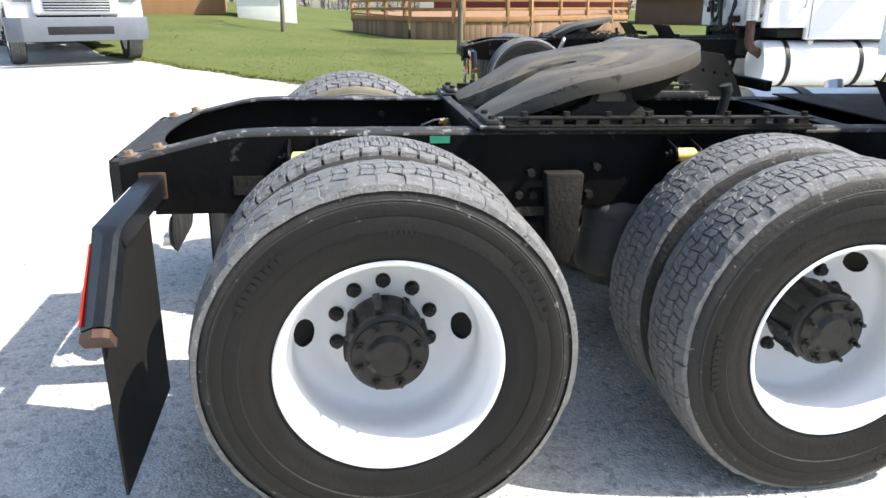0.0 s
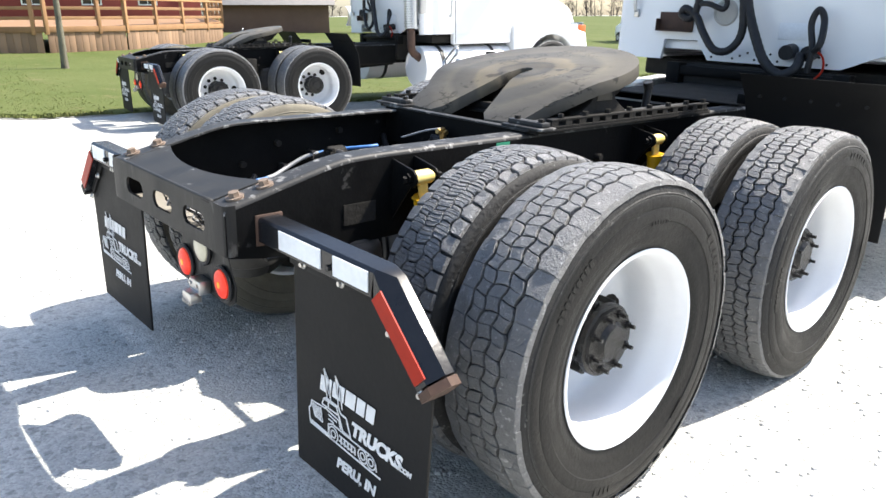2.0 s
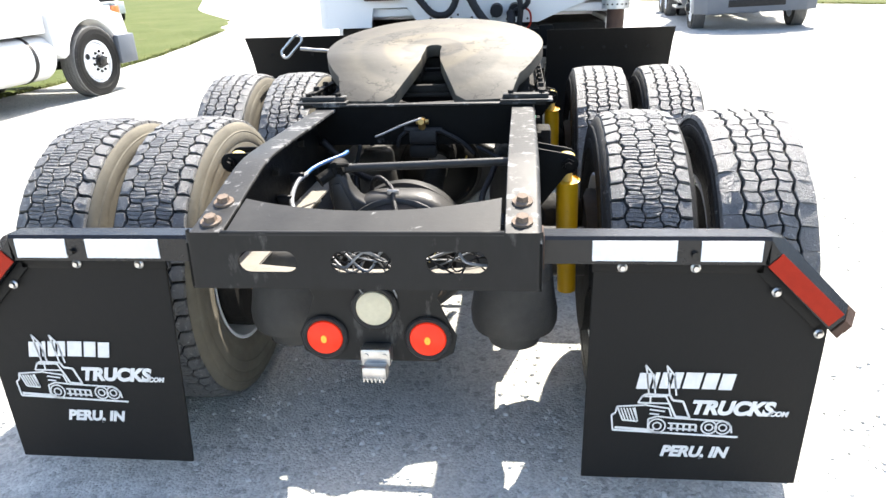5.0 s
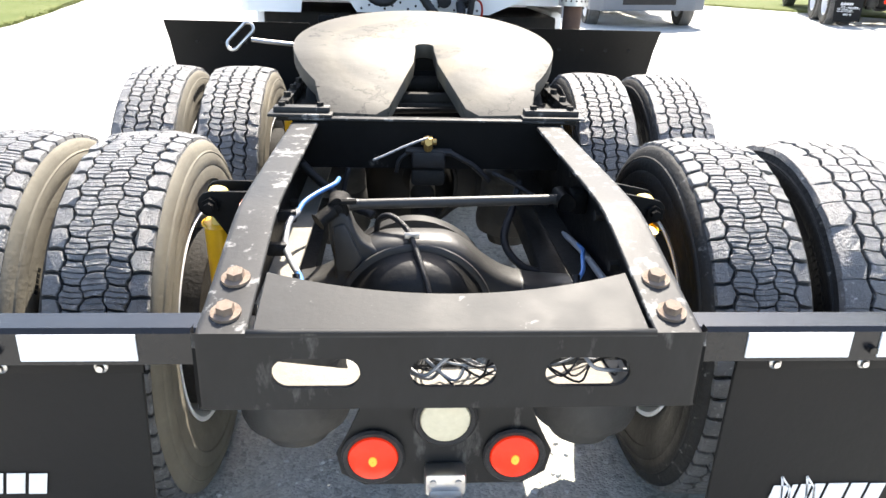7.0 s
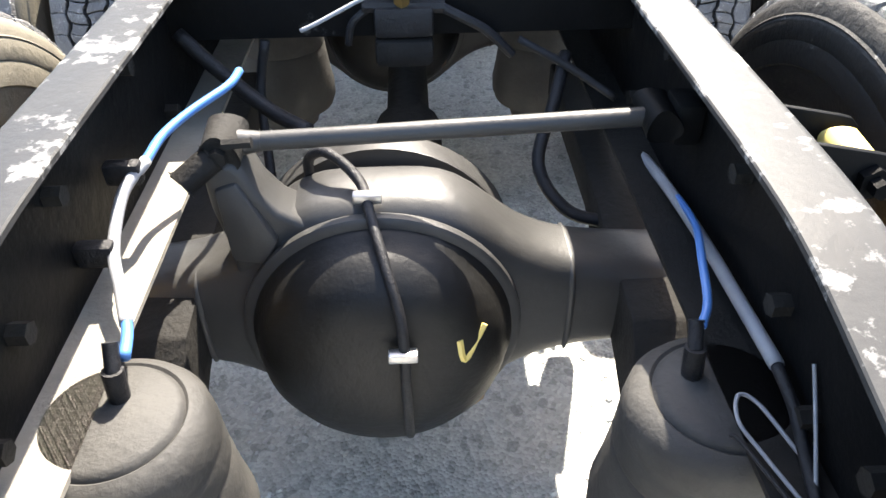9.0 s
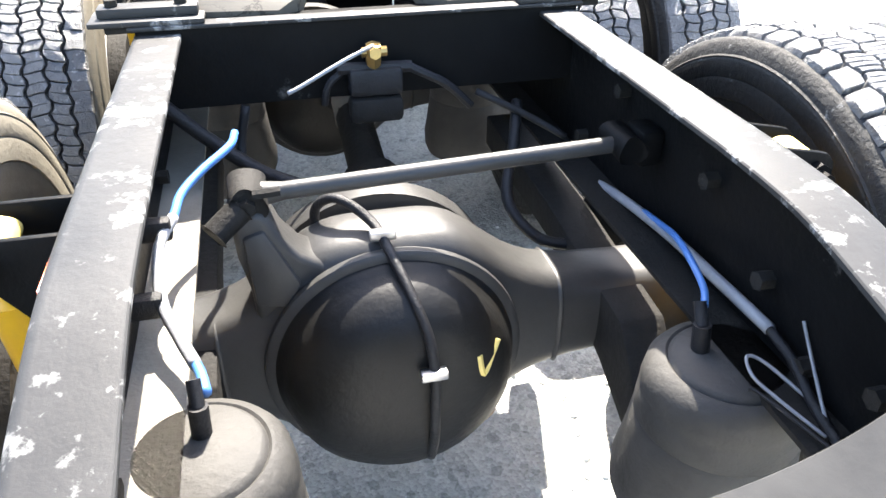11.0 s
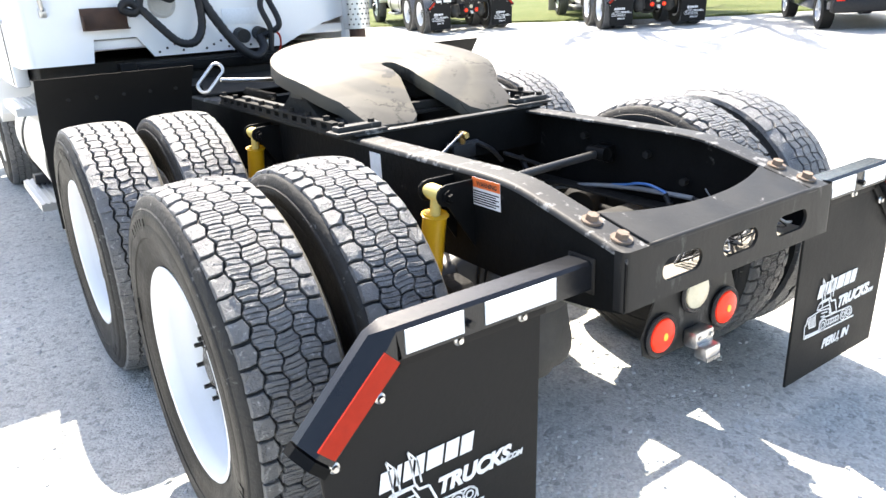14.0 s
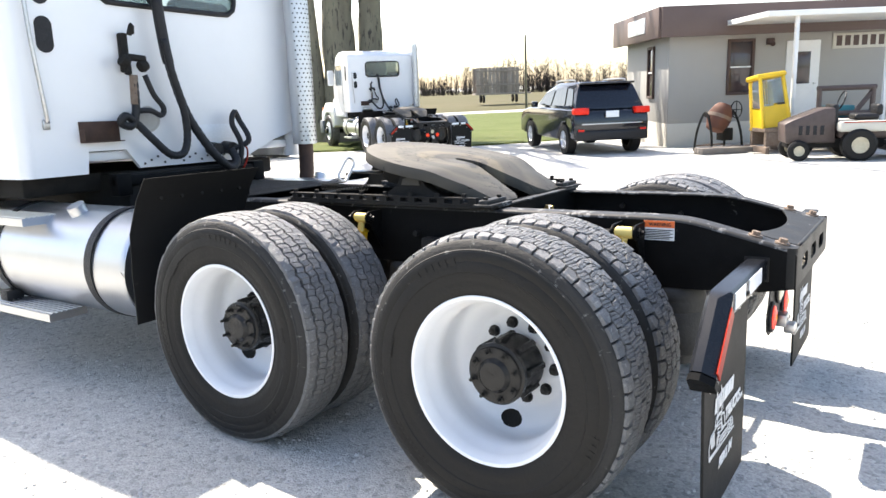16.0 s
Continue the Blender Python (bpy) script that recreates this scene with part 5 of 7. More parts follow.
# ---- cab, hood and tanks ----
def ring_panel(outer, hole, corner, plane, thick, n=64):
    """A flat panel (a0, b0, a1, b1) with a round-cornered hole; plane maps (a, b) to space."""
    (a0, b0, a1, b1), (h0, k0, h1, k1) = outer, hole
    hc, kc = (h0 + h1) / 2, (k0 + k1) / 2
    ins, outs = [], []
    for i in range(n):
        t = (i + 0.5) * math.tau / n
        c, s = math.cos(t), math.sin(t)
        sx, sy = (1 if c > 0 else -1), (1 if s > 0 else -1)
        p = abs(c) / ((h1 - h0) / 2), abs(s) / ((k1 - k0) / 2)
        m = max(p)
        x, y = c / m, s / m
        ex, ey = (h1 - h0) / 2 - corner, (k1 - k0) / 2 - corner
        if abs(x) > ex and abs(y) > ey:
            d = math.hypot(abs(x) - ex, abs(y) - ey)
            x, y = sx * (ex + (abs(x) - ex) / d * corner), sy * (ey + (abs(y) - ey) / d * corner)
        ins.append((hc + x, kc + y))
        ax, ay = (a1 - hc if c > 0 else hc - a0), (b1 - kc if s > 0 else kc - b0)
        m = max(abs(c) / ax, abs(s) / ay)
        outs.append((hc + c / m, kc + s / m))
    for q in ((a0, b0), (a1, b0), (a1, b1), (a0, b1)):
        k = min(range(n), key=lambda k: (outs[k][0] - q[0]) ** 2 + (outs[k][1] - q[1]) ** 2)
        outs[k] = q
    d = Vector(thick)
    vs = [Vector(plane(*p)) for p in ins] + [Vector(plane(*p)) for p in outs] + [Vector(plane(*p)) + d for p in ins] + [Vector(plane(*p)) + d for p in outs]
    fs = []
    for k in range(n):
        j = (k + 1) % n
        fs += [[k, j, n + j, n + k], [2 * n + k, 3 * n + k, 3 * n + j, 2 * n + j], [k, 2 * n + k, 2 * n + j, j], [n + k, n + j, 3 * n + j, 3 * n + k]]
    bm = poly(vs, fs)
    bmesh.ops.recalc_face_normals(bm, faces=bm.faces)
    return bm, ins


YB = 3.05
cab = part("cab", join(
    rod((-1.05, YB + 0.06, 1.13), (-1.05, YB + 0.06, 2.76), 0.06, 24), rod((1.05, YB + 0.06, 1.13), (1.05, YB + 0.06, 2.76), 0.06, 24),
    prism([(x, YB + 0.002, z) for x, z in ((-1.05, 1.13), (-0.72, 1.13), (-0.70, 1.265), (-0.45, 1.265), (-0.36, 1.14), (0.50, 1.14), (0.66, 1.21), (0.82, 1.27), (0.98, 1.31), (1.05, 1.36), (1.05, 1.5), (-1.05, 1.5))], (0, 0.03, 0)),
    box((-1.06, YB + 0.05, 1.2), (1.06, 4.7, 1.26), 0.01)), M_CAB, tractor, "white painted day cab")
panel, hole = ring_panel((-1.05, 1.5, 1.05, 2.76), (-0.545, 2.16, 0.525, 2.60), 0.09, lambda a, b: (a, YB, b), (0, 0.03, 0))
part("back_wall", panel, M_CAB, cab)
part("window_seal", tube([(x, YB - 0.004, z) for x, z in hole] + [(hole[0][0], YB - 0.004, hole[0][1])], 0.018, 8, 0), M_HOSE, cab)
part("rear_glass", prism([(x, YB + 0.012, z) for x, z in hole], (0, 0.005, 0)), M_GLASS, cab)
part("roof", bev(prism([(1.1, y, z) for y, z in ((YB, 2.72), (YB + 0.02, 2.80), (YB + 0.14, 2.90), (YB + 0.5, 2.95), (4.0, 2.94), (4.32, 2.84), (4.42, 2.72))], (-2.2, 0, 0)), 0.05, 3), M_CAB, cab)
for s in (1, -1):
    x = s * 1.11
    side, hole2 = ring_panel((YB + 0.06, 1.13, 4.75, 2.74), (3.72, 1.95, 4.5, 2.55), 0.07, lambda a, b: (x, min(a, 4.75 - max(0, b - 1.95) * 0.5), b), (-s * 0.03, 0, 0))
    part("side_wall", side, M_CAB, cab)
    part("side_glass", prism([(x - s * 0.014, min(a, 4.75 - max(0, b - 1.95) * 0.5), b) for a, b in hole2], (-s * 0.004, 0, 0)), M_GLASS, cab)
    part("door_seam", tube([(x + s * 0.001, 3.66, 2.66), (x + s * 0.001, 3.66, 1.0)], 0.004, 6, 0), M_HOSE, cab)
    part("vent_window", prism([(x + s * 0.002, y, z) for y, z in ((3.22, 2.08), (3.38, 2.08), (3.38, 2.5), (3.22, 2.5))], (s * 0.004, 0, 0), 0.001), M_HOSE, cab)
    part("grab_handle", join(tube([(x, 3.55, 1.4), (x + s * 0.05, 3.55, 1.45), (x + s * 0.05, 3.55, 2.25), (x, 3.55, 2.3)], 0.014, 8, 3)), M_CHROME, cab)
    part("mirror", join(box((x + s * 0.12 - 0.1, 4.55, 1.95), (x + s * 0.12 + 0.1, 4.63, 2.42), 0.03), rod((x, 4.5, 2.3), (x + s * 0.12, 4.58, 2.3), 0.015), rod((x, 4.5, 2.05), (x + s * 0.12, 4.58, 2.05), 0.015)), M_CAB, cab)
    part("skirt_panel", box((min(s * 1.02, s * 1.11), 3.62, 0.98), (max(s * 1.02, s * 1.11), 4.75, 1.14), 0.02), M_CAB, cab)
part("windscreen", prism([(-0.98, 4.73, 1.96), (0.98, 4.73, 1.96), (0.95, 4.40, 2.74), (-0.95, 4.40, 2.74)], (0, 0.01, 0.004)), M_GLASS, cab)
part("dashboard", box((-1.05, 4.3, 1.6), (1.05, 4.72, 1.94), 0.05), M_HOSE, cab)
for x in (-0.5, 0.5):
    part("seat", join(box((x - 0.26, 3.45, 1.3), (x + 0.26, 3.95, 1.75), 0.06), box((x - 0.25, 3.34, 1.7), (x + 0.25, 3.48, 2.3), 0.05)), M_HOSE, cab)
part("cowl", box((-1.08, 4.68, 1.1), (1.08, 4.76, 1.95), 0.02), M_CAB, cab)
# back-wall details
for z0, z1 in ((1.84, 2.045), (2.11, 2.3)):
    part("air_slot", prism([(x, YB - 0.001, z) for x, z in [( -0.885 + 0.05 * math.cos(a) , (z1 - 0.05 if math.sin(a) > 0 else z0 + 0.05) + 0.05 * math.sin(a)) for a in [(k + 0.5) * math.tau / 24 for k in range(24)]]], (0, -0.006, 0)), M_HOSE, cab)
part("round_vent", moved(lathe([(0.0, 0.085), (0.012, 0.08), (0.014, 0.068), (0.008, 0.064), (0.008, 0.0)], 32), Matrix.Translation((-0.27, YB, 1.45)) @ Matrix.Rotation(-math.pi / 2, 4, "Z")), M_DISC, cab, "round beige vent in a white ring")
part("rusty_bracket", join(box((-0.75, YB - 0.06, 1.318), (-0.49, YB, 1.326), 0.003), box((-0.75, YB - 0.012, 1.318), (-0.49, YB, 1.445), 0.003), box((-0.75, YB - 0.06, 1.318), (-0.742, YB - 0.012, 1.4), 0.003)), M_BROWN, cab)
part("data_plate", box((0.10, YB - 0.004, 1.30), (0.40, YB, 1.40), 0.001), M_WHITE, cab)
for k in range(16):
    part("rivet", rod((-0.33 + 0.05 * k, YB, 1.165 + 0.02 * (k % 3)), (-0.33 + 0.05 * k, YB - 0.004, 1.165 + 0.02 * (k % 3)), 0.008, 8), M_HOSE, cab)
part("side_grip", tube([(-0.99, YB - 0.03, 2.3), (-0.985, YB - 0.035, 1.95), (-0.955, YB - 0.035, 1.55), (-0.945, YB - 0.03, 1.44)], 0.012, 8), M_STEEL, cab)
part("grip_foot", box((-0.965, YB - 0.02, 1.405), (-0.925, YB, 1.46), 0.006), M_STEEL, cab)
# hoses hung on the back of the cab
y = YB - 0.1
hoses = part("suzie_line", tube([(-0.19, YB - 0.02, 2.24), (-0.18, y, 2.1), (-0.16, y, 1.9), (-0.12, y, 1.7), (-0.06, y - 0.02, 1.48), (0.03, y - 0.05, 1.30), (0.12, y - 0.08, 1.17), (0.22, y - 0.08, 1.10), (0.30, y - 0.05, 1.14), (0.30, y, 1.22)], 0.028, 10, 8, 0.1), M_HOSE, tractor, "black corrugated trailer hoses hanging on the cab")
part("hose_sleeve", tube([(-0.19, y, 2.2), (-0.178, y, 2.05), (-0.16, y, 1.88), (-0.145, y, 1.8)], 0.036, 10, 4), M_HOSE, hoses)
part("second_hose", tube([(-0.175, y - 0.02, 1.95), (-0.15, y - 0.03, 1.75), (-0.09, y - 0.035, 1.5), (-0.08, y - 0.03, 1.32), (-0.14, y - 0.05, 1.22), (-0.24, y - 0.05, 1.22), (-0.34, y - 0.03, 1.32), (-0.42, y, 1.42), (-0.50, y - 0.01, 1.47), (-0.53, y, 1.43), (-0.46, y, 1.41), (-0.42, y, 1.5), (-0.41, y, 1.68)], 0.024, 9, 8, 0.1), M_HOSE, hoses)
part("third_hose", tube([(-0.33, y, 1.72), (-0.28, y, 1.6), (-0.22, y, 1.52), (-0.24, y, 1.47), (-0.33, y - 0.02, 1.5), (-0.41, y, 1.5)], 0.018, 8, 6), M_HOSE, hoses)
part("red_sleeve", tube([(-0.41, y, 1.72), (-0.415, y, 1.62), (-0.42, y, 1.54)], 0.026, 8, 4), M_RUST, hoses)
part("gladhand_holder", join(box((-0.435, YB - 0.05, 1.74), (-0.385, YB, 1.98), 0.012), rod((-0.455, y, 1.83), (-0.32, y, 1.82), 0.022, 14), moved(lathe([(-0.03, 0.0), (-0.03, 0.035), (-0.01, 0.042), (0.02, 0.034), (0.03, 0.0)], 18), Matrix.Translation((-0.455, y, 1.80)) @ Matrix.Rotation(0.5, 4, "Y")), moved(lathe([(-0.03, 0.0), (-0.03, 0.033), (-0.01, 0.04), (0.02, 0.032), (0.03, 0.0)], 18), Matrix.Translation((-0.33, y, 1.78)) @ Matrix.Rotation(-0.4, 4, "Y")), box((-0.46, y - 0.02, 1.72), (-0.425, y + 0.02, 1.79), 0.01), tube([(-0.41, y, 1.96), (-0.40, y - 0.02, 2.02), (-0.39, y, 1.97)], 0.016, 8, 4)), M_DIRTY, hoses)
part("plug_socket", join(rod((0.20, YB, 1.235), (0.20, YB - 0.09, 1.225), 0.045, 18), rod((0.33, YB, 1.235), (0.33, YB - 0.09, 1.225), 0.045, 18), tube([(0.33, YB - 0.09, 1.22), (0.42, y - 0.06, 1.28), (0.40, y, 1.42), (0.36, y, 1.48), (0.33, y, 1.40), (0.37, y - 0.03, 1.26), (0.36, y - 0.02, 1.12)], 0.02, 8, 6)), M_HOSE, hoses)
part("red_wire", tube([(0.36, y - 0.03, 1.26), (0.43, y - 0.02, 1.22), (0.44, y, 1.14), (0.40, y, 1.08)], 0.007, 6), M_RED, hoses)
# exhaust stack with its pierced shield
stack = part("exhaust_pipe", rod((1.02, YB - 0.13, 1.35), (1.02, YB - 0.13, 3.1), 0.07, 28), M_CHROME, tractor, "chromed vertical exhaust stack")
part("exhaust_elbow", tube([(1.02, YB - 0.13, 1.36), (1.02, YB - 0.13, 1.1), (1.0, YB - 0.1, 0.9), (0.9, YB + 0.1, 0.78)], 0.058, 18, 5), M_BROWN, stack, "rusty lower exhaust pipe")
holes = []
for k in range(52):
    for j in range(7):
        a = math.radians(-150 + 20 * j + (10 if k % 2 else 0))
        c = Vector((1.02 + 0.0955 * math.cos(a), YB - 0.13 + 0.0955 * math.sin(a), 1.25 + 0.034 * k))
        holes.append(rod(c, c + Vector((math.cos(a), math.sin(a), 0)) * 0.0015, 0.0065, 8))
part("heat_shield", moved(lathe([(0, 0.094), (1.82, 0.094), (1.82, 0.09), (0, 0.09)], 36, True), Matrix.Translation((1.02, YB - 0.13, 1.22)) @ Matrix.Rotation(-math.pi / 2, 4, "Y")), M_CHROME, stack)
tagged(part("shield_holes", join(*holes), M_HOSE, stack), kind="stuff")
part("side_extender", box((1.02, YB - 0.02, 1.42), (1.12, YB + 0.1, 2.74), 0.03), M_CHROME, tractor)
part("under_cab", join(box((-0.5, 3.0, 0.75), (0.5, 4.6, 1.12), 0.03), box((-1.0, 3.3, 1.0), (1.0, 4.5, 1.12), 0.02)), M_DIRTY, tractor)
part("deck_plate", box((-0.42, 2.0, 0.985), (0.42, 2.95, 0.993), 0.002), M_DIRTY, tractor)
part("air_tank", rod((-0.35, 2.25, 0.55), (0.35, 2.25, 0.55), 0.14, 28, None, 0.03), M_BLACK, tractor)
part("cab_mount", join(box((-0.6, 2.95, 0.98), (-0.5, 3.05, 1.12), 0.01), box((0.5, 2.95, 0.98), (0.6, 3.05, 1.12), 0.01), box((-0.6, 2.96, 1.04), (0.6, 3.03, 1.1), 0.01)), M_BLACK, tractor)
for s in (1, -1):
    tank = part("fuel_tank", bev(rod((s * 0.86, 2.12, 0.665), (s * 0.86, 3.75, 0.665), 0.30, 64), 0.02, 3), M_CHROME, tractor, "brushed aluminium cylindrical fuel tank")
    for y in (2.42, 3.4):
        part("tank_strap", moved(lathe([(-0.03, 0.301), (-0.03, 0.308), (0.03, 0.308), (0.03, 0.301)], 56), Matrix.Translation((s * 0.86, y, 0.665)) @ Matrix.Rotation(math.pi / 2, 4, "Z")), M_HOSE, tank)
    part("tank_cap", rod((s * 0.975, 2.75, 0.93), (s * 1.0, 2.75, 0.985), 0.05, 20), M_CHROME, tank)
    for z, y0 in ((0.93, 2.95), (0.40, 2.8)):
        comb = [(0.98, z - 0.05), (0.98, z - 0.006)] + [(1.0 + 0.028 * k + dx, z - dz) for k in range(7) for dx, dz in ((0, 0.006), (0.001, 0), (0.011, 0), (0.012, 0.006))] + [(1.2, z - 0.006), (1.2, z - 0.05)]
        part("step", prism([(s * px, y0, pz) for px, pz in comb], (0, 3.6 - y0, 0)), M_CHROME, tank, "ribbed aluminium step")
    part("step_bracket", box((min(s * 1.05, s * 1.15), 3.36, 0.39), (max(s * 1.05, s * 1.15), 3.44, 0.46), 0.004), M_HOSE, tank)
# hood, fenders, bumper, front wheels
hood = part("hood", bev(prism([(0.72, y, z) for y, z in ((4.76, 1.12), (4.76, 1.93), (5.2, 1.86), (6.1, 1.66), (6.42, 1.52), (6.55, 1.3), (6.58, 0.85), (6.2, 0.85), (6.2, 1.12))], (-1.44, 0, 0)), 0.07, 3), M_CAB, tractor, "white sloping hood")
for s in (1, -1):
    arch = [(4.78, 1.12), (4.80, 1.30), (5.05, 1.36)] + [(5.62 + 0.72 * math.cos(a), 0.52 + 0.9 * math.sin(a)) for a in [math.radians(d) for d in (118, 100, 82, 64, 48)]] + [(6.38, 1.12), (6.45, 0.80), (6.2, 0.62)] + [(5.62 + 0.585 * math.cos(a), 0.5 + 0.60 * math.sin(a)) for a in [math.radians(d) for d in range(8, 173, 12)]] + [(4.96, 0.62), (4.80, 0.7)]
    part("fender", bev(prism([(s * 1.14, y, z) for y, z in arch], (-s * 0.46, 0, 0)), 0.03, 2), M_CAB, hood)
    part("headlight", bev(box((min(s * 0.62, s * 1.02), 6.36, 1.08), (max(s * 0.62, s * 1.02), 6.46, 1.28), 0.02), 0.01), M_GLASS, hood)
    part("headlight_bowl", box((min(s * 0.64, s * 1.0), 6.33, 1.1), (max(s * 0.64, s * 1.0), 6.40, 1.26), 0.02), M_CHROME, hood)
    part("marker_lamp", box((min(s * 1.04, s * 1.1), 6.3, 1.12), (max(s * 1.04, s * 1.1), 6.42, 1.24), 0.01), M_ORANGE, hood)
    front = wheel(tractor, s, 5.62, "rib", False, 0.4, x=1.02)
    part("hub_cap", lathe([(-0.145, 0.1), (-0.165, 0.098), (-0.175, 0.085), (-0.215, 0.078), (-0.225, 0.06), (-0.228, 0.0)], 32), M_HUB, front)
    for k in range(10):
        a = math.tau * k / 10
        part("lug_nut", ME_NUT, None, front, at=Matrix.Translation((-0.15, 0.143 * math.cos(a), 0.143 * math.sin(a))) @ Matrix.Rotation(math.pi, 4, "Z"))
grille = part("grille", box((-0.56, 6.5, 0.92), (0.56, 6.6, 1.46), 0.03), M_DIRTY, hood)
for k in range(11):
    part("grille_bar", box((-0.56, 6.585, 0.94 + 0.048 * k), (0.56, 6.62, 0.962 + 0.048 * k), 0.004), M_CHROME, hood)
part("bumper", bev(prism([(x, y, 0.40) for x, y in ((-1.2, 6.1), (-1.2, 6.5), (-0.95, 6.7), (0.95, 6.7), (1.2, 6.5), (1.2, 6.1), (1.1, 6.1), (1.1, 6.45), (0.9, 6.6), (-0.9, 6.6), (-1.1, 6.45), (-1.1, 6.1))], (0, 0, 0.42)), 0.02, 2), M_BUMPER, tractor, "grey moulded bumper")
part("bumper_slot", box((-0.55, 6.695, 0.52), (0.55, 6.705, 0.66), 0.003), M_HOSE, tractor)
part("front_axle_beam", box((-0.95, 5.57, 0.40), (0.95, 5.67, 0.52), 0.02), M_DIRTY, tractor)

# ---- other tractors in the yard, alike ----
tagged(tractor, group="tractors in the yard")


def parked(x, y, yaw, drop=0.0):
    o = copy_thing(tractor, Matrix.Translation((x, y, lot(x, y) + 0.008 - drop)) @ Matrix.Rotation(radians(yaw), 4, "Z"))
    for c in o.children_recursive:
        if c.data in ME_TREAD_FAR:
            c.data = ME_TREAD_FAR[c.data]
    return o


beside = tagged(parked(-7.68, 2.64, -7, 0.03), "white day-cab tractor unit parked beside the grass")
for c in beside.children:
    if c.name.startswith("fuel_tank"):
        c.matrix_basis = Matrix.Translation((0, 1.0, 0)) @ c.matrix_basis
        c.data = c.data.copy()
        c.data.materials[0] = M_CAB
        tagged(c, "white painted cylindrical fuel tank")
        for step in [k for k in c.children if k.name.startswith("step")]:
            bpy.data.objects.remove(step)
tagged(parked(13.2, 10.4, -33), "white day-cab tractor unit parked before a large tree")
tagged(parked(10.8, 14.7, -18), "white day-cab tractor unit parked by the lawn")
tagged(parked(5.6, 20.4, 176), "white day-cab tractor unit with its grey bumper forward")
tagged(parked(-17.9, -7.2, -66, lot(-17.9, -7.2) - lot(-12.8, -5.0)), "white tractor unit with grey bumper on the lawn's edge")
tagged(parked(-3.6, 29.0, 185), "white tractor unit at the far end of the yard")


# ---- lawns, lane and field ----
def along(line, t):
    k = t * (len(line) - 1)
    i = min(int(k), len(line) - 2)
    return Vector(line[i]).lerp(Vector(line[i + 1]), k - i)


def sheet(near, far, nu, nv, lift, ragged=0.0):
    """A patch of ground cover laid on the yard between two lines of plan points."""
    rnd = random.Random(7)
    vs = []
    for i in range(nu + 1):
        a, b = along(near, i / nu), along(far, i / nu)
        for j in range(nv + 1):
            p = a.lerp(b, (j / nv) ** 1.7)
            if j == 0 and ragged:
                p = p + Vector((rnd.uniform(-1, 1), rnd.uniform(-1, 1))) * ragged
            vs.append((p.x, p.y, lot(p.x, p.y) + (lift if j else 0.004)))
    w = nv + 1
    bm = poly(vs, [[i * w + j, (i + 1) * w + j, (i + 1) * w + j + 1, i * w + j + 1] for i in range(nu) for j in range(nv)])
    bmesh.ops.recalc_face_normals(bm, faces=bm.faces)
    if sum(f.normal.z for f in bm.faces) < 0:
        bmesh.ops.reverse_faces(bm, faces=bm.faces)
    return bm


WEST = [(-44, -19), (-30, -12), (-13.6, -4.6), (-11.4, -1.95), (-10.2, -0.45), (-9.2, 0.85), (-9.0, 1.9), (-7.9, 6), (-7.5, 10.4), (-7.75, 13.6), (-8.8, 19.8), (-10.5, 25), (-15, 32.5)]
WEST_FAR = [(-90, -40), (-95, -22), (-98, -10), (-99, -5), (-99, 0), (-99, 4), (-99, 8), (-97, 18), (-92, 30), (-86, 42), (-78, 55), (-60, 75), (-40, 95)]
EAST = [(2, 33), (7, 24.5), (10, 19.5), (13.5, 14.2), (16.3, 10.2), (19.5, 8.4), (30, 1), (44, -9)]
EAST_FAR = [(22, 52), (27, 45), (31, 40), (35, 36), (40, 31), (45, 26), (52, 16), (60, 4)]
lawn_w = part("lawn", sheet(WEST, WEST_FAR, 110, 50, 0.05, 0.12), M_GRASS)
tagged(lawn_w, "short green spring lawn beside the gravel yard", "lawn", kind="structure")
lawn_e = part("lawn", sheet(EAST, EAST_FAR, 80, 30, 0.05, 0.12), M_GRASS)
tagged(lawn_e, "bright green mown lawn behind the parked trucks", "lawn", kind="structure")
FIELD_NEAR = [(x * 1.1, y * 1.1) for x, y in EAST_FAR]
FIELD_FAR = [(120, 330), (160, 290), (200, 250), (230, 215), (260, 180), (290, 130), (310, 70), (320, 0)]
field = part("field", sheet(FIELD_NEAR, FIELD_FAR, 40, 20, 0.04), M_FIELD)
tagged(field, "dry stubble field with tan grass", "field", kind="structure")


def blades(near, far, count, reach, seed):
    rnd = random.Random(seed)
    vs, fs = [], []
    for _ in range(count):
        a, b = along(near, rnd.random()), along(far, rnd.random())
        t = rnd.random()
        a = along(near, t)
        b = along(far, t)
        d = (b - a).normalized()
        p = a + d * (rnd.random() ** 1.6 * reach - 0.15)
        z = lot(p.x, p.y) + 0.02
        h, w, ang = rnd.uniform(0.015, 0.05), rnd.uniform(0.01, 0.03), rnd.uniform(0, math.pi)
        dx, dy, lx, ly = math.cos(ang) * w, math.sin(ang) * w, rnd.uniform(-0.05, 0.05), rnd.uniform(-0.05, 0.05)
        n = len(vs)
        vs += [(p.x - dx, p.y - dy, z), (p.x + dx, p.y + dy, z), (p.x + lx, p.y + ly, z + h)]
        fs.append((n, n + 1, n + 2))
    me = bpy.data.meshes.new("grass_tufts")
    me.from_pydata(vs, [], fs)
    me.materials.append(M_BLADE)
    return me


tagged(new("grass_tufts", blades(WEST[2:11], WEST_FAR[2:11], 60000, 14, 1)), "loose green grass blades along the lawn's edge", "grass", kind="stuff")
tagged(new("grass_tufts", blades(EAST[1:6], EAST_FAR[1:6], 9000, 9, 2)), "loose green grass blades along the far lawn", "grass", kind="stuff")


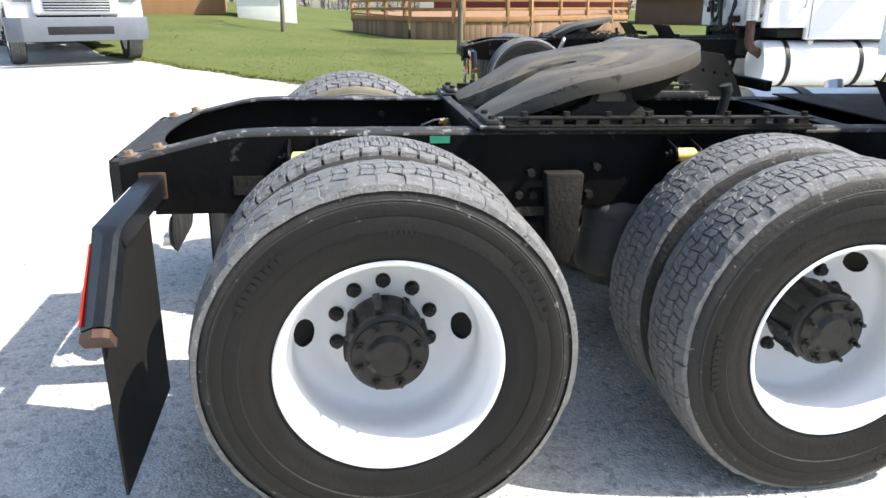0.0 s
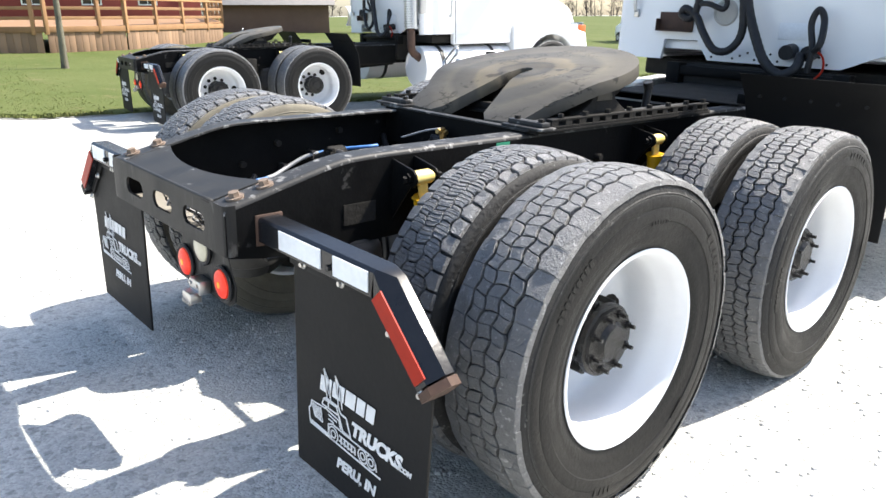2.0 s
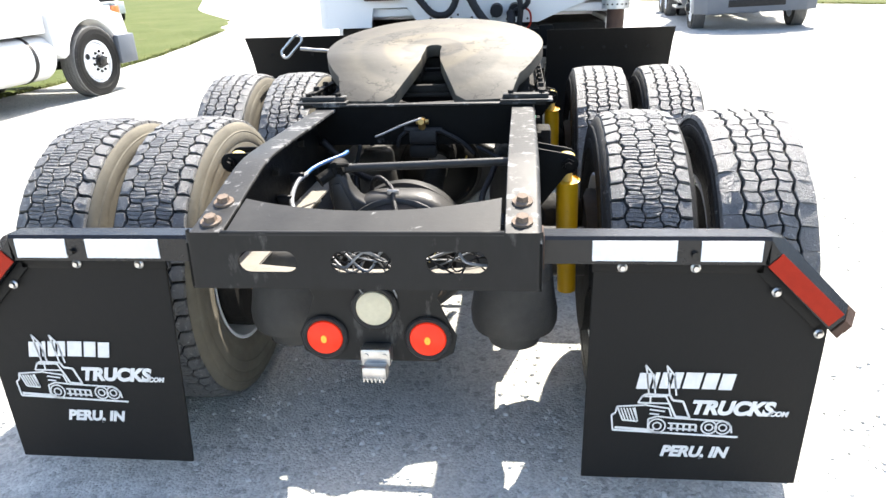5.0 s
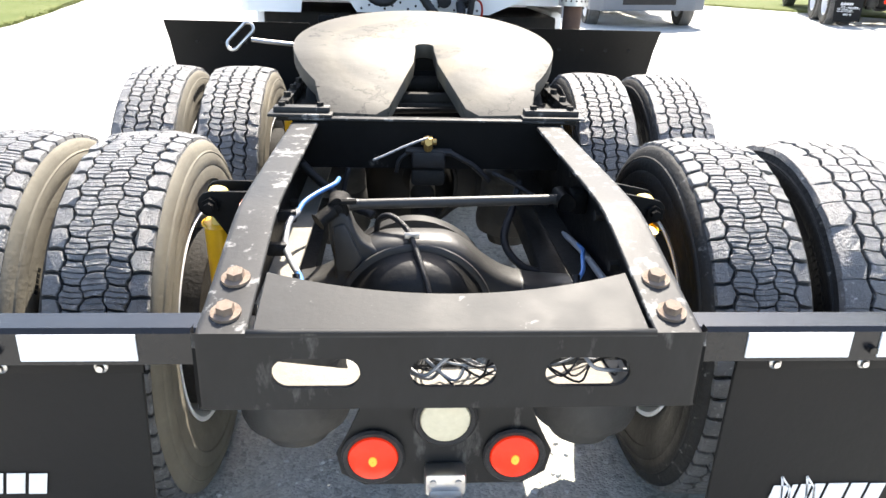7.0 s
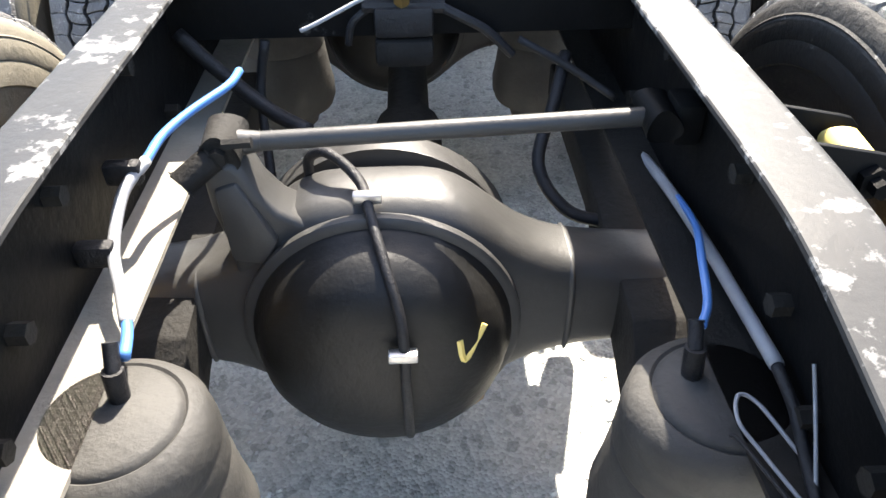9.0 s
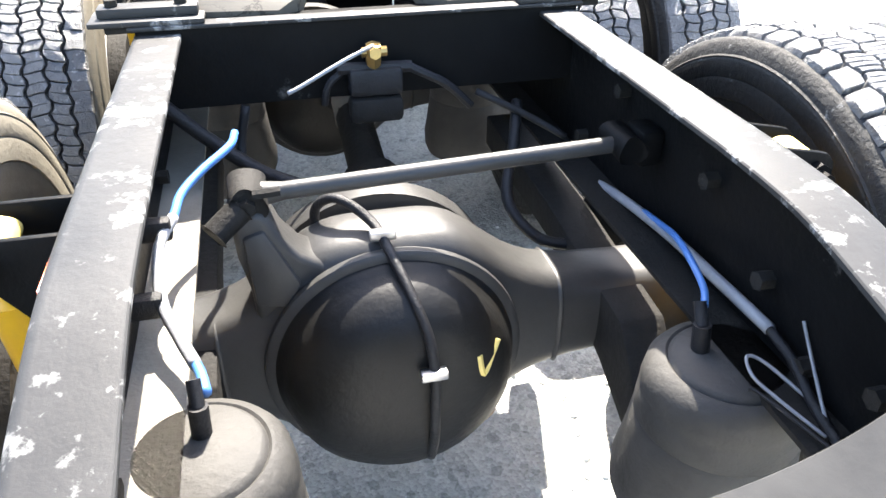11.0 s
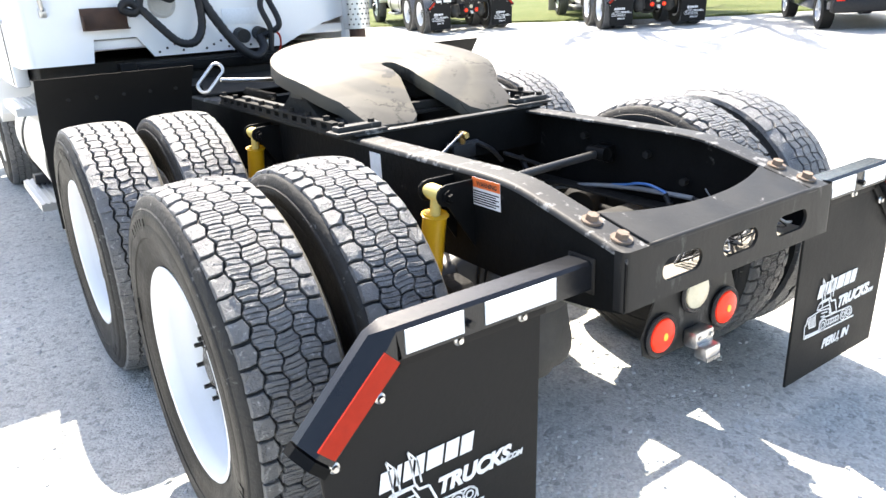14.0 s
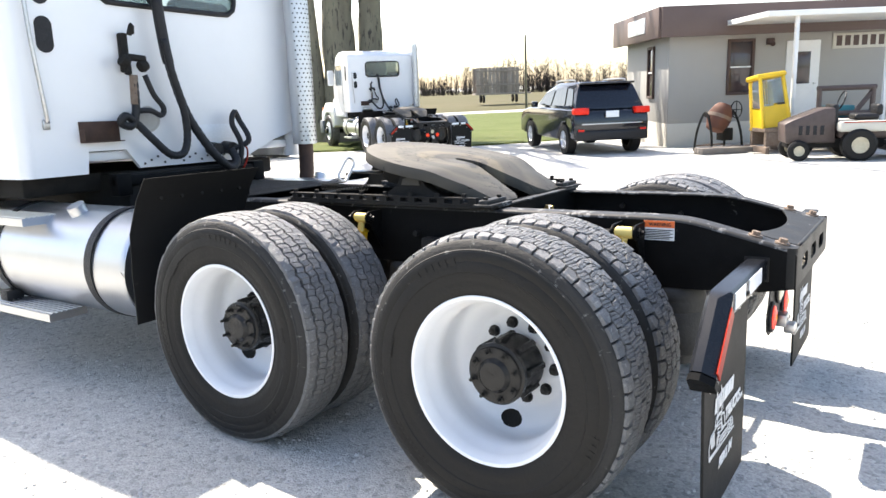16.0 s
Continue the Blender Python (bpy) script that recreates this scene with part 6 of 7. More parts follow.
def stones():
    rnd = random.Random(11)
    vs, fs = [], []
    for _ in range(42000):
        r = 0.3 + 5.5 * rnd.random() ** 0.8
        a = rnd.random() * math.tau
        x, y = r * math.cos(a) * 0.9, r * math.sin(a)
        s = 0.002 + 0.0095 * rnd.random() ** 6
        z = lot(x, y)
        n = len(vs)
        ax, ay = rnd.uniform(0.7, 1.5) * s, rnd.uniform(0.7, 1.3) * s
        t = rnd.random() * math.tau
        c, d = math.cos(t), math.sin(t)
        ring = [(ax, 0), (0.2 * ax, ay), (-ax, 0.3 * ay), (-0.4 * ax, -ay), (0.6 * ax, -0.8 * ay)]
        vs += [(x + c * u - d * v, y + d * u + c * v, z - 0.002) for u, v in ring]
        vs += [(x + c * u * 0.6 - d * v * 0.6, y + d * u * 0.6 + c * v * 0.6, z + s * rnd.uniform(0.5, 0.9)) for u, v in ring]
        fs += [(n + k, n + (k + 1) % 5, n + 5 + (k + 1) % 5, n + 5 + k) for k in range(5)] + [tuple(n + 5 + k for k in range(5))]
    me = bpy.data.meshes.new("loose_gravel")
    me.from_pydata(vs, [], fs)
    me.materials.append(M_STONE)
    return me


tagged(new("loose_gravel", stones()), "loose pale limestone chips on the yard", "gravel", kind="stuff")


def base(x, y, yaw=0.0, dz=0.0):
    return Matrix.Translation((x, y, lot(x, y) + dz)) @ Matrix.Rotation(radians(yaw), 4, "Z")


# ---- office building ----
M_SIDING = mat("grey_office_siding", (0.33, 0.32, 0.295), 0.8, second=(0.3, 0.29, 0.268), amount=0.4, scale=1.2, bump=0.15, bump_scale=20)
M_SKIRT = mat("beige_skirting", (0.55, 0.53, 0.46), 0.85, second=(0.47, 0.45, 0.39), scale=2)
M_FASCIA = mat("brown_metal_fascia", (0.085, 0.055, 0.048), 0.6, second=(0.11, 0.075, 0.065), scale=2, amount=0.4)
M_BROWN = mat("dark_brown_trim", (0.05, 0.028, 0.022), 0.6, second=(0.07, 0.04, 0.03), scale=8)
M_DOOR = mat("white_door_paint", (0.75, 0.75, 0.73), 0.5, second=(0.66, 0.66, 0.64), scale=3)
M_PANE = mat("dark_window_glass", (0.03, 0.035, 0.04), 0.06, second=(0.08, 0.05, 0.045), scale=2.5, amount=0.5)
office = thing("office_building", "low grey office building with a deep brown fascia", "building", base(16.03, 4.58, -56))
for a, b, c, d in ((0, 14, 0, 0.15), (0, 0.15, 0.15, 4.2), (13.85, 14, 0.15, 4.2), (0.15, 13.85, 4.05, 4.2)):
    w = part("wall", box((a, c, 0.6), (b, d, 2.8), 0.005), M_SIDING, office)
    part("skirting", box((a - 0.01 if a == 0 else a, c - 0.01 if c == 0 else c, -0.3), (b + 0.01 if b == 14 else b, d, 0.6), 0.004), M_SKIRT, w)
roof = part("roof", box((-0.15, -0.15, 2.8), (14.15, 4.35, 2.9), 0.01), M_FASCIA, office)
for lo, hi in (((-0.32, -0.38, 2.76), (14.3, -0.28, 3.5)), ((-0.38, -0.28, 2.76), (-0.28, 4.5, 3.5)), ((14.2, -0.28, 2.76), (14.3, 4.5, 3.5))):
    part("fascia", box(lo, hi, 0.01), M_FASCIA, roof)
part("white_board", box((-0.4, 0.9, 2.95), (-0.38, 2.6, 3.35), 0.003), M_DOOR, roof)


def office_window(x0, x1, z0, z1, along_x=True):
    def b(lo, hi, bevel=0.004):
        return box(lo, hi, bevel) if along_x else box((lo[1], lo[0], lo[2]), (hi[1], hi[0], hi[2]), bevel)
    w = part("window", b((x0, -0.02, z0), (x1, -0.005, z1)), M_PANE, office, "dark sash window in a brown frame")
    for lo, hi in (((x0 - 0.07, -0.06, z0 - 0.07), (x0, -0.004, z1 + 0.07)), ((x1, -0.06, z0 - 0.07), (x1 + 0.07, -0.004, z1 + 0.07)), ((x0, -0.06, z1), (x1, -0.004, z1 + 0.07)), ((x0, -0.06, z0 - 0.07), (x1, -0.004, z0))):
        part("frame", b(lo, hi), M_BROWN, w)
    part("sash_bar", b((x0, -0.035, (z0 + z1) / 2 - 0.015), (x1, -0.021, (z0 + z1) / 2 + 0.02)), M_DOOR, w)


office_window(1.55, 2.1, 1.35, 2.6)
office_window(6.6, 7.2, 1.35, 2.6)
office_window(1.3, 1.75, 1.3, 2.55, False)
door = part("door", box((2.98, -0.05, 0.52), (3.84, -0.004, 2.58), 0.01), M_DOOR, office, "white half-glazed door")
part("door_pane", box((3.25, -0.056, 1.5), (3.6, -0.05, 2.3), 0.003), M_PANE, door)
part("door_handle", rod((3.72, -0.06, 1.5), (3.72, -0.12, 1.5), 0.025), M_STEEL, door)
sign = part("name_board", box((4.15, -0.035, 2.34), (5.75, -0.012, 2.72), 0.004), M_SKIRT, office, "pale name board with dark letters made plain")
for k in range(7):
    part("letter_bar", box((4.24 + 0.215 * k, -0.04, 2.41), (4.38 + 0.215 * k, -0.0352, 2.66), 0), M_BROWN, sign)
part("wall_lamp", join(box((2.45, -0.16, 2.5), (2.62, -0.012, 2.66), 0.02), rod((2.53, -0.16, 2.56), (2.53, -0.25, 2.5), 0.06)), M_BROWN, office)
awning = part("awning", box((1.3, -2.7, 2.98), (5.2, -0.39, 3.1), 0.01), M_DOOR, office, "white porch roof on posts")
for x in (2.0, 4.05):
    part("post", box((x - 0.04, -2.6, -0.1), (x + 0.04, -2.52, 2.98), 0.005), M_DOOR, awning)
part("porch_slab", box((1.0, -3.0, -0.4), (6.0, -0.02, 0.06), 0.01), M_CONC, office)
part("porch_step", box((2.8, -1.2, 0.06), (4.1, -0.02, 0.3), 0.01), M_CONC, office)

# ---- dark sport utility car ----
M_CAR = mat("dark_blue_black_car_paint", (0.004, 0.006, 0.011), 0.15, second=(0.006, 0.008, 0.014), scale=3, coat=0.4, spec=0.4)
M_CARGLASS = mat("tinted_car_glass", (0.012, 0.014, 0.016), 0.05, second=(0.02, 0.022, 0.025), scale=2)
car = thing("suv", "dark blue-black sport utility car seen from behind", "car", base(14.3, 5.75, -47))
side = [(-0.75, 0.42), (-0.80, 0.72), (-0.74, 1.02), (-0.62, 1.10), (3.0, 1.12), (3.75, 1.02), (3.98, 0.8), (3.98, 0.42), (3.42, 0.36), (3.30, 0.62), (3.05, 0.78), (2.8, 0.78), (2.55, 0.62), (2.45, 0.34), (0.50, 0.34), (0.40, 0.62), (0.15, 0.78), (-0.12, 0.78), (-0.36, 0.62), (-0.46, 0.38)]
body = part("body", bev(prism([(0.93, y, z) for y, z in side], (-1.86, 0, 0)), 0.045, 3), M_CAR, car)
green = poly([(sx * w, y, z) for sx in (1, -1) for y, z, w in ((-0.66, 1.09, 0.88), (-0.38, 1.66, 0.70), (-0.1, 1.74, 0.68), (1.2, 1.73, 0.68), (2.0, 1.55, 0.70), (2.75, 1.10, 0.86))], [[0, 1, 2, 3, 4, 5][::-1], [6, 7, 8, 9, 10, 11]] + [[k, k + 1, k + 7, k + 6] for k in range(5)] + [[5, 0, 6, 11]])
bmesh.ops.recalc_face_normals(green, faces=green.faces)
part("cabin", bev(green, 0.04, 2), M_CAR, car)
part("rear_window", poly([(0.70, -0.60, 1.20), (0.60, -0.405, 1.60), (-0.60, -0.405, 1.60), (-0.70, -0.60, 1.20)], [[0, 1, 2, 3]]), M_CARGLASS, car)
for s in (1, -1):
    for pts in (((0.15, 1.18), (1.15, 1.18), (1.1, 1.6), (0.3, 1.62)), ((1.25, 1.18), (2.35, 1.18), (1.95, 1.48), (1.2, 1.6)), ((-0.42, 1.2), (0.05, 1.18), (0.2, 1.6), (-0.18, 1.58))):
        part("side_window", poly([(s * (0.895 - (z - 1.1) * 0.31), y, z) for y, z in pts], [[0, 1, 2, 3]]), M_CARGLASS, car)
    tl = part("tail_lamp", bev(box((min(s * 0.58, s * 0.945), -0.83, 0.98), (max(s * 0.58, s * 0.945), -0.62, 1.13), 0.02), 0.01), M_LENS, car, "red tail lamp")
    part("reflector", box((min(s * 0.7, s * 0.85), -0.835, 0.56), (max(s * 0.7, s * 0.85), -0.80, 0.63), 0.008), M_LENS, car)
    part("roof_rail", tube([(s * 0.64, 0.0, 1.74), (s * 0.64, 0.1, 1.79), (s * 0.64, 1.3, 1.78), (s * 0.64, 1.4, 1.73)], 0.016, 8, 3), M_CHROME, car)
    part("mirror", box((min(s * 0.93, s * 1.1), 2.15, 1.12), (max(s * 0.93, s * 1.1), 2.3, 1.27), 0.03), M_CAR, car)
    for yy in (0.0, 2.92):
        wh = part("wheel", moved(lathe([(-0.12, 0.22), (-0.13, 0.3), (-0.11, 0.365), (0.11, 0.365), (0.13, 0.3), (0.12, 0.22)], 40), Matrix.Translation((s * 0.83, yy, 0.365))), M_TYRE, car)
        part("rim", join(moved(lathe([(0.10, 0.235), (0.115, 0.225), (0.06, 0.2), (0.06, 0.0)], 32), Matrix.Translation((s * 0.83, yy, 0.365)) @ Matrix.Rotation(0 if s > 0 else math.pi, 4, "Z")), *[rod((s * 0.93, yy, 0.365), (s * 0.93, yy + 0.21 * math.cos(k * math.tau / 5), 0.365 + 0.21 * math.sin(k * math.tau / 5)), 0.022, 8) for k in range(5)]), M_CHROME, wh)
part("number_plate", box((-0.16, -0.835, 0.90), (0.16, -0.805, 1.05), 0.004), M_WHITE, car, "pale number plate, unreadable")
part("bumper_strip", box((-0.75, -0.825, 0.74), (0.75, -0.795, 0.765), 0.004), M_CHROME, car)
part("lower_bumper", bev(box((-0.9, -0.84, 0.36), (0.9, -0.6, 0.6), 0.03), 0.01), M_HOSE, car)
part("spoiler", bev(box((-0.66, -0.55, 1.68), (0.66, -0.3, 1.73), 0.01), 0.005), M_CAR, car)

# ---- yard machines by the office ----
M_MIXER = mat("rusty_orange_drum", (0.13, 0.042, 0.022), 0.8, second=(0.075, 0.038, 0.025), scale=9, bump=0.3)
M_YCAB = mat("yellow_cab_paint", (0.8, 0.52, 0.02), 0.4, second=(0.7, 0.44, 0.02), scale=3)
M_CREAMRIM = mat("cream_wheel_paint", (0.55, 0.5, 0.36), 0.6, second=(0.4, 0.35, 0.25), scale=12)
M_MOWER = mat("brown_mower_paint", (0.05, 0.034, 0.03), 0.5, second=(0.085, 0.06, 0.052), scale=8)
mixer = thing("cement_mixer", "old cement mixer with a dark rusty drum", "mixer", base(15.0, 3.05, -40))
part("drum", moved(lathe([(-0.34, 0.0), (-0.34, 0.12), (-0.3, 0.2), (-0.08, 0.27), (0.1, 0.27), (0.26, 0.2), (0.33, 0.15), (0.32, 0.14), (0.24, 0.19)], 28), Matrix.Translation((0, 0, 0.78)) @ Matrix.Rotation(-1.15, 4, "Y")), M_MIXER, mixer)
part("drum_band", moved(lathe([(-0.03, 0.27), (-0.03, 0.285), (0.05, 0.285), (0.05, 0.27)], 28, True), Matrix.Translation((0, 0, 0.78)) @ Matrix.Rotation(-1.15, 4, "Y")), M_RUST, mixer)
for sx in (-1, 1):
    part("side_frame", tube([(sx * 0.42, -0.34, 0.0), (sx * 0.4, -0.26, 0.5), (sx * 0.38, 0.0, 0.92), (sx * 0.4, 0.26, 0.5), (sx * 0.42, 0.34, 0.0)], 0.028, 8, 4), M_DIRTY, mixer)
    part("trunnion", rod((sx * 0.26, 0, 0.8), (sx * 0.4, 0, 0.86), 0.035, 10), M_DIRTY, mixer)
part("cross_brace", join(rod((-0.42, 0.33, 0.12), (0.42, 0.33, 0.12), 0.02, 8), rod((-0.42, -0.33, 0.12), (0.42, -0.33, 0.12), 0.02, 8)), M_RUST, mixer)
part("hand_wheel", join(tube([(0.47, 0.2 * math.cos(k * 0.5236), 0.95 + 0.2 * math.sin(k * 0.5236)) for k in range(13)], 0.014, 6, 0), rod((0.47, -0.2, 0.95), (0.47, 0.2, 0.95), 0.01, 6), rod((0.47, 0, 0.75), (0.47, 0, 1.15), 0.01, 6)), M_DIRTY, mixer)
part("motor_box", box((0.2, 0.1, 0.22), (0.5, 0.36, 0.52), 0.03), M_DIRTY, mixer)
ycab = thing("loader_cab", "bright yellow enclosed machine cab leaning back on a rusty skid", "machine", base(14.7, 1.85, 40))
lean = Matrix.Translation((0, 0, 0.55)) @ Matrix.Rotation(0.14, 4, "Y") @ Matrix.Rotation(-0.1, 4, "X") @ Matrix.Diagonal((0.88, 0.88, 0.95, 1))


def cab_point(x, y, z):
    """Corner of the cab's tapered shell: narrower and set back towards the roof."""
    k = 1 - 0.16 * z / 1.2
    return lean @ Vector((x * k - 0.05 * z, y * k, z))


for y in (-0.36, 0.36):
    for x in (-0.27, 0.27):
        part("cab_post", tube([cab_point(x, y, 0.0), cab_point(x, y, 0.6), cab_point(x, y, 1.16)], 0.042, 8, 3), M_YCAB, ycab)
    part("cab_panel", bev(poly([cab_point(x, y + dy, z) for dy in (-0.012, 0.012) for x, z in ((-0.27, 0), (0.27, 0), (0.27, 0.5), (-0.27, 0.42))], [[0, 1, 2, 3], [4, 5, 6, 7], [0, 1, 5, 4], [1, 2, 6, 5], [2, 3, 7, 6], [3, 0, 4, 7]]), 0.004, 1), M_YCAB, ycab)
    part("cab_glass", poly([cab_point(x, y, z) for x, z in ((-0.22, 0.46), (0.22, 0.53), (0.2, 1.1), (-0.2, 1.1))], [[0, 1, 2, 3]]), M_GLASS, ycab)
for x in (-0.27, 0.27):
    part("cab_panel", bev(poly([cab_point(x + dx, y, z) for dx in (-0.012, 0.012) for y, z in ((-0.36, 0), (0.36, 0), (0.36, 0.5), (-0.36, 0.5))], [[0, 1, 2, 3], [4, 5, 6, 7], [0, 1, 5, 4], [1, 2, 6, 5], [2, 3, 7, 6], [3, 0, 4, 7]]), 0.004, 1), M_YCAB, ycab)
    part("cab_glass", poly([cab_point(x, y, z) for y, z in ((-0.31, 0.54), (0.31, 0.54), (0.29, 1.1), (-0.29, 1.1))], [[0, 1, 2, 3]]), M_GLASS, ycab)
part("cab_roof", moved(box((-0.34, -0.4, 1.14), (0.27, 0.4, 1.26), 0.055, 3), lean), M_YCAB, ycab)
part("skid", join(box((-0.45, -0.36, 0.0), (0.45, -0.26, 0.16), 0.02), box((-0.45, 0.26, 0.0), (0.45, 0.36, 0.16), 0.02), box((-0.34, -0.3, 0.16), (-0.24, 0.3, 0.47), 0.02), box((0.24, -0.3, 0.16), (0.34, 0.3, 0.47), 0.02), box((-0.34, -0.34, 0.47), (0.34, 0.34, 0.56), 0.02)), M_RUST, ycab)


def small_wheel(parent, x, y, r, w, rimmat):
    t = part("wheel", moved(lathe([(-w / 2, r * 0.5), (-w / 2, r * 0.85), (-w * 0.35, r), (w * 0.35, r), (w / 2, r * 0.85), (w / 2, r * 0.5)], 30), Matrix.Translation((x, y, r))), M_TYRE, parent)
    part("rim", moved(lathe([(-w * 0.4, 0.0), (-w * 0.4, r * 0.3), (-w * 0.45, r * 0.52), (w * 0.45, r * 0.52), (w * 0.4, r * 0.3), (w * 0.4, 0)], 24), Matrix.Translation((x, y, r))), rimmat, t)


mower = thing("ride_on_mower", "brown and cream ride-on mower with a slanted hood", "mower", base(13.3, 0.55, 200))
part("engine_hood", bev(prism([(0.36, y, z) for y, z in ((-0.85, 0.34), (-0.88, 0.72), (-0.72, 0.8), (-0.2, 1.0), (0.02, 1.02), (0.06, 0.34))], (-0.72, 0, 0)), 0.03, 2), M_MOWER, mower)
for k in range(4):
    part("hood_slot", box((0.355, -0.62 + 0.13 * k, 0.5), (0.366, -0.55 + 0.13 * k, 0.68), 0.003), M_HOSE, mower)
part("dash", box((-0.3, -0.02, 0.62), (0.3, 0.1, 1.08), 0.04, 2), M_HOSE, mower)
part("steering_wheel", tube([(0.2 * math.cos(k * math.tau / 14), 0.2 + 0.06 * math.sin(k * math.tau / 14), 1.14 + 0.18 * math.sin(k * math.tau / 14)) for k in range(15)], 0.016, 6, 0), M_HOSE, mower)
part("side_panel", join(box((0.36, 0.05, 0.56), (0.6, 0.95, 0.76), 0.05, 3), box((-0.6, 0.05, 0.56), (-0.36, 0.95, 0.76), 0.05, 3)), M_SKIRT, mower)
part("stripe", box((0.598, 0.12, 0.735), (0.604, 0.88, 0.755), 0.002), M_RED, mower)
part("rear_deck", box((-0.36, 0.1, 0.42), (0.36, 0.98, 0.66), 0.05, 2), M_MOWER, mower)
part("seat", join(box((-0.24, 0.4, 0.76), (0.24, 0.84, 0.88), 0.05, 3), box((-0.23, 0.78, 0.84), (0.23, 0.9, 1.06), 0.05, 3)), M_HOSE, mower)
part("frame", box((-0.25, -0.8, 0.24), (0.25, 0.95, 0.42), 0.02), M_DIRTY, mower)
part("cutting_deck", bev(prism([(x, y, 0.14) for x, y in ((-0.75, 1.05), (-0.7, 1.6), (-0.3, 1.85), (0.3, 1.85), (0.7, 1.6), (0.75, 1.05))], (0, 0, 0.2)), 0.03, 2), M_MOWER, mower)
part("deck_arm", join(box((-0.4, 0.9, 0.3), (-0.3, 1.3, 0.38), 0.01), box((0.3, 0.9, 0.3), (0.4, 1.3, 0.38), 0.01)), M_DIRTY, mower)
for x in (-0.52, 0.52):
    small_wheel(mower, x, 0.42, 0.31, 0.27, M_CREAMRIM)
    small_wheel(mower, x * 0.85, -0.62, 0.2, 0.16, M_CREAMRIM)
crate = thing("garden_machine", "dark brown tipping frame with a teal box beside the porch", "machine", base(14.9, 0.55, 120))
for a, b in (((-0.55, 0.3, 0.3), (-0.55, 0.3, 1.4)), ((0.55, 0.3, 0.3), (0.55, 0.3, 1.4)), ((-0.6, 0.3, 1.38), (0.6, 0.3, 1.38)), ((-0.55, 0.3, 0.85), (0.55, 0.3, 0.85)), ((-0.55, 0.28, 1.3), (0.1, 0.28, 0.45)), ((-0.55, -0.5, 0.4), (-0.55, 0.3, 0.9))):
    part("bar", rod(a, b, 0.055, 8), M_MOWER, crate)
part("bin", bev(prism([(-0.55, y, z) for y, z in ((-0.75, 0.75), (-0.6, 0.25), (0.1, 0.25), (0.2, 0.75))], (1.1, 0, 0)), 0.03, 2), M_MOWER, crate)
part("teal_box", box((-0.35, -0.4, 0.75), (0.2, 0.0, 1.0), 0.03, 2), M_TEAL, crate)
small_wheel(crate, -0.5, -0.3, 0.25, 0.2, M_CREAMRIM)
small_wheel(crate, 0.5, -0.3, 0.25, 0.2, M_CREAMRIM)
lumber = thing("timber_stack", "short grey timber beams lying by the wall", "timber", base(14.3, 2.75, -50))
for k in range(3):
    part("beam", box((-0.6, -0.2 + 0.16 * k, 0), (0.6, -0.06 + 0.16 * k, 0.14), 0.01), M_WOODGREY, lumber)

# ---- trees ----
def bare_tree(name, label, at, height, girth, seed, limbs=7, fork=None, twigs=True):
    rnd = random.Random(seed)
    t = thing(name, label, "tree", at)
    trunks = fork or [((0, 0), (0.02, 0.01), 1.0)]
    for (x, y), (lx, ly), thick in trunks:
        pts = [Vector((x + lx * height * k / 6 + rnd.uniform(-0.04, 0.04) * girth * 2, y + ly * height * k / 6, -0.2 + height * k / 6)) for k in range(7)]
        fine = spline(pts, 4)
        n, rings = 12, []
        for i, p in enumerate(fine):
            f = 1 - 0.75 * i / len(fine)
            r = girth * thick * f * (1.35 if i == 0 else 1.12 if i == 1 else 1)
            rings += [p + Vector((math.cos(k * math.tau / n), math.sin(k * math.tau / n), 0)) * r * rnd.uniform(0.92, 1.08) for k in range(n)]
        part("trunk", poly(rings, [[a * n + k, a * n + (k + 1) % n, (a + 1) * n + (k + 1) % n, (a + 1) * n + k] for a in range(len(fine) - 1) for k in range(n)]), M_BARK, t)
        bits = []

        def grow(p, way, length, r, depth):
            q = p + way * length * 0.5 + Vector((rnd.uniform(-1, 1), rnd.uniform(-1, 1), 0.3)) * length * 0.08
            e = q + (way + Vector((0, 0, 0.25))).normalized() * length * 0.5
            bits.append(tube([p, q, e], r, 5 if depth < 2 else 4, 2))
            if depth < (4 if twigs else 3):
                for _ in range(3):
                    w = (way + Vector((rnd.uniform(-1, 1), rnd.uniform(-1, 1), rnd.uniform(-0.2, 0.9))) * 0.8).normalized()
                    grow(rnd.choice((q, e, e)), w, length * rnd.uniform(0.5, 0.75), r * 0.55, depth + 1)
        for k in range(limbs):
            p = fine[int(len(fine) * (0.4 + 0.58 * k / limbs))]
            a = rnd.random() * math.tau
            grow(p, Vector((math.cos(a), math.sin(a), 0.7)).normalized(), height * rnd.uniform(0.2, 0.32), girth * 0.32 * (1 - 0.5 * k / limbs), 1)
        part("limbs", join(*bits), M_BARK, t)
    return t


M_BARK = mat("grey_brown_bark", (0.1, 0.088, 0.066), 0.95, second=(0.2, 0.185, 0.13), amount=0.5, scale=3, bump=1.0, bump_scale=7, spots=(0.04, 0.036, 0.03), spot_scale=9, spot_at=0.55, stretch=(1, 1, 0.25))
bare_tree("oak_tree", "large bare tree with a forked trunk", base(17.9, 17.3, 0), 14, 0.5, 3, 6, [((0, 0), (0.0, 0.0), 1.5), ((0.7, -0.79), (0.02, -0.023), 1.1), ((-0.5, 0.56), (-0.03, 0.035), 0.55)])
bare_tree("young_tree", "thin young bare tree on the lawn", base(-16.1, 3.3, 0), 4.2, 0.085, 5, 6)
bare_tree("young_tree", "slender young bare tree on the lawn", base(-22.9, -1.45, 0), 5, 0.085, 8, 6)
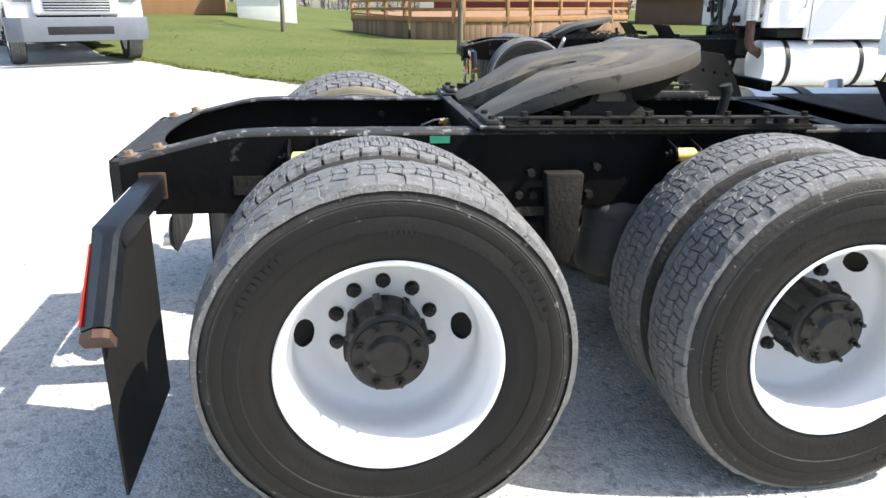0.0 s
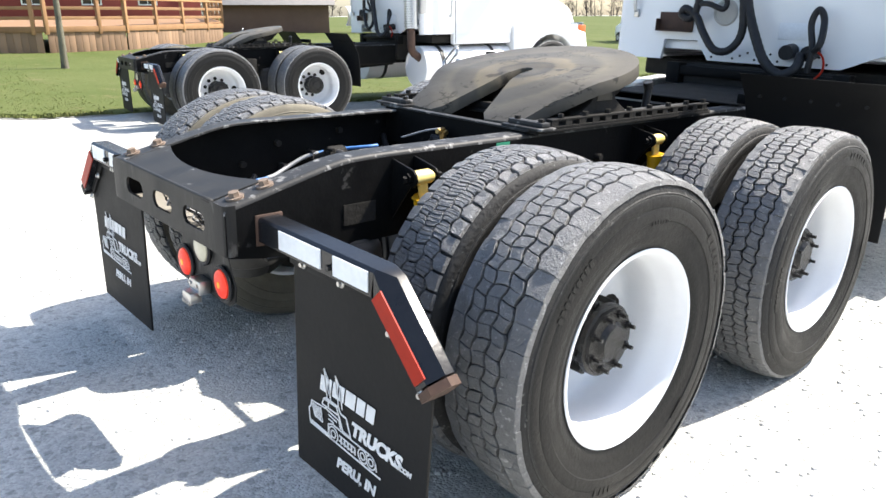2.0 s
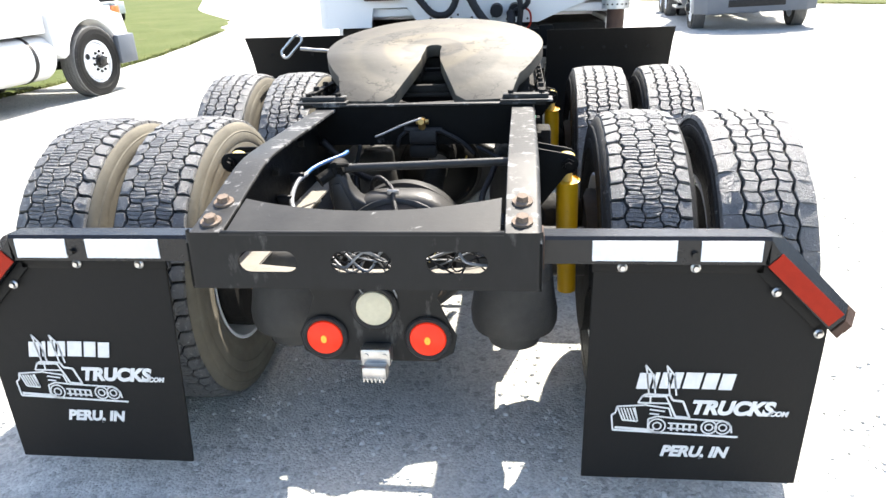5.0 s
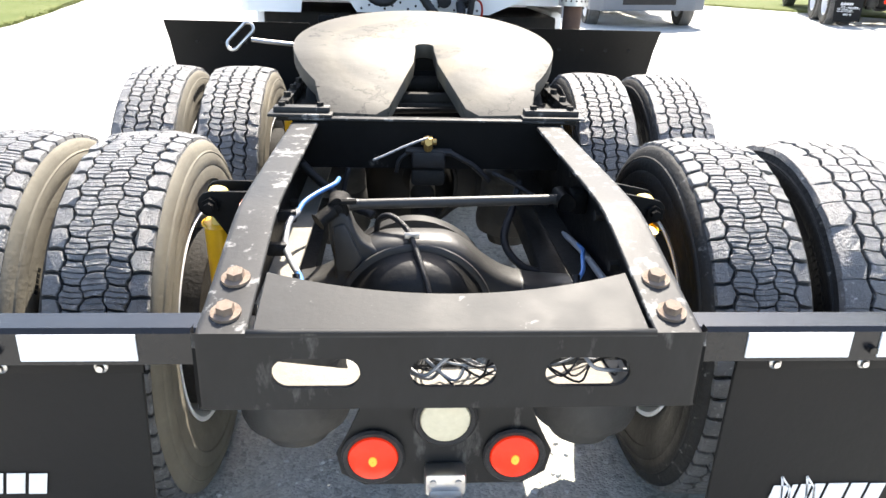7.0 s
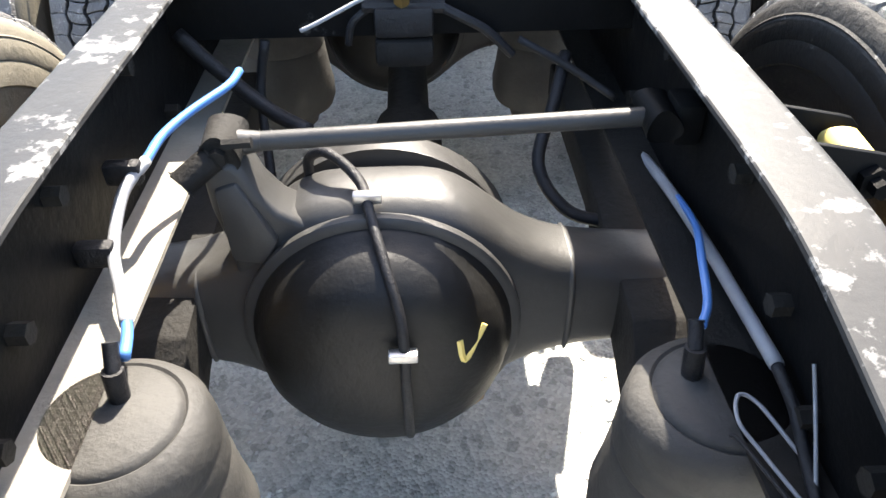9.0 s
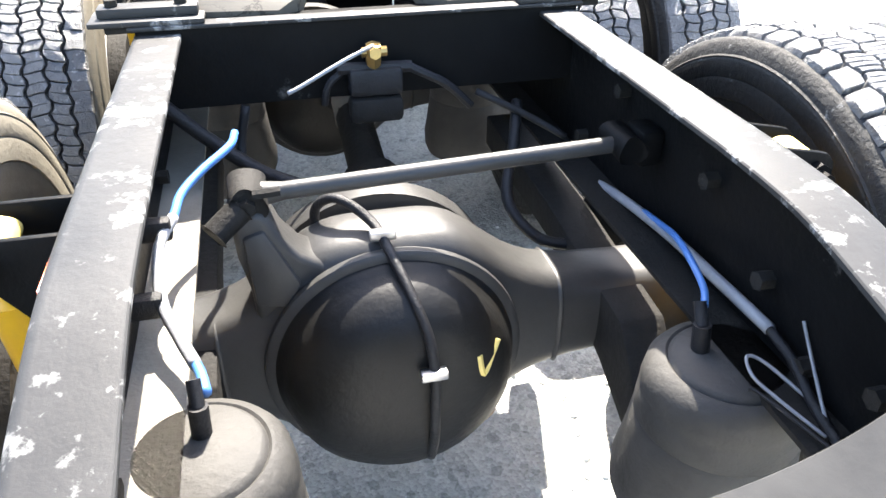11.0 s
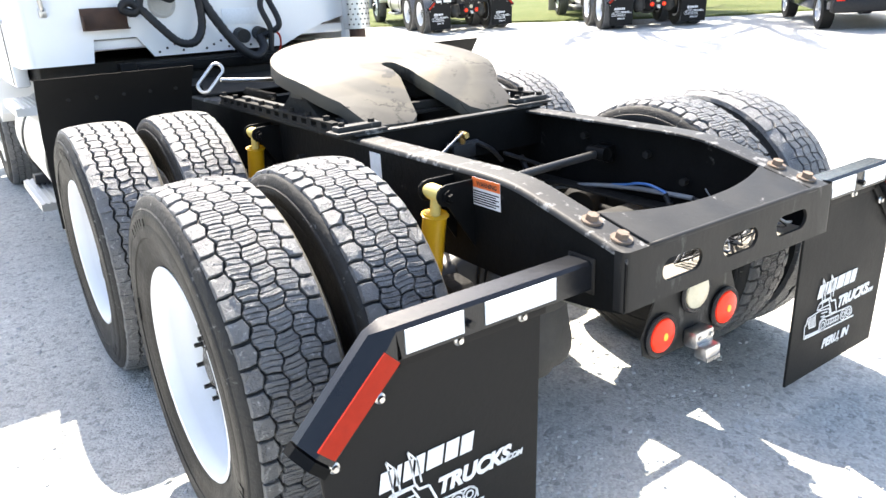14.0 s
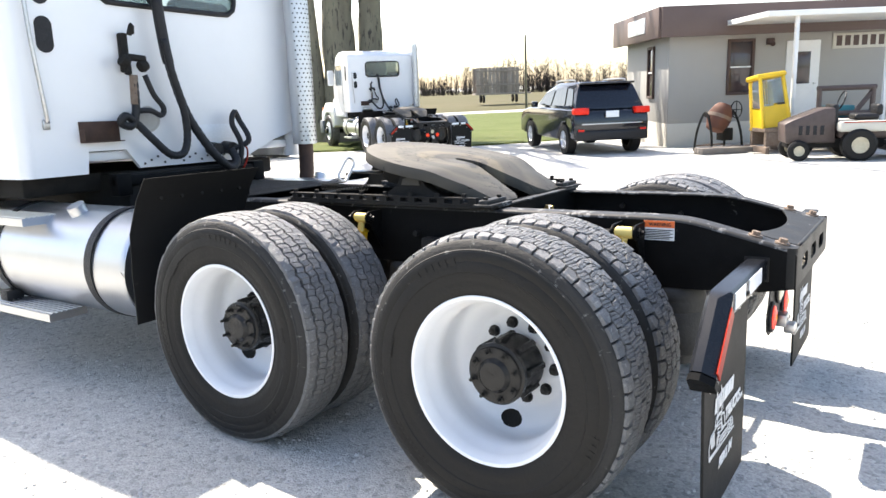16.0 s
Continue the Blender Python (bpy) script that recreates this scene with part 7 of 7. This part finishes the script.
pole = thing("utility_pole", "slim wooden utility pole at the field's edge", "pole", base(33.2, 17.5, 0))
part("shaft", rod((0, 0, -0.2), (0, 0, 4.6), 0.08, 12, 0.05), M_BARK, pole)


def far_wood(count, seed, ang0, ang1, r0, r1, h0, h1):
    """A far belt of bare trees, each a stem with a fan of thin twigs."""
    rnd = random.Random(seed)
    vs, fs = [], []

    def sliver(p, q, w):
        n = len(vs)
        d = Vector((-(p.y), p.x, 0)).normalized() * w
        vs.extend([p - d, p + d, q + d * 0.3, q - d * 0.3])
        fs.append((n, n + 1, n + 2, n + 3))
        v = Vector((p.x, p.y, 0)).normalized() * w
        n = len(vs)
        vs.extend([p - v, p + v, q + v * 0.3, q - v * 0.3])
        fs.append((n, n + 1, n + 2, n + 3))
    for _ in range(count):
        a, r = math.radians(rnd.uniform(ang0, ang1)), rnd.uniform(r0, r1)
        b = Vector((r * math.cos(a), r * math.sin(a), -0.3))
        h = rnd.uniform(h0, h1) * (0.8 + 0.35 * math.sin(a * 9) * math.sin(a * 23))
        top = b + Vector((rnd.uniform(-1, 1), rnd.uniform(-1, 1), h * 0.8))
        sliver(b, top, 0.075)
        for k in range(24):
            s = b.lerp(top, rnd.uniform(0.03, 1.0))
            w = Vector((rnd.uniform(-1, 1), rnd.uniform(-1, 1), rnd.uniform(0.1, 0.9))) * h * rnd.uniform(0.1, 0.26)
            e = s + w
            sliver(s, e, 0.036)
            for _ in range(3):
                u = s.lerp(e, rnd.uniform(0.3, 1))
                sliver(u, u + Vector((rnd.uniform(-1, 1), rnd.uniform(-1, 1), rnd.uniform(-0.1, 0.8))) * h * 0.1, 0.035)
    me = bpy.data.meshes.new("far_wood")
    me.from_pydata([tuple(v) for v in vs], [], fs)
    me.materials.append(M_TWIG)
    return me


M_TWIG = mat("far_twigs", (0.045, 0.04, 0.041), 0.95, second=(0.03, 0.027, 0.028), scale=0.05, spec=0.05)
tagged(new("far_wood", far_wood(1500, 21, -15, 100, 190, 300, 7, 13)), "far belt of bare grey-brown trees", "trees", kind="stuff")
tagged(new("far_thicket", far_wood(2200, 31, -15, 100, 160, 190, 2.0, 5)), "low bare thicket before the far trees", "bushes", kind="stuff")
tagged(new("far_wood", far_wood(400, 22, 100, 235, 120, 170, 6, 11)), "far bare trees behind the houses", "trees", kind="stuff")
tagged(new("far_wood", far_wood(300, 23, 235, 345, 120, 190, 6, 11)), "far bare trees beyond the road", "trees", kind="stuff")

# old hay wagon out in the field
wagon = thing("farm_wagon", "old slatted wooden farm wagon out in the field", "wagon", Matrix.Translation((60, 34.5, 0.04)) @ Matrix.Rotation(radians(-50), 4, "Z"))
for k in range(11):
    part("slat", box((-2.1 + 0.38 * k, -1.1, 0.9), (-1.76 + 0.38 * k, -1.05, 3.3), 0.01), M_WOODGREY, wagon)
    part("slat", box((-2.1 + 0.38 * k, 1.05, 0.9), (-1.76 + 0.38 * k, 1.1, 3.3), 0.01), M_WOODGREY, wagon)
part("bed", box((-2.2, -1.15, 0.75), (3.2, 1.15, 0.9), 0.02), M_WOODGREY, wagon)
for z in (1.6, 2.9):
    part("cross_board", box((-2.2, -1.16, z), (2.2, -1.11, z + 0.16), 0.01), M_WOODGREY, wagon)
for x in (-1.4, 1.8):
    small_wheel(wagon, x, -0.9, 0.38, 0.2, M_RUST)
    small_wheel(wagon, x, 0.9, 0.38, 0.2, M_RUST)

# ---- deck, house and things across the lawn ----
M_DECK = mat("stained_deck_boards", (0.36, 0.2, 0.09), 0.8, second=(0.25, 0.13, 0.06), amount=0.5, scale=3, bump=0.2, bump_scale=30, vary=0.25, stretch=(1, 1, 0.2))
M_DECK2 = mat("weathered_skirt_boards", (0.24, 0.125, 0.06), 0.85, second=(0.25, 0.19, 0.14), amount=0.5, scale=1.2, vary=0.35, stretch=(1, 1, 0.3))
M_SHED = mat("dark_brown_planks", (0.1, 0.058, 0.04), 0.85, second=(0.14, 0.085, 0.06), scale=2, bump=0.2, bump_scale=15)
deck = thing("wooden_deck", "raised wooden deck with board skirting and railing", "deck", Matrix.Identity(4))
corners = [(-26.5, 1.0), (-21.9, 2.7), (-21.0, 4.3), (-21.3, 6.6), (-24.4, 11.2), (-29.5, 13.0)]
ME_SK = mesh_of("skirt_board", box((0.0, -0.012, 0), (0.185, 0.012, 0.8), 0.004), M_DECK2)
for a, b in zip(corners, corners[1:]):
    p, q = Vector((*a, 0)), Vector((*b, 0))
    z = min(lot(*a), lot(*b)) - 0.05
    yaw = math.atan2(q.y - p.y, q.x - p.x)
    length = (q - p).length
    m = Matrix.Translation((p.x, p.y, z)) @ Matrix.Rotation(yaw, 4, "Z")
    for k in range(int(length / 0.19)):
        part("skirt_board", ME_SK, None, deck, at=m @ Matrix.Translation((0.19 * k, 0, 0)))
    part("rim_joist", moved(box((0, -0.05, 0.66), (length, -0.014, 0.82), 0.005), m), M_DECK, deck)
    for z0, z1 in ((1.0, 1.09), (1.27, 1.36)):
        part("rail_board", moved(box((0, -0.02, z0), (length, 0.02, z1), 0.005), m), M_DECK, deck)
    part("hand_rail", moved(box((-0.03, -0.07, 1.55), (length + 0.03, 0.07, 1.61), 0.008), m), M_DECK, deck)
    for k in range(int(length / 1.5) + 1):
        part("post", moved(box((1.5 * k - 0.05, -0.06, 0.6), (1.5 * k + 0.05, 0.06, 1.7), 0.008), m), M_DECK, deck)
part("deck_floor", prism([(x, y, lot(x, y) + 0.70) for x, y in corners], (0, 0, 0.05)), M_DECK, deck)
M_REDWALL = mat("red_painted_boards", (0.22, 0.035, 0.025), 0.8, second=(0.17, 0.03, 0.022), scale=1.5, bump=0.2, bump_scale=10)
M_ROOFING = mat("grey_shingle_roof", (0.14, 0.13, 0.125), 0.9, second=(0.2, 0.19, 0.18), scale=4, bump=0.4, bump_scale=15)


def house(name, label, x, y, yaw, w, d, h, wallmat, windows):
    o = thing(name, label, "house", base(x, y, yaw, 0.0))
    part("wall", box((-w / 2, -d / 2, -0.4), (w / 2, d / 2, h), 0.01), wallmat, o)
    part("roof", prism([(-w / 2 - 0.3, -d / 2 - 0.4, h), (-w / 2 - 0.3, d / 2 + 0.4, h), (-w / 2 - 0.3, 0, h + d * 0.28)], (w + 0.6, 0, 0), 0.01), M_ROOFING, o)
    for k in range(windows):
        cx = -w / 2 + w * (k + 1) / (windows + 1)
        wd = part("window", box((cx - 0.45, -d / 2 - 0.03, 1.0), (cx + 0.45, -d / 2 - 0.005, 2.2), 0.005), M_PANE, o)
        part("window_frame", join(box((cx - 0.53, -d / 2 - 0.05, 0.93), (cx - 0.45, -d / 2 - 0.004, 2.27), 0.004), box((cx + 0.45, -d / 2 - 0.05, 0.93), (cx + 0.53, -d / 2 - 0.004, 2.27), 0.004), box((cx - 0.45, -d / 2 - 0.05, 2.2), (cx + 0.45, -d / 2 - 0.004, 2.27), 0.004), box((cx - 0.45, -d / 2 - 0.05, 0.93), (cx + 0.45, -d / 2 - 0.004, 1.0), 0.004), box((cx - 0.02, -d / 2 - 0.045, 1.0), (cx + 0.02, -d / 2 - 0.004, 2.2), 0.004)), M_DOOR, wd)
    return o


house("red_house", "red board house with white windows behind the deck", -47, 13.5, 76, 12, 7, 2.9, M_REDWALL, 3)
house("log_cabin", "cabin with orange-brown log walls", -31.5, -8.6, 96, 8.6, 5, 2.6, M_DECK, 2)
house("white_shed", "small white shed beyond the lawn", -29.3, -2.35, 92, 2.3, 2.0, 1.9, M_DOOR, 0)
house("brown_shed", "low brown plank shed beyond the lawn", -31.0, 17.2, 60, 5.0, 3.0, 1.25, M_SHED, 0)
tank = thing("propane_tank", "white horizontal propane tank on feet", "tank", base(-27.6, 20.6, 60))
part("shell", bev(rod((-1.2, 0, 0.85), (1.2, 0, 0.85), 0.45, 32), 0.15, 4), M_CAB, tank)
for x in (-0.8, 0.8):
    part("foot", box((x - 0.08, -0.3, -0.05), (x + 0.08, 0.3, 0.5), 0.01), M_SKIRT, tank)
cart = thing("golf_cart", "white golf cart with a flat canopy", "cart", base(-16.4, 26.4, 60))
part("body", join(bev(prism([(0.55, y, z) for y, z in ((-1.1, 0.3), (-1.1, 0.75), (-0.3, 0.8), (-0.25, 0.4), (0.5, 0.4), (0.6, 0.85), (1.15, 0.7), (1.2, 0.3))], (-1.1, 0, 0)), 0.03)), M_CAB, cart)
part("canopy", box((-0.6, -1.0, 1.78), (0.6, 0.8, 1.85), 0.03), M_CAB, cart)
for x in (-0.52, 0.52):
    for y0, y1 in ((-0.8, -0.8), (0.7, 0.5)):
        part("post", rod((x, y0, 0.7), (x, y1, 1.8), 0.02, 8), M_HOSE, cart)
    small_wheel(cart, x, -0.7, 0.23, 0.18, M_SKIRT)
    small_wheel(cart, x, 0.75, 0.23, 0.18, M_SKIRT)
part("seat", box((-0.5, -0.55, 0.75), (0.5, 0.0, 0.95), 0.04), M_HOSE, cart)
pile = thing("firewood_pile", "loose heap of split firewood on the lawn", "firewood", base(-31.8, 2.9, 20))
rnd = random.Random(3)
ME_LOG = mesh_of("log", rod((-0.35, 0, 0), (0.35, 0, 0), 0.12, 8), M_BARK)
for k in range(70):
    r = rnd.random() ** 0.5
    a = rnd.random() * math.tau
    part("log", ME_LOG, None, pile, at=Matrix.Translation((1.9 * r * math.cos(a), 1.0 * r * math.sin(a), 0.08 + 0.75 * (1 - r) * rnd.random())) @ Matrix.Rotation(rnd.random() * 6.3, 4, "Z") @ Matrix.Rotation(rnd.uniform(-0.4, 0.4), 4, "Y"))
